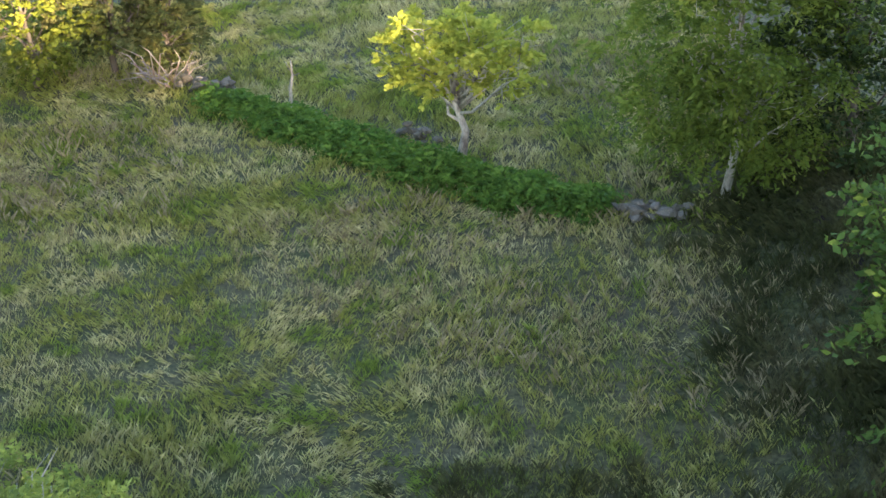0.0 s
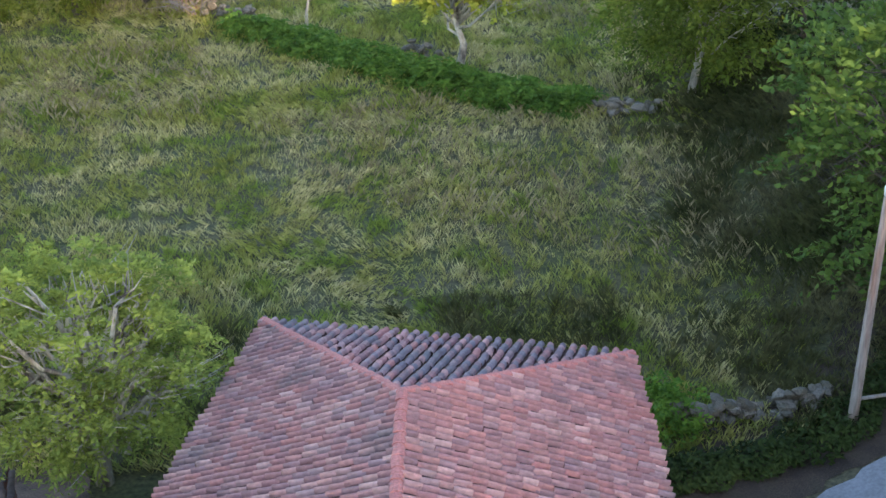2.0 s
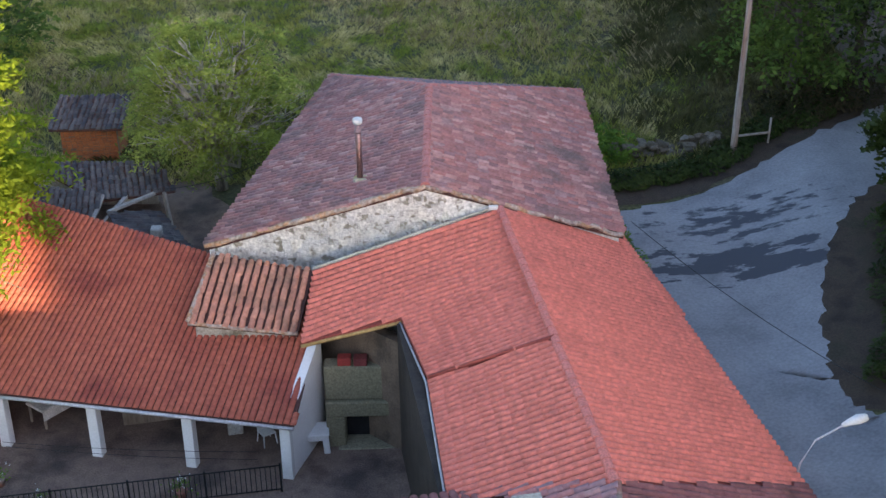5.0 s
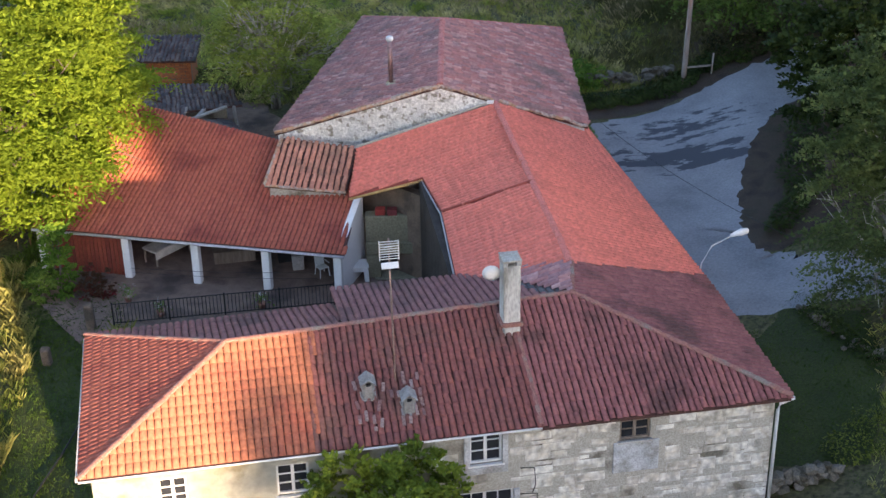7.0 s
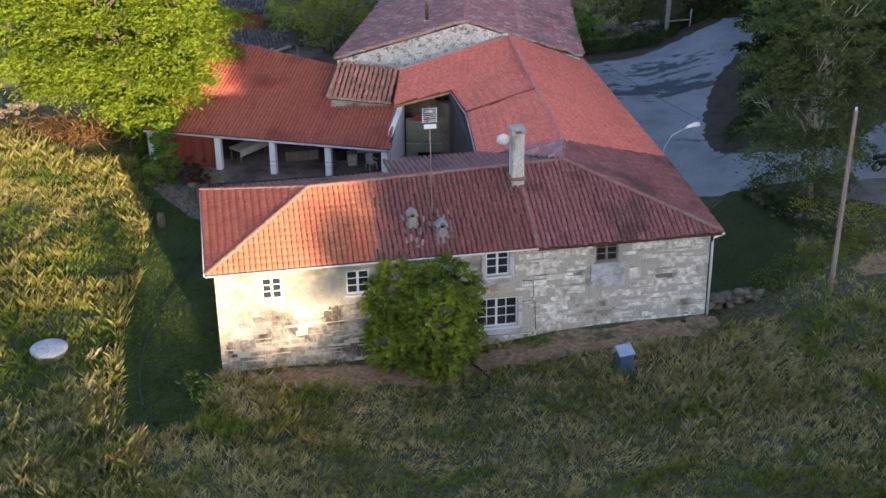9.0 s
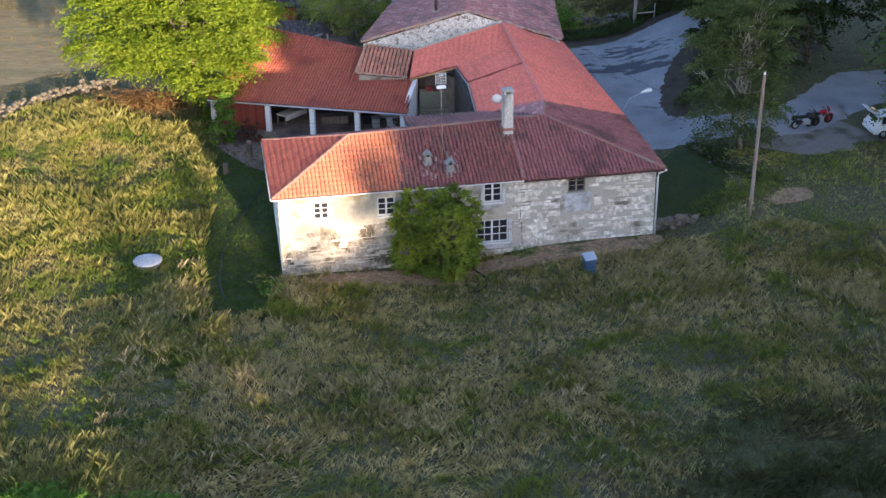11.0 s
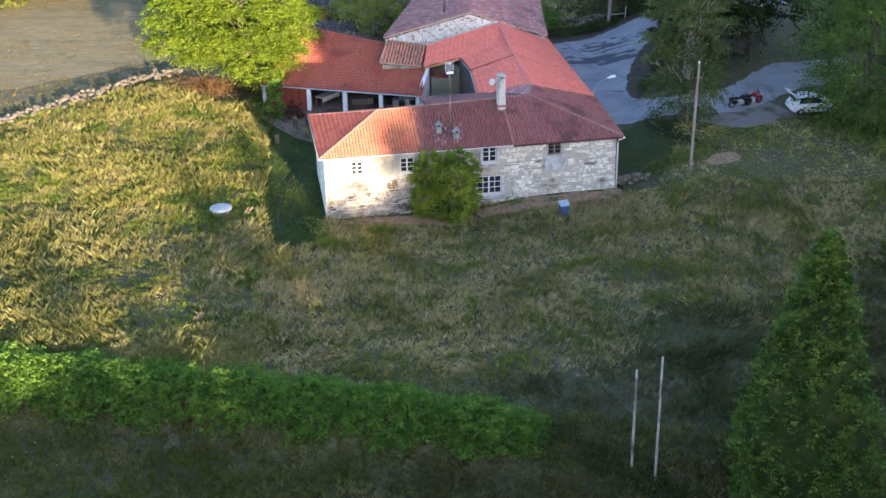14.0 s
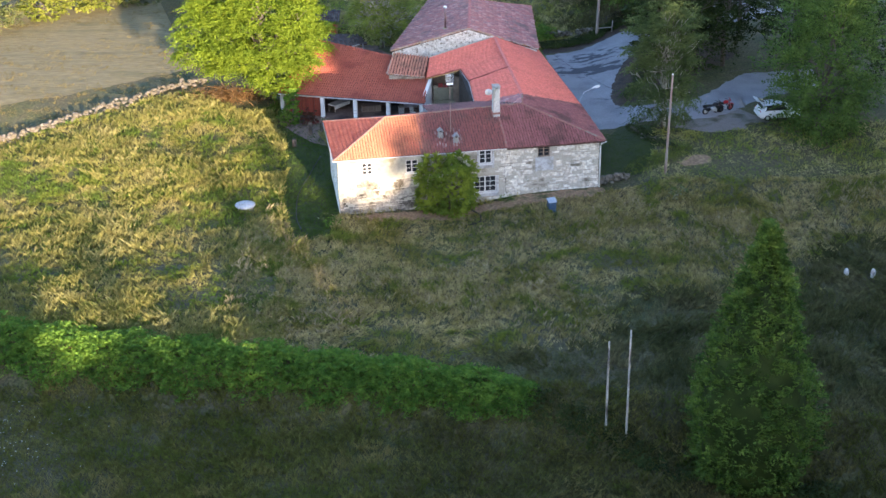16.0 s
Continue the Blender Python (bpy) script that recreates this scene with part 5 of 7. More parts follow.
grass("hay_stubble", -64, -27, 4, 46, 12, G_HAY, "pale cut hay stubble in swathes", seed=8, tall=(0.08, 0.24), free=True, keep=lambda x, y: (y > 5.5 + (x + 43.7) * 0.74) & (y < 37 + (x + 50) * 0.35) & (np.sin(y * 1.6 + x * 0.5 + 0.4 * np.sin(x * 0.7)) > -0.75), blades=5)
grass("lane_grass", 12, 38, -9, 14, 24, G_FAR, "rough green grass by the lane", seed=5, blades=5, tall=(0.12, 0.3), keep=lambda x, y: y < 2.5)


# ---- bracken ----
def bracken(name, line, per_m2, hgt, label, leaf, size=0.34, seed=1, frond=0.0):
    """Arching fronds over a strip of (x, y, width)."""
    rng = np.random.default_rng(seed)
    p = np.array(line, float)
    s = np.concatenate([[0], np.cumsum(np.linalg.norm(np.diff(p[:, :2], axis=0), axis=1))])
    area = s[-1] * p[:, 2].mean()
    n = int(area * per_m2)
    t = rng.uniform(0, s[-1], n)
    q = np.stack([np.interp(t, s, p[:, i]) for i in range(3)], 1)
    d = np.stack([np.interp(t, s, np.gradient(p[:, i], s)) for i in range(2)], 1)
    d /= np.linalg.norm(d, axis=1, keepdims=True)
    off = rng.uniform(-1, 1, n)
    edge = 1 + 0.25 * np.sin(t * 1.3) + 0.15 * np.sin(t * 3.7)
    X = q[:, 0] - d[:, 1] * off * q[:, 2] / 2 * edge
    Y = q[:, 1] + d[:, 0] * off * q[:, 2] / 2 * edge
    bump = np.sin(X * 3.1 + 1.7 * np.sin(Y * 1.3)) * np.sin(Y * 3.7 + 1.9 * np.sin(X * 1.1))
    top = hgt * (1 - 0.5 * off ** 2) * (0.86 + 0.2 * bump)
    Zs = ground_z(X, Y) + top * rng.uniform(0.25, 1.05, n)
    nm = np.stack([-d[:, 1] * off * 0.6, d[:, 0] * off * 0.6, np.ones(n)], 1)
    if frond:
        k = np.arange(n) % 11 == 0
        at = np.stack([X, Y, np.maximum(Zs, ground_z(X, Y) + 0.45 * top) - 0.25 * frond], 1)[k]
        turn = rng.uniform(0, 6.283, len(at))
        ob = sprays(name, at, np.stack([np.cos(turn), np.sin(turn), np.full(len(at), 0.55)], 1) + nm[k] * (1, 1, 0), frond, 11, size, leaf, rng, 0.4, 0.55, 0.2, kind="stuff")
    else:
        ob = leaf_mesh(name, np.stack([X, Y, Zs], 1), nm, size, leaf, rng, 0.4, 0.4, None, kind="stuff")
    return tagged(ob, label, "bracken")


BANK = [(-40, -29.6, 4.2), (-30, -31.7, 4.0), (-24, -33.0, 3.6), (-16.6, -34.6, 3.5), (-9.5, -36.1, 3.1), (-1.2, -38.0, 2.7), (2.3, -39.1, 1.8)]
bracken("bracken_bank", BANK, 480, 1.15, "dense green bracken along the terrace bank", L_FERN, seed=1, size=0.26, frond=0.8)
bracken("bracken_row", [(-12, 71.0, 1.6), (-7.4, 66.8, 2.4), (-3.8, 63.0, 2.6), (0.8, 59.0, 2.8), (3.9, 56.6, 2.6), (6.6, 55.0, 1.8)], 420, 1.2, "row of green bracken along an old field wall", L_ROW, seed=2, size=0.3, frond=0.95)
bracken("elder_bush", [(5.2, 29.6, 2.2), (7.2, 30.4, 2.0)], 330, 1.6, "leafy green elder bush by the lane", L_FERN, seed=3, size=0.24, frond=0.7)
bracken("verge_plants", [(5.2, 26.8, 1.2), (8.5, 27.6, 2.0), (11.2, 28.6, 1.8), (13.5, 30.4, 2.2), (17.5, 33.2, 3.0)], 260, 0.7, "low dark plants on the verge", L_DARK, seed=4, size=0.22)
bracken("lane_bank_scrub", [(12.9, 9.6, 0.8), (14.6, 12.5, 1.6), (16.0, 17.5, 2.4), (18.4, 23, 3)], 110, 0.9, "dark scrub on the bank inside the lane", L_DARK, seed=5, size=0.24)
bracken("moss_mound", [(11.6, -6.0, 1.2), (13.2, -5.2, 2.2), (15.2, -5.0, 1.8), (17.2, -2.8, 0.8)], 220, 0.75, "mossy green mound beside the house", leaf_mat("moss", [(0.065, 0.09, 0.016), (0.115, 0.145, 0.024), (0.165, 0.185, 0.04)]), seed=6, size=0.14)
bracken("wall_weeds", [(12.8, 3.2, 0.8), (14.3, -1.0, 1.0), (15.8, -3.0, 0.8)], 160, 0.6, "ragged weeds on the stone retaining edge", L_DARK, seed=7, size=0.2)
bracken("bank_scrub", [(13.6, 31.6, 2.0), (17.5, 32.4, 3.0), (22, 36, 3.5)], 150, 1.3, "brown and dark green scrub on the bank above the lane", leaf_mat("brown_scrub", [(0.03, 0.035, 0.015), (0.06, 0.05, 0.025), (0.11, 0.075, 0.04)]), seed=14, size=0.22)
bracken("lower_brambles", [(1.6, -39.0, 1.8), (5.5, -40.8, 2.0), (8, -42.4, 2.2), (11, -44.5, 2), (20, -47, 2)], 130, 0.8, "dark brambles on the lower terrace", L_DARK, seed=8, size=0.24)
bracken("corner_weeds", [(-13.0, -13.2, 1.0), (-11.5, -12.9, 0.8)], 120, 0.8, "weeds at the house corner", L_FERN, seed=9, size=0.2)
bracken("wall_foot_weeds", [(1.0, -9.9, 0.5), (2.2, -9.7, 0.6)], 160, 0.9, "climbing weeds against the house wall", L_FERN, seed=10, size=0.18)
bracken("barn_ivy", [(6.3, 16.6, 0.5), (6.35, 18.2, 1.0), (6.1, 20.5, 0.9), (5.7, 23.5, 0.6)], 420, 1.3, "bright green ivy climbing the barn's lane side", L_ROW, seed=11, size=0.2)


# ---- house details ----
def roof_z(v):
    return EAVE + (RIDGE - EAVE) * v / 4.0


def lathe(name, x, y, rows, mat, parent=None, label="", sides=14):
    return tube(name, [(x, y, z) for z, r in rows], [r for z, r in rows], mat, parent, label, sides)


ch = thing("chimney", *hp(13.72, 3.7, 5.0), "tall pale cement-rendered chimney on the roof ridge", "chimney")
CM = HM @ Matrix.Translation((13.72, 3.7, 0))
box("shaft", (0.56, 0.62, 2.9), CM @ Matrix.Translation((0, 0, 6.2)), M_RENDER, ch, bevel=0.03)
for sx in (-1, 1):
    box("cap_stone", (0.16, 0.66, 0.14), CM @ Matrix.Translation((sx * 0.22, 0, 7.72)), M_CONC, ch)
box("cap_slab", (0.62, 0.7, 0.07), CM @ Matrix.Translation((0, 0, 7.83)), M_JOINT, ch)
box("collar", (0.7, 0.8, 0.14), CM @ Matrix.Translation((0, 0, 5.55)), M_RIDGE, ch)
dish = thing("satellite_dish", *hp(13.2, 3.9, 7.2), "small white satellite dish fixed beside the chimney", "satellite dish")
bm = bmesh.new()
bmesh.ops.create_uvsphere(bm, u_segments=18, v_segments=10, radius=0.5)
bmesh.ops.delete(bm, geom=[v for v in bm.verts if v.co.z > -0.36], context="VERTS")
bmesh.ops.solidify(bm, geom=bm.faces[:], thickness=0.015)
bmesh.ops.transform(bm, matrix=Matrix.Translation(hp(13.12, 3.75, 7.3)) @ Matrix.Rotation(radians(-84), 4, "X") @ Matrix.Translation((0, 0, 0.4)), verts=bm.verts)
part("reflector", bm, M_WHITE, dish, smooth=True)
tube("bracket", [hp(13.12, 3.8, 7.25), hp(13.4, 3.75, 7.1)], 0.025, M_ZINC, dish)
tube("feed_arm", [hp(13.12, 3.75, 7.1), hp(13.12, 3.4, 7.2)], 0.014, M_ZINC, dish)

M_VENT = material("lichened_vent", [(0.20, 0.19, 0.17), (0.32, 0.31, 0.29)], 3.0, bump=0.5)
for i, (u, v) in enumerate(((8.78, 1.7), (9.95, 1.05))):
    vt = thing("roof_vent", *hp(u, v, roof_z(v)), "small grey cement vent hood standing on the tiles", "roof vent", "roof vents")
    z = roof_z(v)
    box("body", (0.36, 0.42, 0.6), HM @ Matrix.Translation((u, v, z + 0.2)), M_VENT, vt, bevel=0.05)
    bm = bmesh.new()
    for s in (-1, 1):
        box_bm((0.33, 0.6, 0.05), HM @ Matrix.Translation((u + s * 0.12, v + 0.02, z + 0.56)) @ Matrix.Rotation(s * 0.72, 4, "Y"), 0.012, bm=bm)
    part("hood", bm, M_VENT, vt, "lichened cement hood")
    # black panel in place of a hole, its shade given by colour
    box("opening", (0.15, 0.03, 0.1), HM @ Matrix.Translation((u, v - 0.2, z + 0.46)), M_DARK, vt, bevel=0.01)
    box("skirt", (0.5, 0.56, 0.07), HM @ Matrix.Translation((u, v, z + 0.03)) @ Matrix.Rotation(0.41, 4, "X"), M_VENT, vt)

# slipped pale tiles and mortar round the vents
rt_ = np.random.default_rng(61)
M_SLIP = material("pale_slipped_tile", [(0.22, 0.125, 0.11), (0.31, 0.22, 0.19), (0.20, 0.10, 0.09), (0.38, 0.30, 0.27)], pick="object", bump=0.5, speckle=0.35)
for k in range(26):
    u, v = 8.4 + 0.22 * rt_.integers(0, 10), rt_.uniform(0.4, 2.2)
    box("slipped_tile", (0.11, rt_.uniform(0.16, 0.42), 0.035), HM @ Matrix.Translation((u, v, roof_z(v) + 0.115)) @ Matrix.Rotation(0.417, 4, "X") @ Matrix.Rotation(rt_.normal(0, 0.12), 4, "Z"), M_SLIP, roof, bevel=0.012)

ant = thing("tv_antenna", *hp(9.7, 2.04, roof_z(2.04)), "tall thin mast with a white grid antenna", "antenna")
tube("mast", [hp(9.7, 2.04, roof_z(2.04) - 0.1), hp(9.64, 2.04, 9.75)], 0.028, material("rusty_mast", [(0.25, 0.16, 0.13), (0.33, 0.24, 0.2)], 3.0), ant)
for s in (-1, 1):
    gp = box_bm((0.025, 0.03, 0.66), HM @ Matrix.Translation((9.64 + s * 0.29, 1.95, 9.40)), 0.005)
    part("side_bar", gp, M_WHITE, ant)
for k in range(8):
    box("grid_rod", (0.58, 0.02, 0.022), HM @ Matrix.Translation((9.64, 1.95, 9.11 + k * 0.083)), M_WHITE, ant, bevel=0.004)
box("lower_reflector", (0.52, 0.04, 0.2), HM @ Matrix.Translation((9.64, 1.85, 8.94)) @ Matrix.Rotation(-0.7, 4, "X"), M_WHITE, ant)
tube("boom", [hp(9.64, 2.0, 9.5), hp(9.5, 1.1, 9.95)], 0.018, M_WHITE, ant)
for k in range(6):
    c = hp(9.62 - 0.022 * k, 1.85 - 0.14 * k, 9.57 + 0.07 * k)
    tube("director", [c - HU * 0.12, c + HU * 0.12], 0.01, M_WHITE, ant, sides=5)

tube("gutter", [hp(-0.02, -0.07, EAVE - 0.03), hp(SEAM, -0.07, EAVE - 0.03)], 0.035, M_WHITE, house, "white gutter")
tube("gutter", [hp(-0.08, 0.0, EAVE - 0.04), hp(-0.15, 8.2, EAVE + 0.06)], 0.04, M_ZINC, house)
tube("drainpipe", [hp(22.15, 0.1, EAVE - 0.12), hp(21.75, 0.22, EAVE - 0.35), hp(21.68, 0.22, EAVE - 0.6), hp(21.68, 0.22, -0.4)], 0.06, M_WHITE, house, "white drainpipe")
tube("conduit", [hp(13.3, 0.24, 2.2), hp(13.75, 0.24, 2.15), hp(13.8, 0.24, 1.5), hp(13.7, 0.24, 1.2)], 0.018, M_IRON, house, "black cable conduit")
tube("conduit", [hp(13.3, 0.24, 1.2), hp(13.85, 0.24, 1.15), hp(13.9, 0.24, -0.3)], 0.018, M_IRON, house, "black cable conduit")
M_CEMENT = material("grey_render", [(0.40, 0.41, 0.42), (0.52, 0.53, 0.54)], 1.5, bump=0.2, stain=(0.3, 0.29, 0.27), stain_scale=2.0)
box("render_patch", (1.5, 0.06, 1.15), HM @ Matrix.Translation((17.05, 0.245, 2.12)), M_CEMENT, house, "grey render patch under a window", bevel=0.02)
for a, b, c, d, k in WINDOWS:
    if k == "old" or a < 10:
        continue
    s = 0.18
    m = HM @ Matrix.Translation(((a + b) / 2, 0.25, (c + d) / 2))
    bm = bmesh.new()
    for sx in (-1, 1):
        box_bm((s, 0.09, d - c + 0.1), m @ Matrix.Translation((sx * ((b - a) / 2 + s / 2), 0, -0.05)), 0.01, bm=bm)
    box_bm((b - a + 2 * s, 0.09, 0.24), m @ Matrix.Translation((0, 0, -(d - c) / 2 - 0.22)), 0.01, bm=bm)
    part("window_surround", bm, M_CEMENT if a > 10 else M_STONE_W[0], house)


# ---- masonry ----
def masonry(parent, m, width, z0, z1, mats, seed, avoid=(), size=(0.3, 0.85), course=(0.2, 0.38), singles=0, single_from=0.0, top=None, proud=0.03, start=0.0, loose=0.0, sparse=0.0, fray=0.0):
    """Coursed stones on a wall face: x along the wall, y out of it (minus is outwards)."""
    rng = np.random.default_rng(seed)
    shapes = []
    for k in range(10):
        q = rng.uniform(0.03, 0.10, (4, 2))
        v = [(0, 0.02, 0), (1, 0.02, 0), (1, 0.02, 1), (0, 0.02, 1)]
        v += [(q[0][0], -1, q[0][1]), (1 - q[1][0], -1, q[1][1]), (1 - q[2][0], -1, 1 - q[2][1]), (q[3][0], -1, 1 - q[3][1])]
        f = [(4, 5, 6, 7), (0, 1, 5, 4), (1, 2, 6, 5), (2, 3, 7, 6), (3, 0, 4, 7)]
        shapes.append((np.array(v), f, mesh_of("stone", v, f, mats[0])))
    lv, lf, made = [], [], 0
    z = z0
    R = np.array(m)
    while z < z1 - 0.08:
        hgt = min(rng.uniform(*course), z1 - z)
        x = start + rng.uniform(-0.2, 0)
        while x < width:
            w = rng.uniform(*size)
            g = 0.014
            xa, xb = max(x, start) + g / 2, min(x + w, width) - g / 2
            za, zb = z + g / 2 + rng.normal(0, 0.008), z + hgt - g / 2 + rng.normal(0, 0.008)
            x += w
            if loose:
                za, zb = za + rng.normal(0, loose * 0.5), zb + rng.normal(0, loose * 0.5)
            if xb - xa < 0.06 or zb - za < 0.05 or rng.random() < sparse:
                continue
            if fray and zb > 0.72 and rng.random() < (zb - 0.6) * 2.2 * fray:
                continue
            if any(xb > a and xa < b and zb > c and za < d for a, b, c, d in avoid):
                continue
            if top is not None and zb > top((xa + xb) / 2) - 0.02:
                continue
            sv, sf, me = shapes[rng.integers(0, 10)]
            S = Matrix.Translation((xa, 0, za)) @ Matrix.Diagonal((xb - xa, proud * rng.uniform(0.5, 1.6), zb - za, 1))
            if made < singles and xa >= single_from:
                ob = new("stone", me)
                ob.parent = parent
                ob.matrix_basis = m @ S
                made += 1
            else:
                M4 = np.array(m @ S)
                st = len(lv)
                lv.extend((sv @ M4[:3, :3].T + M4[:3, 3]).tolist())
                lf.extend([tuple(st + i for i in t) for t in sf])
        z += hgt
    if lv:
        raw("stonework", lv, lf, mats[1], parent, kind="stuff")


front = [o for o in house.children if o.name.startswith("front_wall")][0]
WM_ = HM @ Matrix.Translation((0, WALL_V, 0))
av = [(a - (0.06 if k == "old" else 0.19), b + (0.06 if k == "old" else 0.19), c - 0.36, d + 0.04) for a, b, c, d, k in WINDOWS] + [(16.3, 17.8, 1.55, 2.7)]
masonry(front, WM_, 21.6, FOOT + 0.3, EAVE - 0.06, M_STONE, 5, av, size=(0.22, 1.1), course=(0.13, 0.38), singles=280, single_from=13.0, start=10.6, loose=0.085, proud=0.016, sparse=0.2)


def lime_foot(u):
    """Lower edge of the limewash: low at the corner, worn away higher up along the wall, ragged."""
    z = float(np.interp(u, [0.3, 0.6, 1.1, 1.6, 2.4, 3.4, 4.4, 5.2, 5.6, 6.9, 7.2, 10.6], [-0.3, 0.5, 1.25, 1.6, 1.75, 1.5, 1.65, 1.75, 2.0, 2.1, 1.2, 0.8]))
    return z + 0.12 * math.sin(u * 7.3) + 0.09 * math.sin(u * 17.1 + 1) + 0.07 * math.sin(u * 41 + 2)


lime_holes = [w for w in WINDOWS if w[1] < 10.6]
nodes = sorted({*[round(0.3 + k * 0.06, 3) for k in range(172)], *[e for w in lime_holes for e in w[:2]]})
bm = bmesh.new()
lime_points = {}


def lime_vert(u, z):
    key = (round(u, 3), round(z, 3))
    if key not in lime_points:
        lime_points[key] = bm.verts.new(hp(u, WALL_V - 0.004, z))
    return lime_points[key]


for ua, ub in zip(nodes[:-1], nodes[1:]):
    um = (ua + ub) / 2
    cut = [w for w in lime_holes if w[0] < um < w[1]]
    if cut:
        c, d = cut[0][2], cut[0][3]
        spans = [(lime_foot(ua), lime_foot(ub), c, c), (d, d, EAVE - 0.06, EAVE - 0.06)]
    else:
        spans = [(lime_foot(ua), lime_foot(ub), EAVE - 0.06, EAVE - 0.06)]
    for p, q, r, t in spans:
        levels = [2.22, 2.30, 3.34] if not cut else []
        za, zb = [p] + [z for z in levels if z > max(p, q) + 0.02] + [r], [q] + [z for z in levels if z > max(p, q) + 0.02] + [t]
        for k in range(len(za) - 1):
            bm.faces.new([lime_vert(ua, za[k]), lime_vert(ub, zb[k]), lime_vert(ub, zb[k + 1]), lime_vert(ua, za[k + 1])])
bmesh.ops.solidify(bm, geom=bm.faces[:], thickness=-0.018)
part("limewash", bm, M_LIMEWALL, house, "thick white limewash, worn away below")
M_STAINED = [material("stained_block", [(0.25, 0.23, 0.195), (0.29, 0.265, 0.225), (0.235, 0.215, 0.18), (0.31, 0.285, 0.245)], pick=p, bump=0.8, bump_scale=7.0, stain=(0.08, 0.07, 0.055), stain_scale=1.1, stain_edge=(0.52, 0.64), speckle=0.4, speckle_scale=6.0) for p in ("object", "island")]
masonry(front, WM_, 10.58, FOOT + 0.3, 2.2, M_STAINED, 7, av, size=(0.25, 0.9), course=(0.14, 0.32), proud=0.012, start=0.3, loose=0.08, sparse=0.25, top=lambda x: lime_foot(x) + 0.05)
gw = [o for o in barn.children if o.name.startswith("gable_wall")][0]


def gable_top(x):
    return 4.3 + (6.72 - 4.3) * (x / 7.07) if x < 7.07 else 6.72 - (6.72 - 4.25) * (x - 7.07) / 6.28


GA = Vector((-8.6, 13.225, 0))
GD = Vector((7.22, -0.82, 0)).normalized()
GM = Matrix(((GD.x, -GD.y, 0, GA.x), (GD.y, GD.x, 0, GA.y), (0, 0, 1, 0), (0, 0, 0, 1)))
masonry(gw, GM, 7.2, 2.2, 6.7, [M_RUBBLE, M_RUBBLE], 8, size=(0.10, 0.32), course=(0.10, 0.2), top=gable_top, proud=0.012, singles=120, loose=0.07, sparse=0.55)
GA2 = Vector((-1.38, 12.405, 0))
GD2 = Vector((6.38, 1.12, 0)).normalized()
GM2 = Matrix(((GD2.x, -GD2.y, 0, GA2.x), (GD2.y, GD2.x, 0, GA2.y), (0, 0, 1, 0), (0, 0, 0, 1)))
masonry(gw, GM2, 6.3, 3.0, 6.7, [M_RUBBLE, M_RUBBLE], 9, size=(0.10, 0.28), course=(0.09, 0.17), top=lambda x: gable_top(x + 7.07), proud=0.012, singles=60, loose=0.07, sparse=0.55)
# mortar flashing where the wing's roof meets the gable
tube("flashing", [NB + Vector((0, 0.05, 0.10)), W3 + Vector((-0.1, 0.02, 0.10))], 0.05, M_MORTAR, wing, "pale mortar fillet")
box("flashing_end", (0.3, 0.12, 0.14), Matrix.Translation(W3 + Vector((-0.2, -0.1, 0.12))), M_WHITE, wing)

# flue on the barn
fl = thing("flue", -3.57, 14.5, 6.0, "stainless steel flue pipe with a cap on a lichened cement base", "flue")
box("base", (0.5, 0.5, 0.5), Matrix.Translation((-3.55, 14.5, 6.05)), material("lichened_cement", [(0.35, 0.27, 0.08), (0.42, 0.38, 0.28), (0.3, 0.28, 0.24)], 3.0, bump=0.5), fl, bevel=0.08)
lathe("pipe", -3.57, 14.5, [(6.1, 0.105), (8.2, 0.105)], M_METAL, fl)
lathe("collar", -3.57, 14.5, [(7.9, 0.118), (7.97, 0.118)], M_METAL, fl)
lathe("cowl", -3.57, 14.5, [(8.2, 0.12), (8.27, 0.165), (8.38, 0.165), (8.42, 0.10)], M_WHITE, fl)

# lane lamp on the wing's eave
lamp = thing("street_lamp", 8.2, 0.9, 3.4, "white street lamp on a curved arm over the lane", "street lamp")
tube("arm", [(8.05, 0.9, 3.0), (8.15, 0.92, 4.1), (8.5, 1.0, 4.75), (9.3, 1.2, 5.1)], [0.03, 0.03, 0.028, 0.025], M_ZINC, lamp)
tube("lamp_head", [(9.2, 1.17, 5.07), (9.38, 1.22, 5.13), (9.62, 1.29, 5.17), (9.85, 1.36, 5.18)], [0.06, 0.09, 0.14, 0.10], M_WHITE, lamp)

# low lean-to strip along the lane side
tube("eave_gutter", [E1 + Vector((0.08, 0, -0.1)), E2 + Vector((0.08, 0, -0.1))], 0.05, M_IRON, wing)
AW = [Vector((6.05, 15.3, 2.5)), Vector((6.95, 11.3, 2.5)), Vector((6.1, 11.1, 2.85)), Vector((5.2, 15.1, 2.85))]
AW = [AW[1], AW[0], AW[3], AW[2]]
awning = deck("awning", AW, 0.06, M_NEWDECK, wing, "small red tiled awning over a lane door")
tiled(awning, AW, AW[0], AW[1], T_NEW, seed=29, singles=0, **NEW_LAY)
for a in (0.03, 0.97):
    p = Vector((6.35, 14.95, 2.42)).lerp(Vector((6.95, 11.3, 2.42)), a)
    q = Vector((5.5, 14.9, 1.9)).lerp(Vector((6.1, 11.2, 1.9)), a)
    tube("awning_bracket", [p, q], 0.03, M_WOOD, wing)

# courtyard: gutters, oven wall, chair
tube("eave_beam", [NF + Vector((0, 0.0, -0.12)), N3 + Vector((0, 0.0, -0.08))], 0.06, material("ochre_timber", [(0.40, 0.24, 0.09), (0.50, 0.33, 0.14)], 3.0), wing, "ochre eave beam")
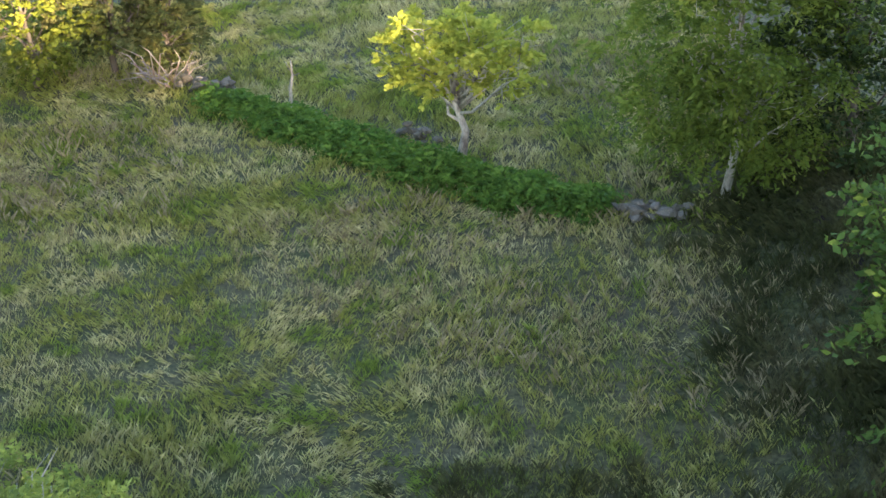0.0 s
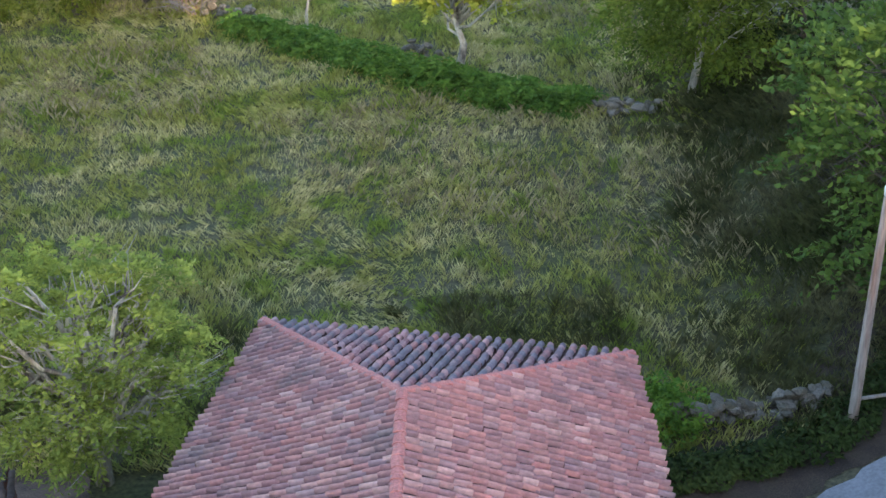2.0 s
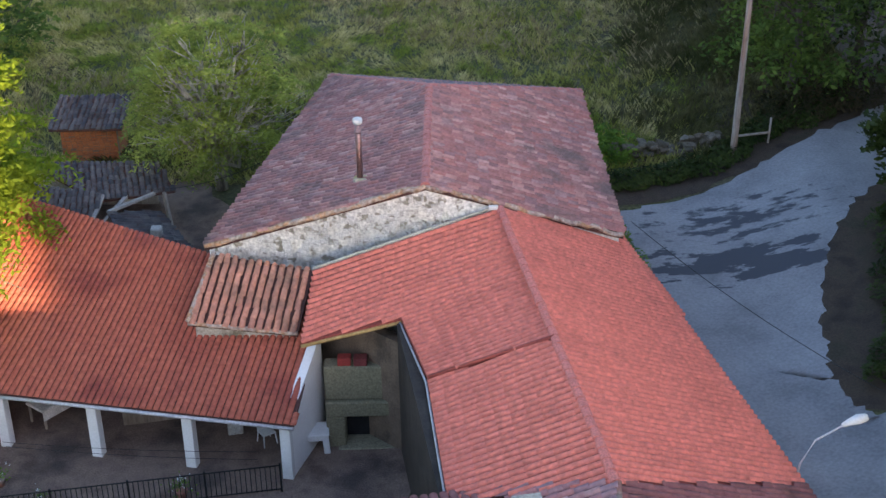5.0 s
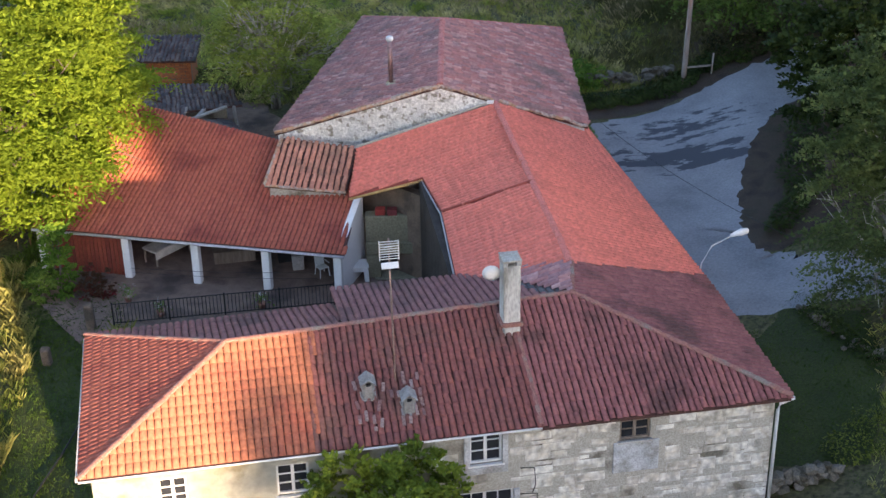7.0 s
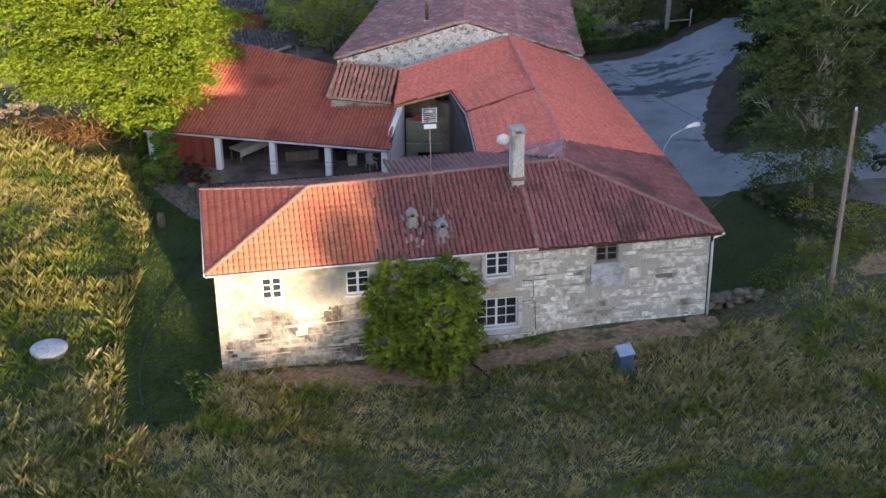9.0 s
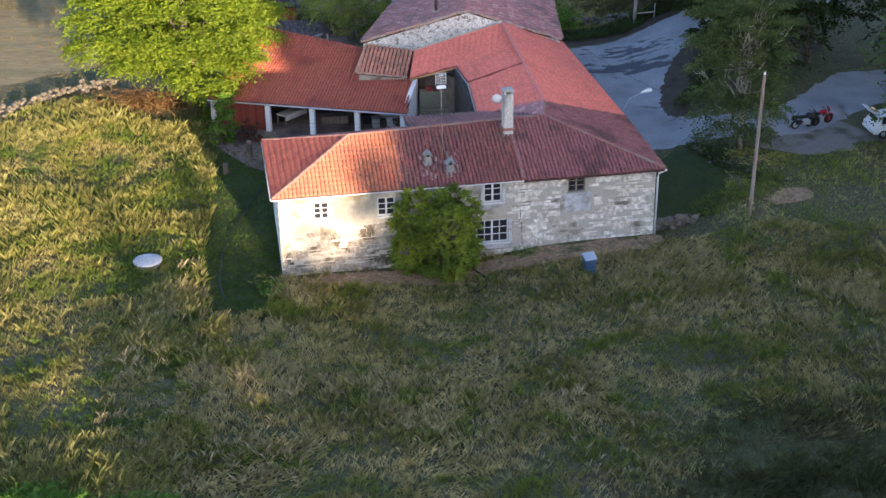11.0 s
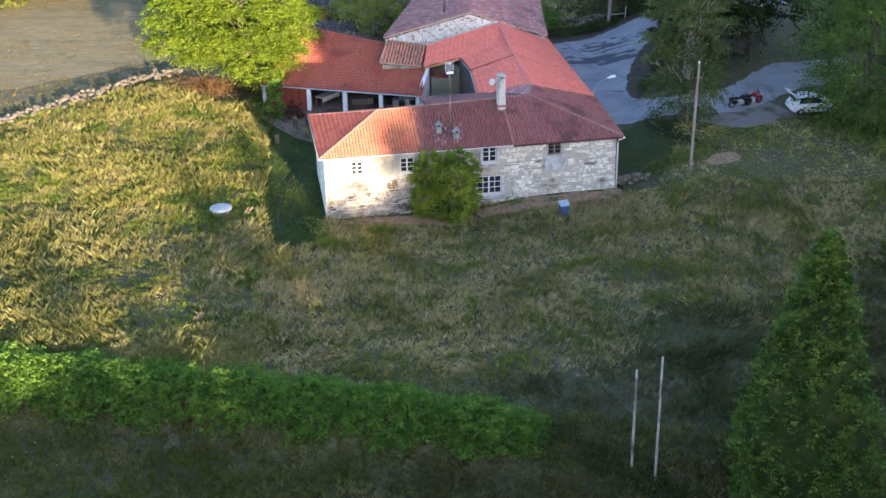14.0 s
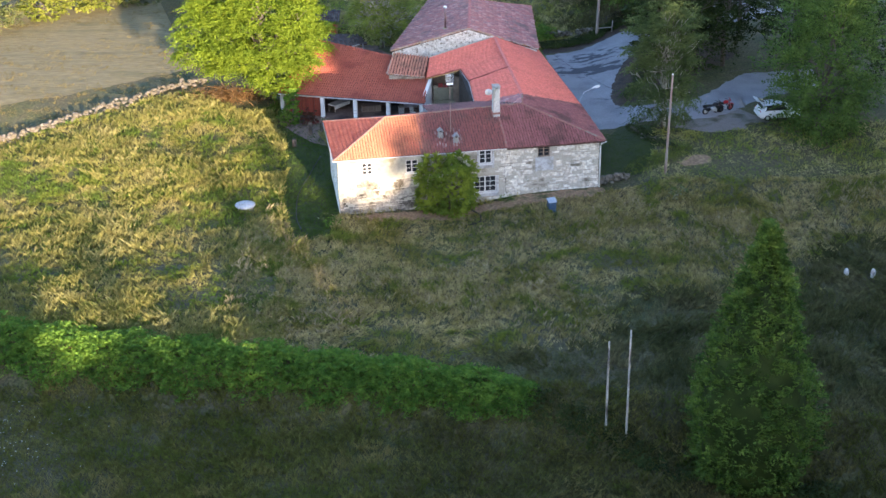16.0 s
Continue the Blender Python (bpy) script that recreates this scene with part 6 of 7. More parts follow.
for k in range(7):
    c = NF.lerp(N3, (k + 0.5) / 7)
    tube("rafter_end", [c + Vector((0.02, 0.02, -0.14)), c + Vector((0.1, 1.2, 0.12))], 0.05, M_WOOD, wing)
tube("gutter", [N3 + Vector((-0.06, 0, -0.08)), N2 + Vector((-0.06, 0, -0.05)), N1 + Vector((-0.06, 0, -0.08))], 0.035, M_ZINC, wing)
oven = thing("stone_oven", -3.4, 8.9, -0.5, "old stone hearth wall with an open fireplace in the courtyard", "fireplace")
M_OVEN = [material("hearth_stone", [(0.15, 0.14, 0.09), (0.22, 0.20, 0.135), (0.28, 0.255, 0.18)], pick=p, bump=0.5, speckle=0.3) for p in ("object", "island")]
for xx, ww in ((-4.35, 0.6), (-2.3, 0.5)):
    box("jamb", (ww, 0.7, 1.2), Matrix.Translation((xx, 8.95, 0.1)), M_OVEN[0], oven, bevel=0.04)
box("lintel", (2.6, 0.75, 0.55), Matrix.Translation((-3.35, 8.95, 0.98)), M_OVEN[0], oven, bevel=0.05)
box("upper_wall", (2.6, 0.6, 1.2), Matrix.Translation((-3.35, 9.05, 1.85)), M_OVEN[0], oven, bevel=0.05)
box("fire_back", (1.6, 0.1, 1.2), Matrix.Translation((-3.3, 9.25, 0.1)), M_DARK, oven, bevel=0.0)
box("hearth_slab", (2.0, 0.9, 0.12), Matrix.Translation((-3.3, 8.85, -0.42)), M_OVEN[0], oven, bevel=0.02)
for xx, zz, c in ((-4.0, 2.6, (0.22, 0.03, 0.025)), (-3.5, 2.58, (0.14, 0.03, 0.03)), (-2.6, 2.56, (0.25, 0.05, 0.04))):
    t = thing("crate", xx, 8.95, zz - 0.15, "dull red plastic crate on the hearth wall", "crate", "crates")
    box("body", (0.42, 0.34, 0.28), Matrix.Translation((xx, 8.95, zz)), material("crate_plastic", [c, tuple(v * 1.4 for v in c)], 2.0), t, bevel=0.02)


def white_chair(x, y, z, turn):
    th = thing("garden_chair", x, y, z, "white plastic garden chair on the courtyard floor", "chair", "garden chairs")
    m = Matrix.Translation((x, y, z)) @ Matrix.Rotation(turn, 4, "Z")
    box("seat", (0.46, 0.44, 0.04), m @ Matrix.Translation((0, 0, 0.44)), M_WHITE, th, bevel=0.015)
    box("backrest", (0.46, 0.04, 0.46), m @ Matrix.Translation((0, 0.22, 0.68)) @ Matrix.Rotation(-0.15, 4, "X"), M_WHITE, th, bevel=0.015)
    for sx in (-1, 1):
        for sy in (-1, 1):
            tube("leg", [m @ Vector((sx * 0.2, sy * 0.19, 0.43)), m @ Vector((sx * 0.24, sy * 0.24, 0))], 0.024, M_WHITE, th, sides=6)
        box("armrest", (0.05, 0.42, 0.03), m @ Matrix.Translation((sx * 0.24, 0, 0.64)), M_WHITE, th, bevel=0.01)


FL_Z = -0.42
wtab = thing("white_table", -5.05, 8.55, FL_Z, "white plastic table with moulded solid legs on the courtyard floor", "table")
WTM = Matrix.Translation((-5.05, 8.55, FL_Z)) @ Matrix.Rotation(0.1, 4, "Z")
box("tabletop", (0.95, 0.8, 0.05), WTM @ Matrix.Translation((0, 0, 0.72)), M_WHITE, wtab, bevel=0.02)
for sx in (-1, 1):
    for sy in (-1, 1):
        box("leg", (0.2, 0.09, 0.7), WTM @ Matrix.Translation((sx * 0.36, sy * 0.33, 0.35)) @ Matrix.Rotation(sx * -0.06, 4, "Y"), M_WHITE, wtab, bevel=0.02)
for sy in (-1, 1):
    box("apron", (0.8, 0.05, 0.2), WTM @ Matrix.Translation((0, sy * 0.34, 0.6)), M_WHITE, wtab, bevel=0.02)
white_chair(-6.6, 8.9, FL_Z, 0.6)
wt = thing("white_cupboard", -6.9, 11.4, FL_Z, "low white cupboard against the porch wall", "cupboard")
box("body", (1.3, 0.5, 0.85), Matrix.Translation((-6.9, 11.4, FL_Z + 0.43)), M_WHITE, wt, bevel=0.02)
for s in (-1, 1):
    box("door", (0.6, 0.03, 0.72), Matrix.Translation((-6.9 + s * 0.32, 11.14, FL_Z + 0.43)), M_WHITE, wt)
tb = thing("covered_table", -13.6, 10.9, FL_Z, "table covered with a pale hanging sheet under the porch", "table")
M_SHEET = material("pale_sheet", [(0.50, 0.46, 0.42), (0.62, 0.58, 0.54)], 2.0, bump=0.4, bump_scale=5.0)
TM = Matrix.Translation((-13.6, 10.9, FL_Z)) @ Matrix.Rotation(0.9, 4, "Z")
box("tabletop", (2.1, 0.9, 0.1), TM @ Matrix.Translation((0, 0, 0.74)), M_SHEET, tb, bevel=0.03)
box("sheet_side", (2.1, 0.03, 0.35), TM @ Matrix.Translation((0, -0.46, 0.58)), M_SHEET, tb)
for sx in (-1, 1):
    for sy in (-1, 1):
        box("leg", (0.08, 0.08, 0.7), TM @ Matrix.Translation((sx * 0.95, sy * 0.38, 0.35)), M_WOOD, tb)
for x, y, sx, sy, sz, c, lab in ((-10.6, 10.6, 1.8, 0.8, 0.55, M_WOOD, "long wooden chest under the porch"), (-8.3, 10.4, 0.7, 0.6, 0.6, M_DARK, "dark crate under the porch"), (-9.4, 12.2, 1.4, 0.6, 0.9, M_WOOD, "old wooden cabinet under the porch"), (-7.7, 9.6, 0.5, 0.5, 0.7, M_CONC, "stone trough block under the porch"), (-12.2, 13.6, 1.6, 0.6, 1.0, M_WOOD, "old wooden cabinet under the porch")):
    t = thing("chest", x, y, FL_Z, lab, "chest", "porch stores")
    box("body", (sx, sy, sz), Matrix.Translation((x, y, FL_Z + sz / 2)) @ Matrix.Rotation(0.2, 4, "Z"), c, t, bevel=0.03)
    box("lid", (sx + 0.06, sy + 0.06, 0.05), Matrix.Translation((x, y, FL_Z + sz + 0.02)) @ Matrix.Rotation(0.2, 4, "Z"), c, t)

# red boarded end of the porch
scr = thing("board_screen", -17.2, 9.7, FL_Z, "red-brown vertical board screen closing the porch end", "screen")
M_BOARD = material("red_board", [(0.14, 0.03, 0.02), (0.22, 0.05, 0.03), (0.18, 0.04, 0.025)], pick="object", speckle=0.3)
dp = (PFR - PFL).normalized()
for k in range(20):
    c = PFL + dp * (0.35 + 0.185 * k) + Vector((0.05, 0.32, 0))
    box("board", (0.165, 0.04, 2.0), Matrix.Translation((c.x, c.y, 0.55 + 0.02 * (k % 3))) @ Matrix.Rotation(-0.22, 4, "Z"), M_BOARD, scr, bevel=0.006)

# railing before the courtyard
rail = thing("iron_railing", -10.5, 5.8, FL_Z, "black iron railing with thin upright bars", "railing")
ra, rb = Vector((-14.8, 4.9, FL_Z)), Vector((-5.9, 6.3, FL_Z))
for zz in (0.12, 0.98):
    tube("rail", [ra + Vector((0, 0, zz)), rb + Vector((0, 0, zz))], 0.022, M_IRON, rail, sides=6)
for k in range(61):
    p = ra.lerp(rb, k / 60)
    w = 0.03 if k % 15 == 0 else 0.012
    box("post" if k % 15 == 0 else "baluster", (w * 2, w * 2, 1.05 if k % 15 == 0 else 0.9), Matrix.Translation((p.x, p.y, FL_Z + 0.53)), M_IRON, rail, bevel=0)
for k, (x, y) in enumerate(((-8.9, 6.1), (-13.0, 5.6), (-14.6, 6.9))):
    pt = thing("flower_pot", x, y, FL_Z, "clay pot with white flowers by the railing", "flower pot", "flower pots")
    lathe("pot", x, y, [(FL_Z, 0.12), (FL_Z + 0.26, 0.18), (FL_Z + 0.3, 0.19)], M_RIDGE, pt)
    rg = np.random.default_rng(k)
    leaf_mesh("plant", rg.normal(0, 0.16, (120, 3)) + (x, y, FL_Z + 0.48), rg.normal(0, 1, (120, 3)), 0.09, L_FERN, rg, parent=pt)
    leaf_mesh("bloom", rg.normal(0, 0.15, (26, 3)) + (x, y, FL_Z + 0.58), rg.normal(0, 1, (26, 3)), 0.08, M_WHITE, rg, parent=pt, kind="stuff")
for x, y, hh in ((-15.7, 4.7, 1.25), (-16.9, 2.2, 0.8)):
    gp = thing("stone_post", x, y, gz(x, y), "weathered granite gate post by the garden path", "post", "gate posts")
    box("shaft", (0.36, 0.34, hh), Matrix.Translation((x, y, gz(x, y) + hh / 2)) @ Matrix.Rotation(0.1, 4, "X"), M_DARKWALL, gp, bevel=0.06)
tree("garden_cypress", -17.6, 8.0, 3.7, (0.95, 0.85), L_FERN, 0.14, 5500, "narrow green garden cypress by the porch end", seed=301, low=0.0, shape=0.35, trunk_r=0.06, limbs=4, clumps=60)
tree("garden_cypress", -18.3, 7.2, 1.9, (0.8, 0.7), L_CONE, 0.16, 2200, "rounded low garden cypress by the porch end", seed=302, low=0.0, shape=0.5, trunk_r=0.05, limbs=4, clumps=50)
tree("rose_bush", -16.0, 7.3, 1.5, (0.9, 0.7), leaf_mat("rose_leaf", [(0.06, 0.04, 0.02), (0.10, 0.045, 0.03), (0.22, 0.02, 0.03)]), 0.13, 2200, "dark red-flowered rose bush by the porch", seed=303, low=0.0, trunk_r=0.04, limbs=5, clumps=40)
tree("white_flower_bush", -12.9, -12.6, 1.0, (0.6, 0.5), leaf_mat("pale_flower_leaf", [(0.05, 0.08, 0.02), (0.09, 0.12, 0.03), (0.5, 0.5, 0.42)]), 0.11, 900, "small bush with white flowers at the house corner", seed=304, low=0.0, trunk_r=0.03, limbs=4, clumps=30)
tree("white_flower_bush", 15.2, -11.4, 1.3, (0.7, 0.6), leaf_mat("elder_flower_leaf", [(0.06, 0.10, 0.02), (0.11, 0.15, 0.03), (0.42, 0.42, 0.3)]), 0.12, 1200, "small pale flowering shrub in the meadow", seed=305, low=0.0, trunk_r=0.03, limbs=4, clumps=30)
sc = hp(8.95, -0.85, 0)
tree("wall_shrub", sc.x, sc.y, 4.9, (2.5, 1.5), L_IVY, 0.165, 32000, "large round yellow-green shrub trained against the house wall", seed=307, low=-0.08, trunk_r=0.1, limbs=12, clumps=230, fill=0.75, shape=1.05, tight=0.11, flat=0.9)

# ---- poles and cables ----


def pole(name, x, y, top, r, mat, label, category="pole", lean=(0, 0), parts=()):
    z = gz(x, y)
    th = thing(name, x, y, z, label, category)
    n = 5
    tube("shaft", [(x + lean[0] * k / n, y + lean[1] * k / n, z - 0.3 + (top - z + 0.3) * k / n) for k in range(n + 1)], [r * (1.1 - 0.3 * k / n) for k in range(n + 1)], mat, th, sides=10)
    return th


p1 = pole("utility_pole", 11.96, 28.93, 8.2, 0.15, M_POLE, "leaning weathered wooden utility pole with a white cap", "utility pole", (0.25, 0))
lathe("cap", 12.21, 28.93, [(8.15, 0.13), (8.4, 0.14), (8.5, 0.06)], M_WHITE, p1)
p2 = pole("utility_pole", 14.63, -7.35, 9.25, 0.105, M_POLE, "tall grey wooden utility pole beside the lawn", "utility pole", (0.15, 0))
lathe("insulator", 14.78, -7.35, [(9.2, 0.05), (9.34, 0.06), (9.4, 0.03)], M_WHITE, p2)
pole("bean_pole", 6.9, -41.35, 4.75, 0.075, M_PALEBARK, "thin bare pale pole standing in the meadow")
pole("bean_pole", 8.1, -41.9, 5.85, 0.075, M_PALEBARK, "thin bare pale pole standing in the meadow")
fp = thing("fence_post", 13.5, 29.4, gz(13.5, 29.4), "low grey post with a rail by the lane", "fence")
tube("post", [(13.55, 29.3, 0.5), (13.62, 29.3, 2.1)], 0.05, M_POLE, fp)
tube("rail", [(12.2, 29.1, 1.35), (13.55, 29.3, 1.4)], 0.06, M_POLE, fp)
st = thing("dead_tree", -7.5, 68.4, gz(-7.5, 68.4), "bare broken pale stem among the bracken", "tree")
tube("stem", [(-7.5, 68.4, 0.4), (-7.45, 68.4, 1.6), (-7.3, 68.4, 2.3), (-7.35, 68.4, 3.0)], [0.1, 0.085, 0.07, 0.03], M_PALEBARK, st)
tube("stub", [(-7.35, 68.4, 2.2), (-6.95, 68.4, 2.35)], [0.05, 0.02], M_PALEBARK, st)
tube("stub", [(-7.35, 68.4, 2.4), (-7.6, 68.4, 2.95)], [0.04, 0.015], M_PALEBARK, st)


def cable(a, b, sag, label, r=0.012):
    a, b = Vector(a), Vector(b)
    pts = [a.lerp(b, k / 14) - Vector((0, 0, sag * 4 * (k / 14) * (1 - k / 14))) for k in range(15)]
    tagged(tube("cable", pts, r, M_IRON, None, sides=5), label, "cable")


cable((-13.5, 23.6, 1.95), (-7.1, 21.0, 4.4), 0.5, "slack cable from the shed to the barn")
cable((5.6, 15.0, 4.2), (12.5, 4.5, 3.2), 0.4, "black cable hanging over the lane")
cable((14.78, -7.35, 9.1), (46, 6, 9.4), 0.7, "overhead wire from the utility pole")
cable((13.0, -7.0, 3.9), (14.7, -7.3, 8.9), 0.3, "thin wire from the house to the pole")
cable((-14.4, 7.2, 1.0), (-6.5, 5.9, 1.35), 0.1, "washing line across the courtyard", 0.008)
cable((-14.4, 7.4, 0.7), (-6.5, 6.0, 1.0), 0.1, "washing line across the courtyard", 0.008)

# ---- loose things in the meadow ----
wc = thing("well_cover", -19.75, -9.3, gz(-19.75, -9.3), "round pale concrete well cover in the grass", "well cover")
zc = gz(-19.75, -9.3)
lathe("ring", -19.75, -9.3, [(zc - 0.1, 0.66), (zc + 0.3, 0.66)], M_JOINT, wc, sides=24)
lathe("lid", -19.75, -9.3, [(zc + 0.30, 0.82), (zc + 0.37, 0.83), (zc + 0.42, 0.70), (zc + 0.45, 0.35), (zc + 0.455, 0.05)], material("pale_lid", [(0.36, 0.38, 0.40), (0.46, 0.47, 0.49)], 1.5, stain=(0.30, 0.30, 0.28), stain_scale=2.0), wc, sides=24)
bx = thing("meter_box", 5.1, -12.2, gz(5.1, -12.2), "small blue metal box with a sloping pale lid", "box")
zb = gz(5.1, -12.2)
BM_ = Matrix.Translation((5.1, -12.2, zb)) @ Matrix.Rotation(0.35, 4, "Z")
M_BLUE = material("faded_blue_paint", [(0.035, 0.07, 0.12), (0.06, 0.10, 0.16)], 3.0, rough=0.5)
box("body", (0.62, 0.5, 1.0), BM_ @ Matrix.Translation((0, 0, 0.45)), M_BLUE, bx, bevel=0.03)
box("lid", (0.72, 0.62, 0.06), BM_ @ Matrix.Translation((0, 0, 1.0)) @ Matrix.Rotation(0.35, 4, "X"), material("pale_blue_lid", [(0.26, 0.32, 0.39), (0.34, 0.39, 0.45)], 2.0), bx, bevel=0.02)
for x, y in ((25.6, -23.8), (27.5, -23.9)):
    sp = thing("marker_post", x, y, gz(x, y), "short white stone marker in the grass", "marker", "markers")
    lathe("shaft", x, y, [(gz(x, y) - 0.1, 0.2), (gz(x, y) + 0.5, 0.19), (gz(x, y) + 0.75, 0.1)], M_CONC, sp)




def hose(points, label, r=0.035):
    """A hose lying on the ground."""
    p = np.array(points, float)
    t = np.linspace(0, len(p) - 1, len(p) * 5)
    xy = np.stack([np.interp(t, np.arange(len(p)), p[:, i]) for i in range(2)], 1)
    for _ in range(4):
        xy[1:-1] = (xy[:-2] + 2 * xy[1:-1] + xy[2:]) / 4
    tagged(tube("garden_hose", [(x, y, gz(x, y) + 0.14) for x, y in xy], r, M_IRON, None, sides=6), label, "hose")


hose([(-1.2, -10.9), (-0.5, -12.0), (-0.5, -13.0), (-0.9, -13.5), (-1.7, -13.6)], "black hose lying in a loop in the grass", 0.05)
hose([(-14.3, -0.5), (-14.79, -2.55), (-15.4, -6), (-15.63, -8.35), (-15.28, -12.06), (-14.6, -14.2)], "black hose along the garden path", 0.04)

# ---- dead bush and flowers ----
db = thing("dead_bush", -14.6, 74.2, gz(-14.6, 74.2), "bleached tangle of dead branches at the field's edge", "bush")
rd = np.random.default_rng(51)
for k in range(30):
    a = rd.uniform(-0.6, 3.6)
    L = rd.uniform(1.2, 3.0)
    root = Vector((-14.6 + rd.normal(0, 0.5), 74.2 + rd.normal(0, 0.5), gz(-14.6, 74.2)))
    tip = root + Vector((math.cos(a) * L * 0.8, -abs(math.sin(a)) * L * 0.7, rd.uniform(0.5, 2.4)))
    mid = root.lerp(tip, 0.5) + Vector(rd.normal(0, 0.2, 3)) + Vector((0, 0, 0.3))
    tube("branch", [root, mid, tip], [0.05, 0.035, 0.012], M_POLE, db, sides=5)
rf = np.random.default_rng(52)
n = 300
fx, fy = -33 + rf.normal(0, 3.0, n), -40.5 + rf.normal(0, 2.2, n)
tagged(leaf_mesh("wild_flowers", np.stack([fx, fy, ground_z(fx, fy) + rf.uniform(0.35, 0.6, n)], 1), np.stack([rf.normal(0, 0.3, n), rf.normal(0, 0.3, n), np.ones(n)], 1), 0.09, material("white_petals", [(0.50, 0.50, 0.44), (0.60, 0.60, 0.55)], 2.0, speckle=0.1), rf, 0.8, kind="stuff"), "scattered white wild flowers in the lower grass", "flowers")

# ---- stones ----
def rock_mesh(seed, mat):
    rng = np.random.default_rng(seed)
    bm = bmesh.new()
    bmesh.ops.create_icosphere(bm, subdivisions=1, radius=0.5)
    for v in bm.verts:
        v.co *= 1 + rng.normal(0, 0.16)
    me = bpy.data.meshes.new("stone")
    bm.to_mesh(me)
    bm.free()
    me.materials.append(mat)
    return me


M_ROCK = material("field_stone", [(0.07, 0.06, 0.042), (0.12, 0.105, 0.08), (0.165, 0.145, 0.12), (0.085, 0.075, 0.05)], pick="object", bump=0.7, bump_scale=8.0, speckle=0.35)
ROCKS = [rock_mesh(k, M_ROCK) for k in range(8)]


def stones(th, line, n, size, spread, high, seed):
    rng = np.random.default_rng(seed)
    p = np.array(line, float)
    s = np.concatenate([[0], np.cumsum(np.linalg.norm(np.diff(p, axis=0), axis=1))])
    for k in range(n):
        t = rng.uniform(0, s[-1])
        x, y = [np.interp(t, s, p[:, i]) for i in range(2)]
        f = rng.random()
        x, y = x + rng.normal(0, spread * (1 - 0.5 * f)), y + rng.normal(0, spread * (1 - 0.5 * f))
        sz = rng.uniform(*size)
        ob = new("stone", ROCKS[k % 8])
        child(ob, th)
        ob.matrix_basis = Matrix.Translation((x, y, gz(x, y) + f * high + sz * 0.15)) @ Euler(rng.uniform(-0.5, 0.5, 3)).to_matrix().to_4x4() @ Matrix.Rotation(rng.uniform(0, 6), 4, "Z") @ Matrix.Diagonal((sz * rng.uniform(0.8, 1.5), sz, sz * 0.7, 1))


fw = thing("field_wall", -35, 11, 0, "low tumbled dry-stone field wall", "wall")
stones(fw, [(-46, 2.0), (-36.5, 9.6), (-33.3, 12.3), (-30.2, 15.6), (-27, 17.4)], 296, (0.22, 0.48), 0.26, 0.6, 1)
ow = thing("old_wall", 0, 60, 0.8, "remains of a pale stone field wall in the bracken", "wall")
stones(ow, [(7.0, 54.6), (9.4, 53.4)], 40, (0.25, 0.6), 0.3, 0.5, 2)
stones(ow, [(-1.8, 64.4), (0.0, 62.6)], 18, (0.25, 0.5), 0.3, 0.7, 3)
stones(ow, [(-13.6, 73.4), (-11.0, 71.8)], 30, (0.3, 0.6), 0.25, 0.6, 4)
rk = thing("rubble_wall", 10.4, -6.9, 0, "short heap of pale wall stones beside the house corner", "wall")
stones(rk, [(9.3, -7.2), (11.6, -6.7)], 46, (0.25, 0.6), 0.2, 0.6, 5)
lb = thing("lane_wall", 9, 30.4, 0.3, "mossy low stone bank beside the lane", "wall")
stones(lb, [(6.8, 30.0), (9.5, 30.0), (11.7, 30.6)], 90, (0.25, 0.55), 0.25, 0.6, 6)
rt = thing("retaining_wall", 14, 0.5, 0.8, "low dark stone retaining edge of the lawn", "wall")
stones(rt, [(12.6, 3.4), (13.6, 0.5), (15.6, -2.6)], 34, (0.2, 0.4), 0.15, 0.2, 7)
bw = thing("brush_pile", -24.6, 14.2, gz(-24.6, 14.2), "brown pile of dry brushwood under the large tree", "brush")
rb_ = np.random.default_rng(9)
n = 2600
px = np.stack([rb_.normal(-24.2, 1.9, n), rb_.normal(13.4, 1.0, n), np.abs(rb_.normal(0.2, 0.3, n))], 1)
leaf_mesh("brushwood", px, np.stack([rb_.normal(0, 0.4, n), rb_.normal(0, 0.4, n), np.ones(n)], 1), 0.5, leaf_mat("dry_brush", [(0.13, 0.075, 0.03), (0.22, 0.13, 0.055), (0.28, 0.18, 0.08)]), rb_, 0.12, 0.4, bw)

# ---- sheds behind the porch ----
shed = thing("brick_shed", -18.5, 32, 0, "small brick shed with a grey tile roof", "shed")
M_BRICK = [material("orange_brick", [(0.34, 0.11, 0.045), (0.42, 0.15, 0.06), (0.30, 0.10, 0.045)], pick=p, speckle=0.25) for p in ("object", "island")]
brick_front = wall_run("front_wall", (-18.0, 30.95), (-15.45, 30.9), -0.4, 1.68, 0.25, material("brown_mortar", [(0.16, 0.11, 0.08), (0.2, 0.14, 0.1)], 2.0), shed)
wall_run("side_wall", (-15.45, 30.9), (-15.45, 33.0), -0.4, 1.8, 0.25, M_BRICK[1], shed)
wall_run("side_wall", (-18.0, 33.0), (-18.0, 30.95), -0.4, 1.8, 0.25, M_CONC, shed)
wall_run("back_wall", (-15.45, 33.0), (-18.0, 33.0), -0.4, 2.2, 0.25, M_BRICK[1], shed)
masonry(brick_front, Matrix.Translation((-17.98, 30.945, 0)) @ Matrix.Rotation(-0.02, 4, "Z"), 2.5, -0.3, 1.66, M_BRICK, 21, size=(0.24, 0.25), course=(0.085, 0.09), proud=0.012, singles=200)
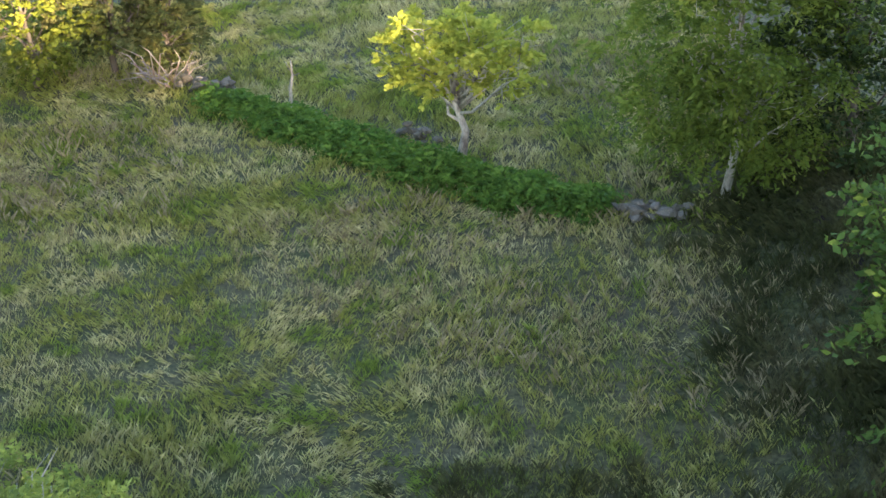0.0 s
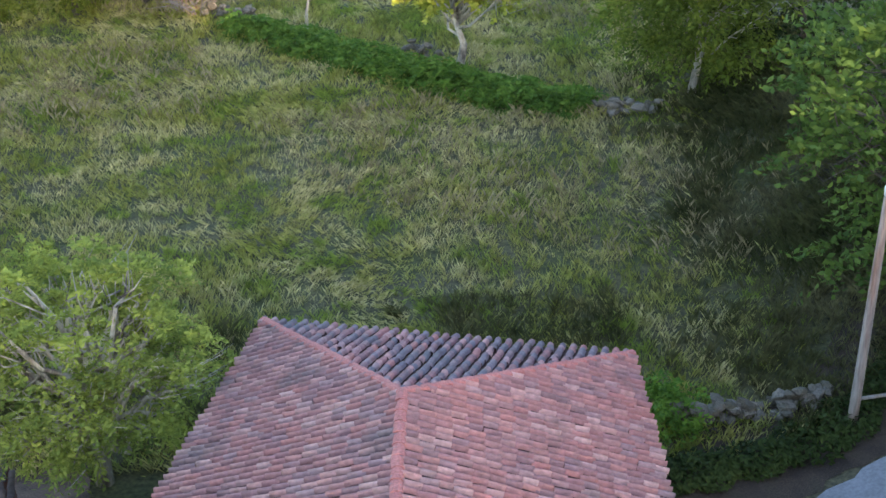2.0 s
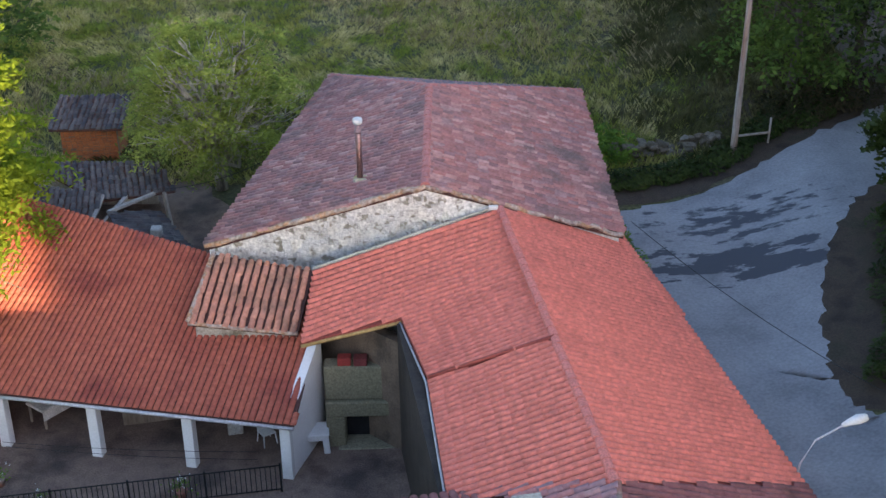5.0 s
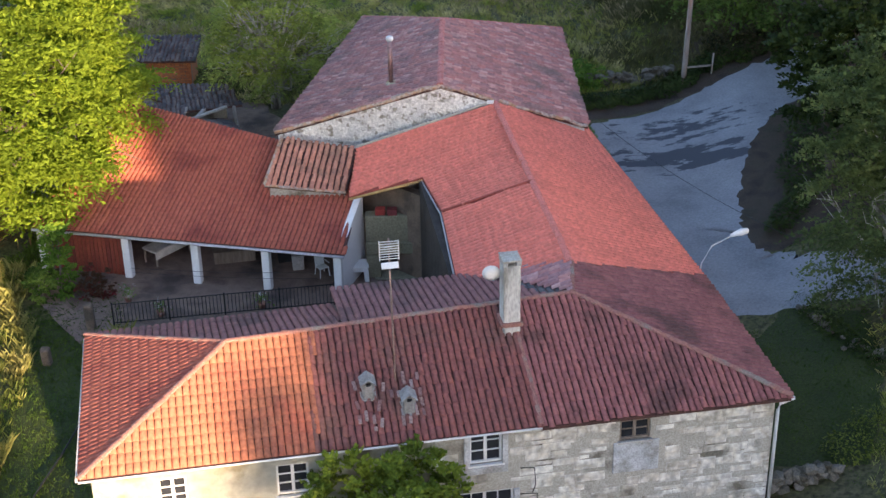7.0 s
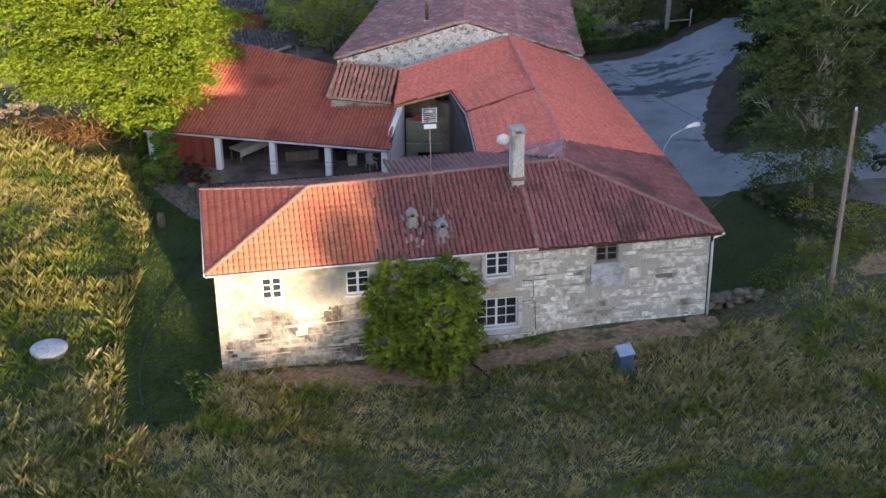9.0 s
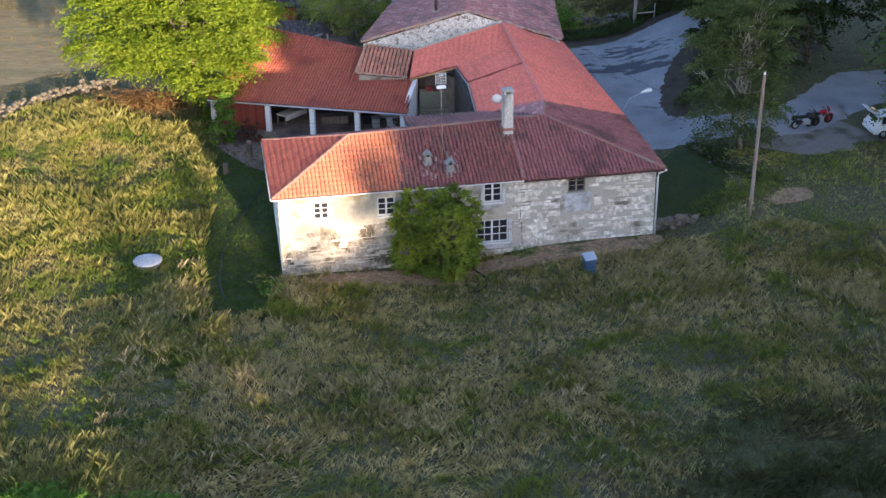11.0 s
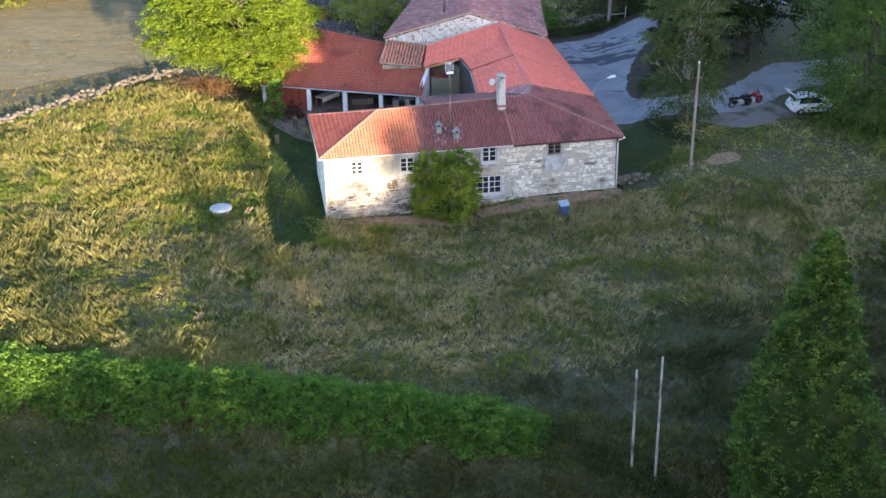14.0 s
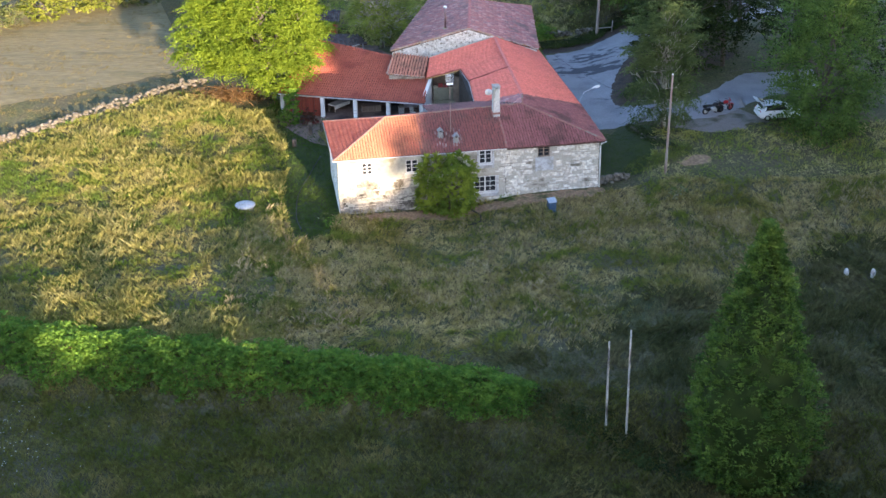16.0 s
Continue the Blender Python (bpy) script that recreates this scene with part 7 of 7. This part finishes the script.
SR = [Vector((-18.4, 30.6, 1.72)), Vector((-15.1, 30.55, 1.72)), Vector((-15.1, 33.2, 2.3)), Vector((-18.4, 33.2, 2.3))]
sroof = deck("roof", SR, 0.1, M_DECK, shed)
tiled(sroof, SR, SR[0], SR[1], T_GREY, seed=61, singles=60, rough=0.8)
ruin = thing("ruined_shed", -14, 23, 0, "collapsed grey tiled shed with bare bleached rafters", "shed")
A1 = [Vector((-14.6, 23.3, 1.55)), Vector((-11.7, 24.0, 1.6)), Vector((-12.8, 26.6, 1.75)), Vector((-18.5, 26.8, 1.75))]
A0 = [Vector((-18.6, 20.6, 1.15)), Vector((-14.7, 21.0, 1.15)), Vector((-14.5, 23.4, 1.8)), Vector((-18.6, 24.4, 1.95))]
A2 = [Vector((-9.9, 19.0, 0.75)), Vector((-12.4, 23.5, 0.95)), Vector((-14.0, 21.8, 1.7)), Vector((-12.4, 17.8, 1.5))]
for k, qd in enumerate((A1, A0, A2)):
    ar = deck("roof", qd, 0.08, M_DECK, ruin)
    tiled(ar, qd, qd[0], qd[1], T_GREY, seed=62 + k, singles=70, rough=0.5)
wall_run("back_wall", (-12.9, 26.4), (-18.4, 26.6), -0.5, 1.6, 0.3, M_JOINT, ruin)
wall_run("side_wall", (-10.3, 18.9), (-12.4, 22.9), -0.5, 0.7, 0.3, M_JOINT, ruin)
wall_run("side_wall", (-18.4, 27.0), (-18.4, 20.9), -0.5, 1.1, 0.3, M_JOINT, ruin)
wall_run("front_wall", (-14.9, 20.9), (-12.6, 18.0), -0.5, 1.3, 0.3, M_JOINT, ruin)
M_RAFTER = material("bleached_timber", [(0.26, 0.24, 0.22), (0.36, 0.34, 0.32)], 3.0, stretch=(1, 1, 0.3))
for pa, pb in (((-12.0, 24.1, -0.4), (-12.15, 23.9, 1.6)), ((-14.5, 23.4, 1.75), (-14.7, 21.0, 1.2)), ((-13.6, 23.55, 1.62), (-14.25, 21.3, 1.35)), ((-12.5, 23.8, 1.62), (-14.0, 21.9, 1.72)), ((-14.8, 21.05, 1.15), (-13.8, 21.4, 1.3))):
    d = Vector(pb) - Vector(pa)
    m = Matrix.Translation((Vector(pa) + Vector(pb)) / 2) @ d.to_track_quat("Z", "Y").to_matrix().to_4x4()
    box("rafter", (0.16, 0.12, d.length), m, M_RAFTER, ruin, bevel=0.01)
box("chimney_stub", (0.42, 0.42, 1.6), Matrix.Translation((-11.95, 20.8, 0.75)), M_CONC, ruin, "weathered chimney stub", bevel=0.05)
slab("red_sheet", [(-13.6, 19.2, 1.72), (-13.35, 20.4, 1.7), (-12.7, 20.2, 1.5), (-12.9, 19.0, 1.52)], 0.03, material("red_sheet_metal", [(0.20, 0.02, 0.02), (0.27, 0.035, 0.03)], 2.0), ruin, "loose dark red metal sheet")


# ---- vehicles ----
def wheel(parent, m, r, w, rim_mat):
    """Tyre and rim, axle along local x."""
    bm = bmesh.new()
    seg, ring = 20, 8
    vs = []
    for i in range(seg):
        a = 2 * math.pi * i / seg
        row = []
        for j in range(ring):
            b = 2 * math.pi * j / ring
            rr = r - w * 0.5 + math.cos(b) * w * 0.5
            row.append(bm.verts.new((math.sin(b) * w * 0.5, math.cos(a) * rr, math.sin(a) * rr)))
        vs.append(row)
    for i in range(seg):
        for j in range(ring):
            bm.faces.new((vs[i][j], vs[(i + 1) % seg][j], vs[(i + 1) % seg][(j + 1) % ring], vs[i][(j + 1) % ring]))
    bmesh.ops.transform(bm, matrix=m, verts=bm.verts)
    t = part("wheel", bm, M_IRON, parent, "black rubber tyre", smooth=True)
    tube("rim", [m @ Vector((-w * 0.32, 0, 0)), m @ Vector((w * 0.32, 0, 0))], r - w * 0.85, rim_mat, t, sides=16)


def hatchback(x, y, turn):
    z = gz(x, y) + 0.03
    th = thing("car", x, y, z, "white hatchback parked with its tailgate open", "car")
    m = Matrix.Translation((x, y, z)) @ Matrix.Rotation(turn, 4, "Z")
    # lengthwise sections of the body: (along, half width, low, waist, roof half width, roof)
    secs = [(-1.95, 0.72, 0.45, 0.80, 0.70, 0.82), (-1.80, 0.82, 0.28, 0.92, 0.72, 0.98), (-1.45, 0.85, 0.25, 0.95, 0.66, 1.38), (-0.8, 0.86, 0.24, 0.95, 0.62, 1.5), (0.1, 0.86, 0.24, 0.94, 0.62, 1.49), (0.75, 0.85, 0.24, 0.93, 0.64, 1.2), (1.05, 0.84, 0.25, 0.92, 0.72, 0.96), (1.7, 0.80, 0.28, 0.80, 0.66, 0.84), (1.95, 0.66, 0.42, 0.66, 0.56, 0.68)]
    bm = bmesh.new()
    rows = []
    for s, hw, lo, wa, rw_, ro in secs:
        prof = [(-hw * 0.92, lo), (-hw, lo + 0.2), (-hw, wa - 0.06), (-hw * 0.97, wa), (-rw_, ro - 0.04), (-rw_ * 0.85, ro), (rw_ * 0.85, ro), (rw_, ro - 0.04), (hw * 0.97, wa), (hw, wa - 0.06), (hw, lo + 0.2), (hw * 0.92, lo)]
        rows.append([bm.verts.new((s, a, b)) for a, b in prof])
    for r0, r1 in zip(rows[:-1], rows[1:]):
        for i in range(12):
            bm.faces.new((r0[i], r0[(i + 1) % 12], r1[(i + 1) % 12], r1[i]))
    bm.faces.new(list(reversed(rows[0])))
    bm.faces.new(rows[-1])
    bmesh.ops.recalc_face_normals(bm, faces=bm.faces)
    bmesh.ops.transform(bm, matrix=m, verts=bm.verts)
    part("body", bm, material("white_car_paint", [(0.74, 0.75, 0.77), (0.8, 0.8, 0.82)], 0.5, rough=0.25, speckle=0.0, spec=0.5), th, smooth=True)
    for s in (-1, 1):
        v = [m @ Vector(p) for p in ((-1.4, s * 0.84, 0.99), (0.75, s * 0.835, 0.97), (0.1, s * 0.66, 1.42), (-1.25, s * 0.68, 1.4))]
        raw("side_window", v, [(0, 1, 2, 3)], M_GLASS, th, "dark side glass")
        for ax in (-1.2, 1.2):
            wheel(th, m @ Matrix.Translation((ax, s * 0.78, 0.3)) @ Matrix.Rotation(math.pi / 2, 4, "Z"), 0.31, 0.19, M_ZINC)
        box("tail_light", (0.06, 0.16, 0.26), m @ Matrix.Translation((-1.86, s * 0.68, 0.82)), material("red_lens", [(0.35, 0.01, 0.01), (0.4, 0.02, 0.02)], 2.0, rough=0.2), th)
    # black panel stands in for the dark inside of the boot
    box("boot_opening", (0.04, 1.15, 0.55), m @ Matrix.Translation((-1.7, 0, 1.05)) @ Matrix.Rotation(0.45, 4, "Y"), M_DARK, th)
    box("bumper", (0.18, 1.5, 0.22), m @ Matrix.Translation((-1.92, 0, 0.5)), M_WHITE, th, bevel=0.05)
    gate = box("tailgate", (0.95, 1.2, 0.07), m @ Matrix.Translation((-1.8, 0, 1.72)) @ Matrix.Rotation(0.35, 4, "Y"), M_WHITE, th, "raised white tailgate", bevel=0.03)
    box("rear_glass", (0.5, 0.95, 0.02), m @ Matrix.Translation((-1.65, 0, 1.72)) @ Matrix.Rotation(0.35, 4, "Y"), M_GLASS, gate)


def motorbike(x, y, turn, paint, label):
    z = gz(x, y) + 0.03
    th = thing("motorcycle", x, y, z, label, "motorcycle", "parked motorcycles")
    m = Matrix.Translation((x, y, z)) @ Matrix.Rotation(turn, 4, "Z") @ Matrix.Rotation(0.16, 4, "X")
    for ax in (-0.72, 0.75):
        wheel(th, m @ Matrix.Translation((ax, 0, 0.32)) @ Matrix.Rotation(math.pi / 2, 4, "Z"), 0.33, 0.15, paint if ax > 0 else M_ZINC)
    tube("frame", [m @ Vector(p) for p in ((-0.72, 0, 0.32), (-0.3, 0, 0.45), (0.1, 0, 0.4), (0.45, 0, 0.8))], 0.05, M_IRON, th)
    box("engine", (0.45, 0.32, 0.36), m @ Matrix.Translation((0.05, 0, 0.42)), M_ZINC, th, bevel=0.06)
    tube("tank", [m @ Vector(p) for p in ((-0.12, 0, 0.84), (0.08, 0, 0.92), (0.34, 0, 0.9), (0.46, 0, 0.84))], [0.08, 0.17, 0.17, 0.07], paint, th)
    tube("seat", [m @ Vector(p) for p in ((-0.85, 0, 0.9), (-0.5, 0, 0.84), (-0.1, 0, 0.82))], [0.07, 0.13, 0.12], M_IRON, th)
    for s in (-1, 1):
        tube("fork", [m @ Vector((0.75, s * 0.1, 0.32)), m @ Vector((0.46, s * 0.09, 1.0))], 0.03, M_METAL, th, sides=6)
        box("pannier", (0.4, 0.16, 0.3), m @ Matrix.Translation((-0.68, s * 0.28, 0.66)), M_IRON, th, bevel=0.03)
        tube("exhaust", [m @ Vector((0.1, s * 0.15, 0.25)), m @ Vector((-0.8, s * 0.2, 0.36))], 0.04, M_METAL, th, sides=6) if s > 0 else None
    tube("handlebar", [m @ Vector(p) for p in ((0.32, -0.38, 1.06), (0.46, -0.15, 1.04), (0.46, 0.15, 1.04), (0.32, 0.38, 1.06))], 0.022, M_IRON, th, sides=6)
    box("screen", (0.04, 0.34, 0.36), m @ Matrix.Translation((0.56, 0, 1.1)) @ Matrix.Rotation(-0.5, 4, "Y"), paint, th, bevel=0.03)
    tube("mudguard", [m @ Vector((0.75 + 0.37 * math.cos(a), 0, 0.32 + 0.37 * math.sin(a))) for a in (0.5, 1.0, 1.5, 2.0, 2.5)], 0.05, paint, th, sides=6)


hatchback(25.9, 3.7, 0.12)
motorbike(20.3, 4.8, 0.35, material("black_paint", [(0.015, 0.015, 0.018), (0.03, 0.03, 0.034)], 1.0, rough=0.3, speckle=0), "dark touring motorcycle on its stand by the lane")
motorbike(21.3, 5.3, 0.45, material("red_paint", [(0.30, 0.015, 0.02), (0.36, 0.02, 0.025)], 1.0, rough=0.3, speckle=0), "red motorcycle parked by the lane")
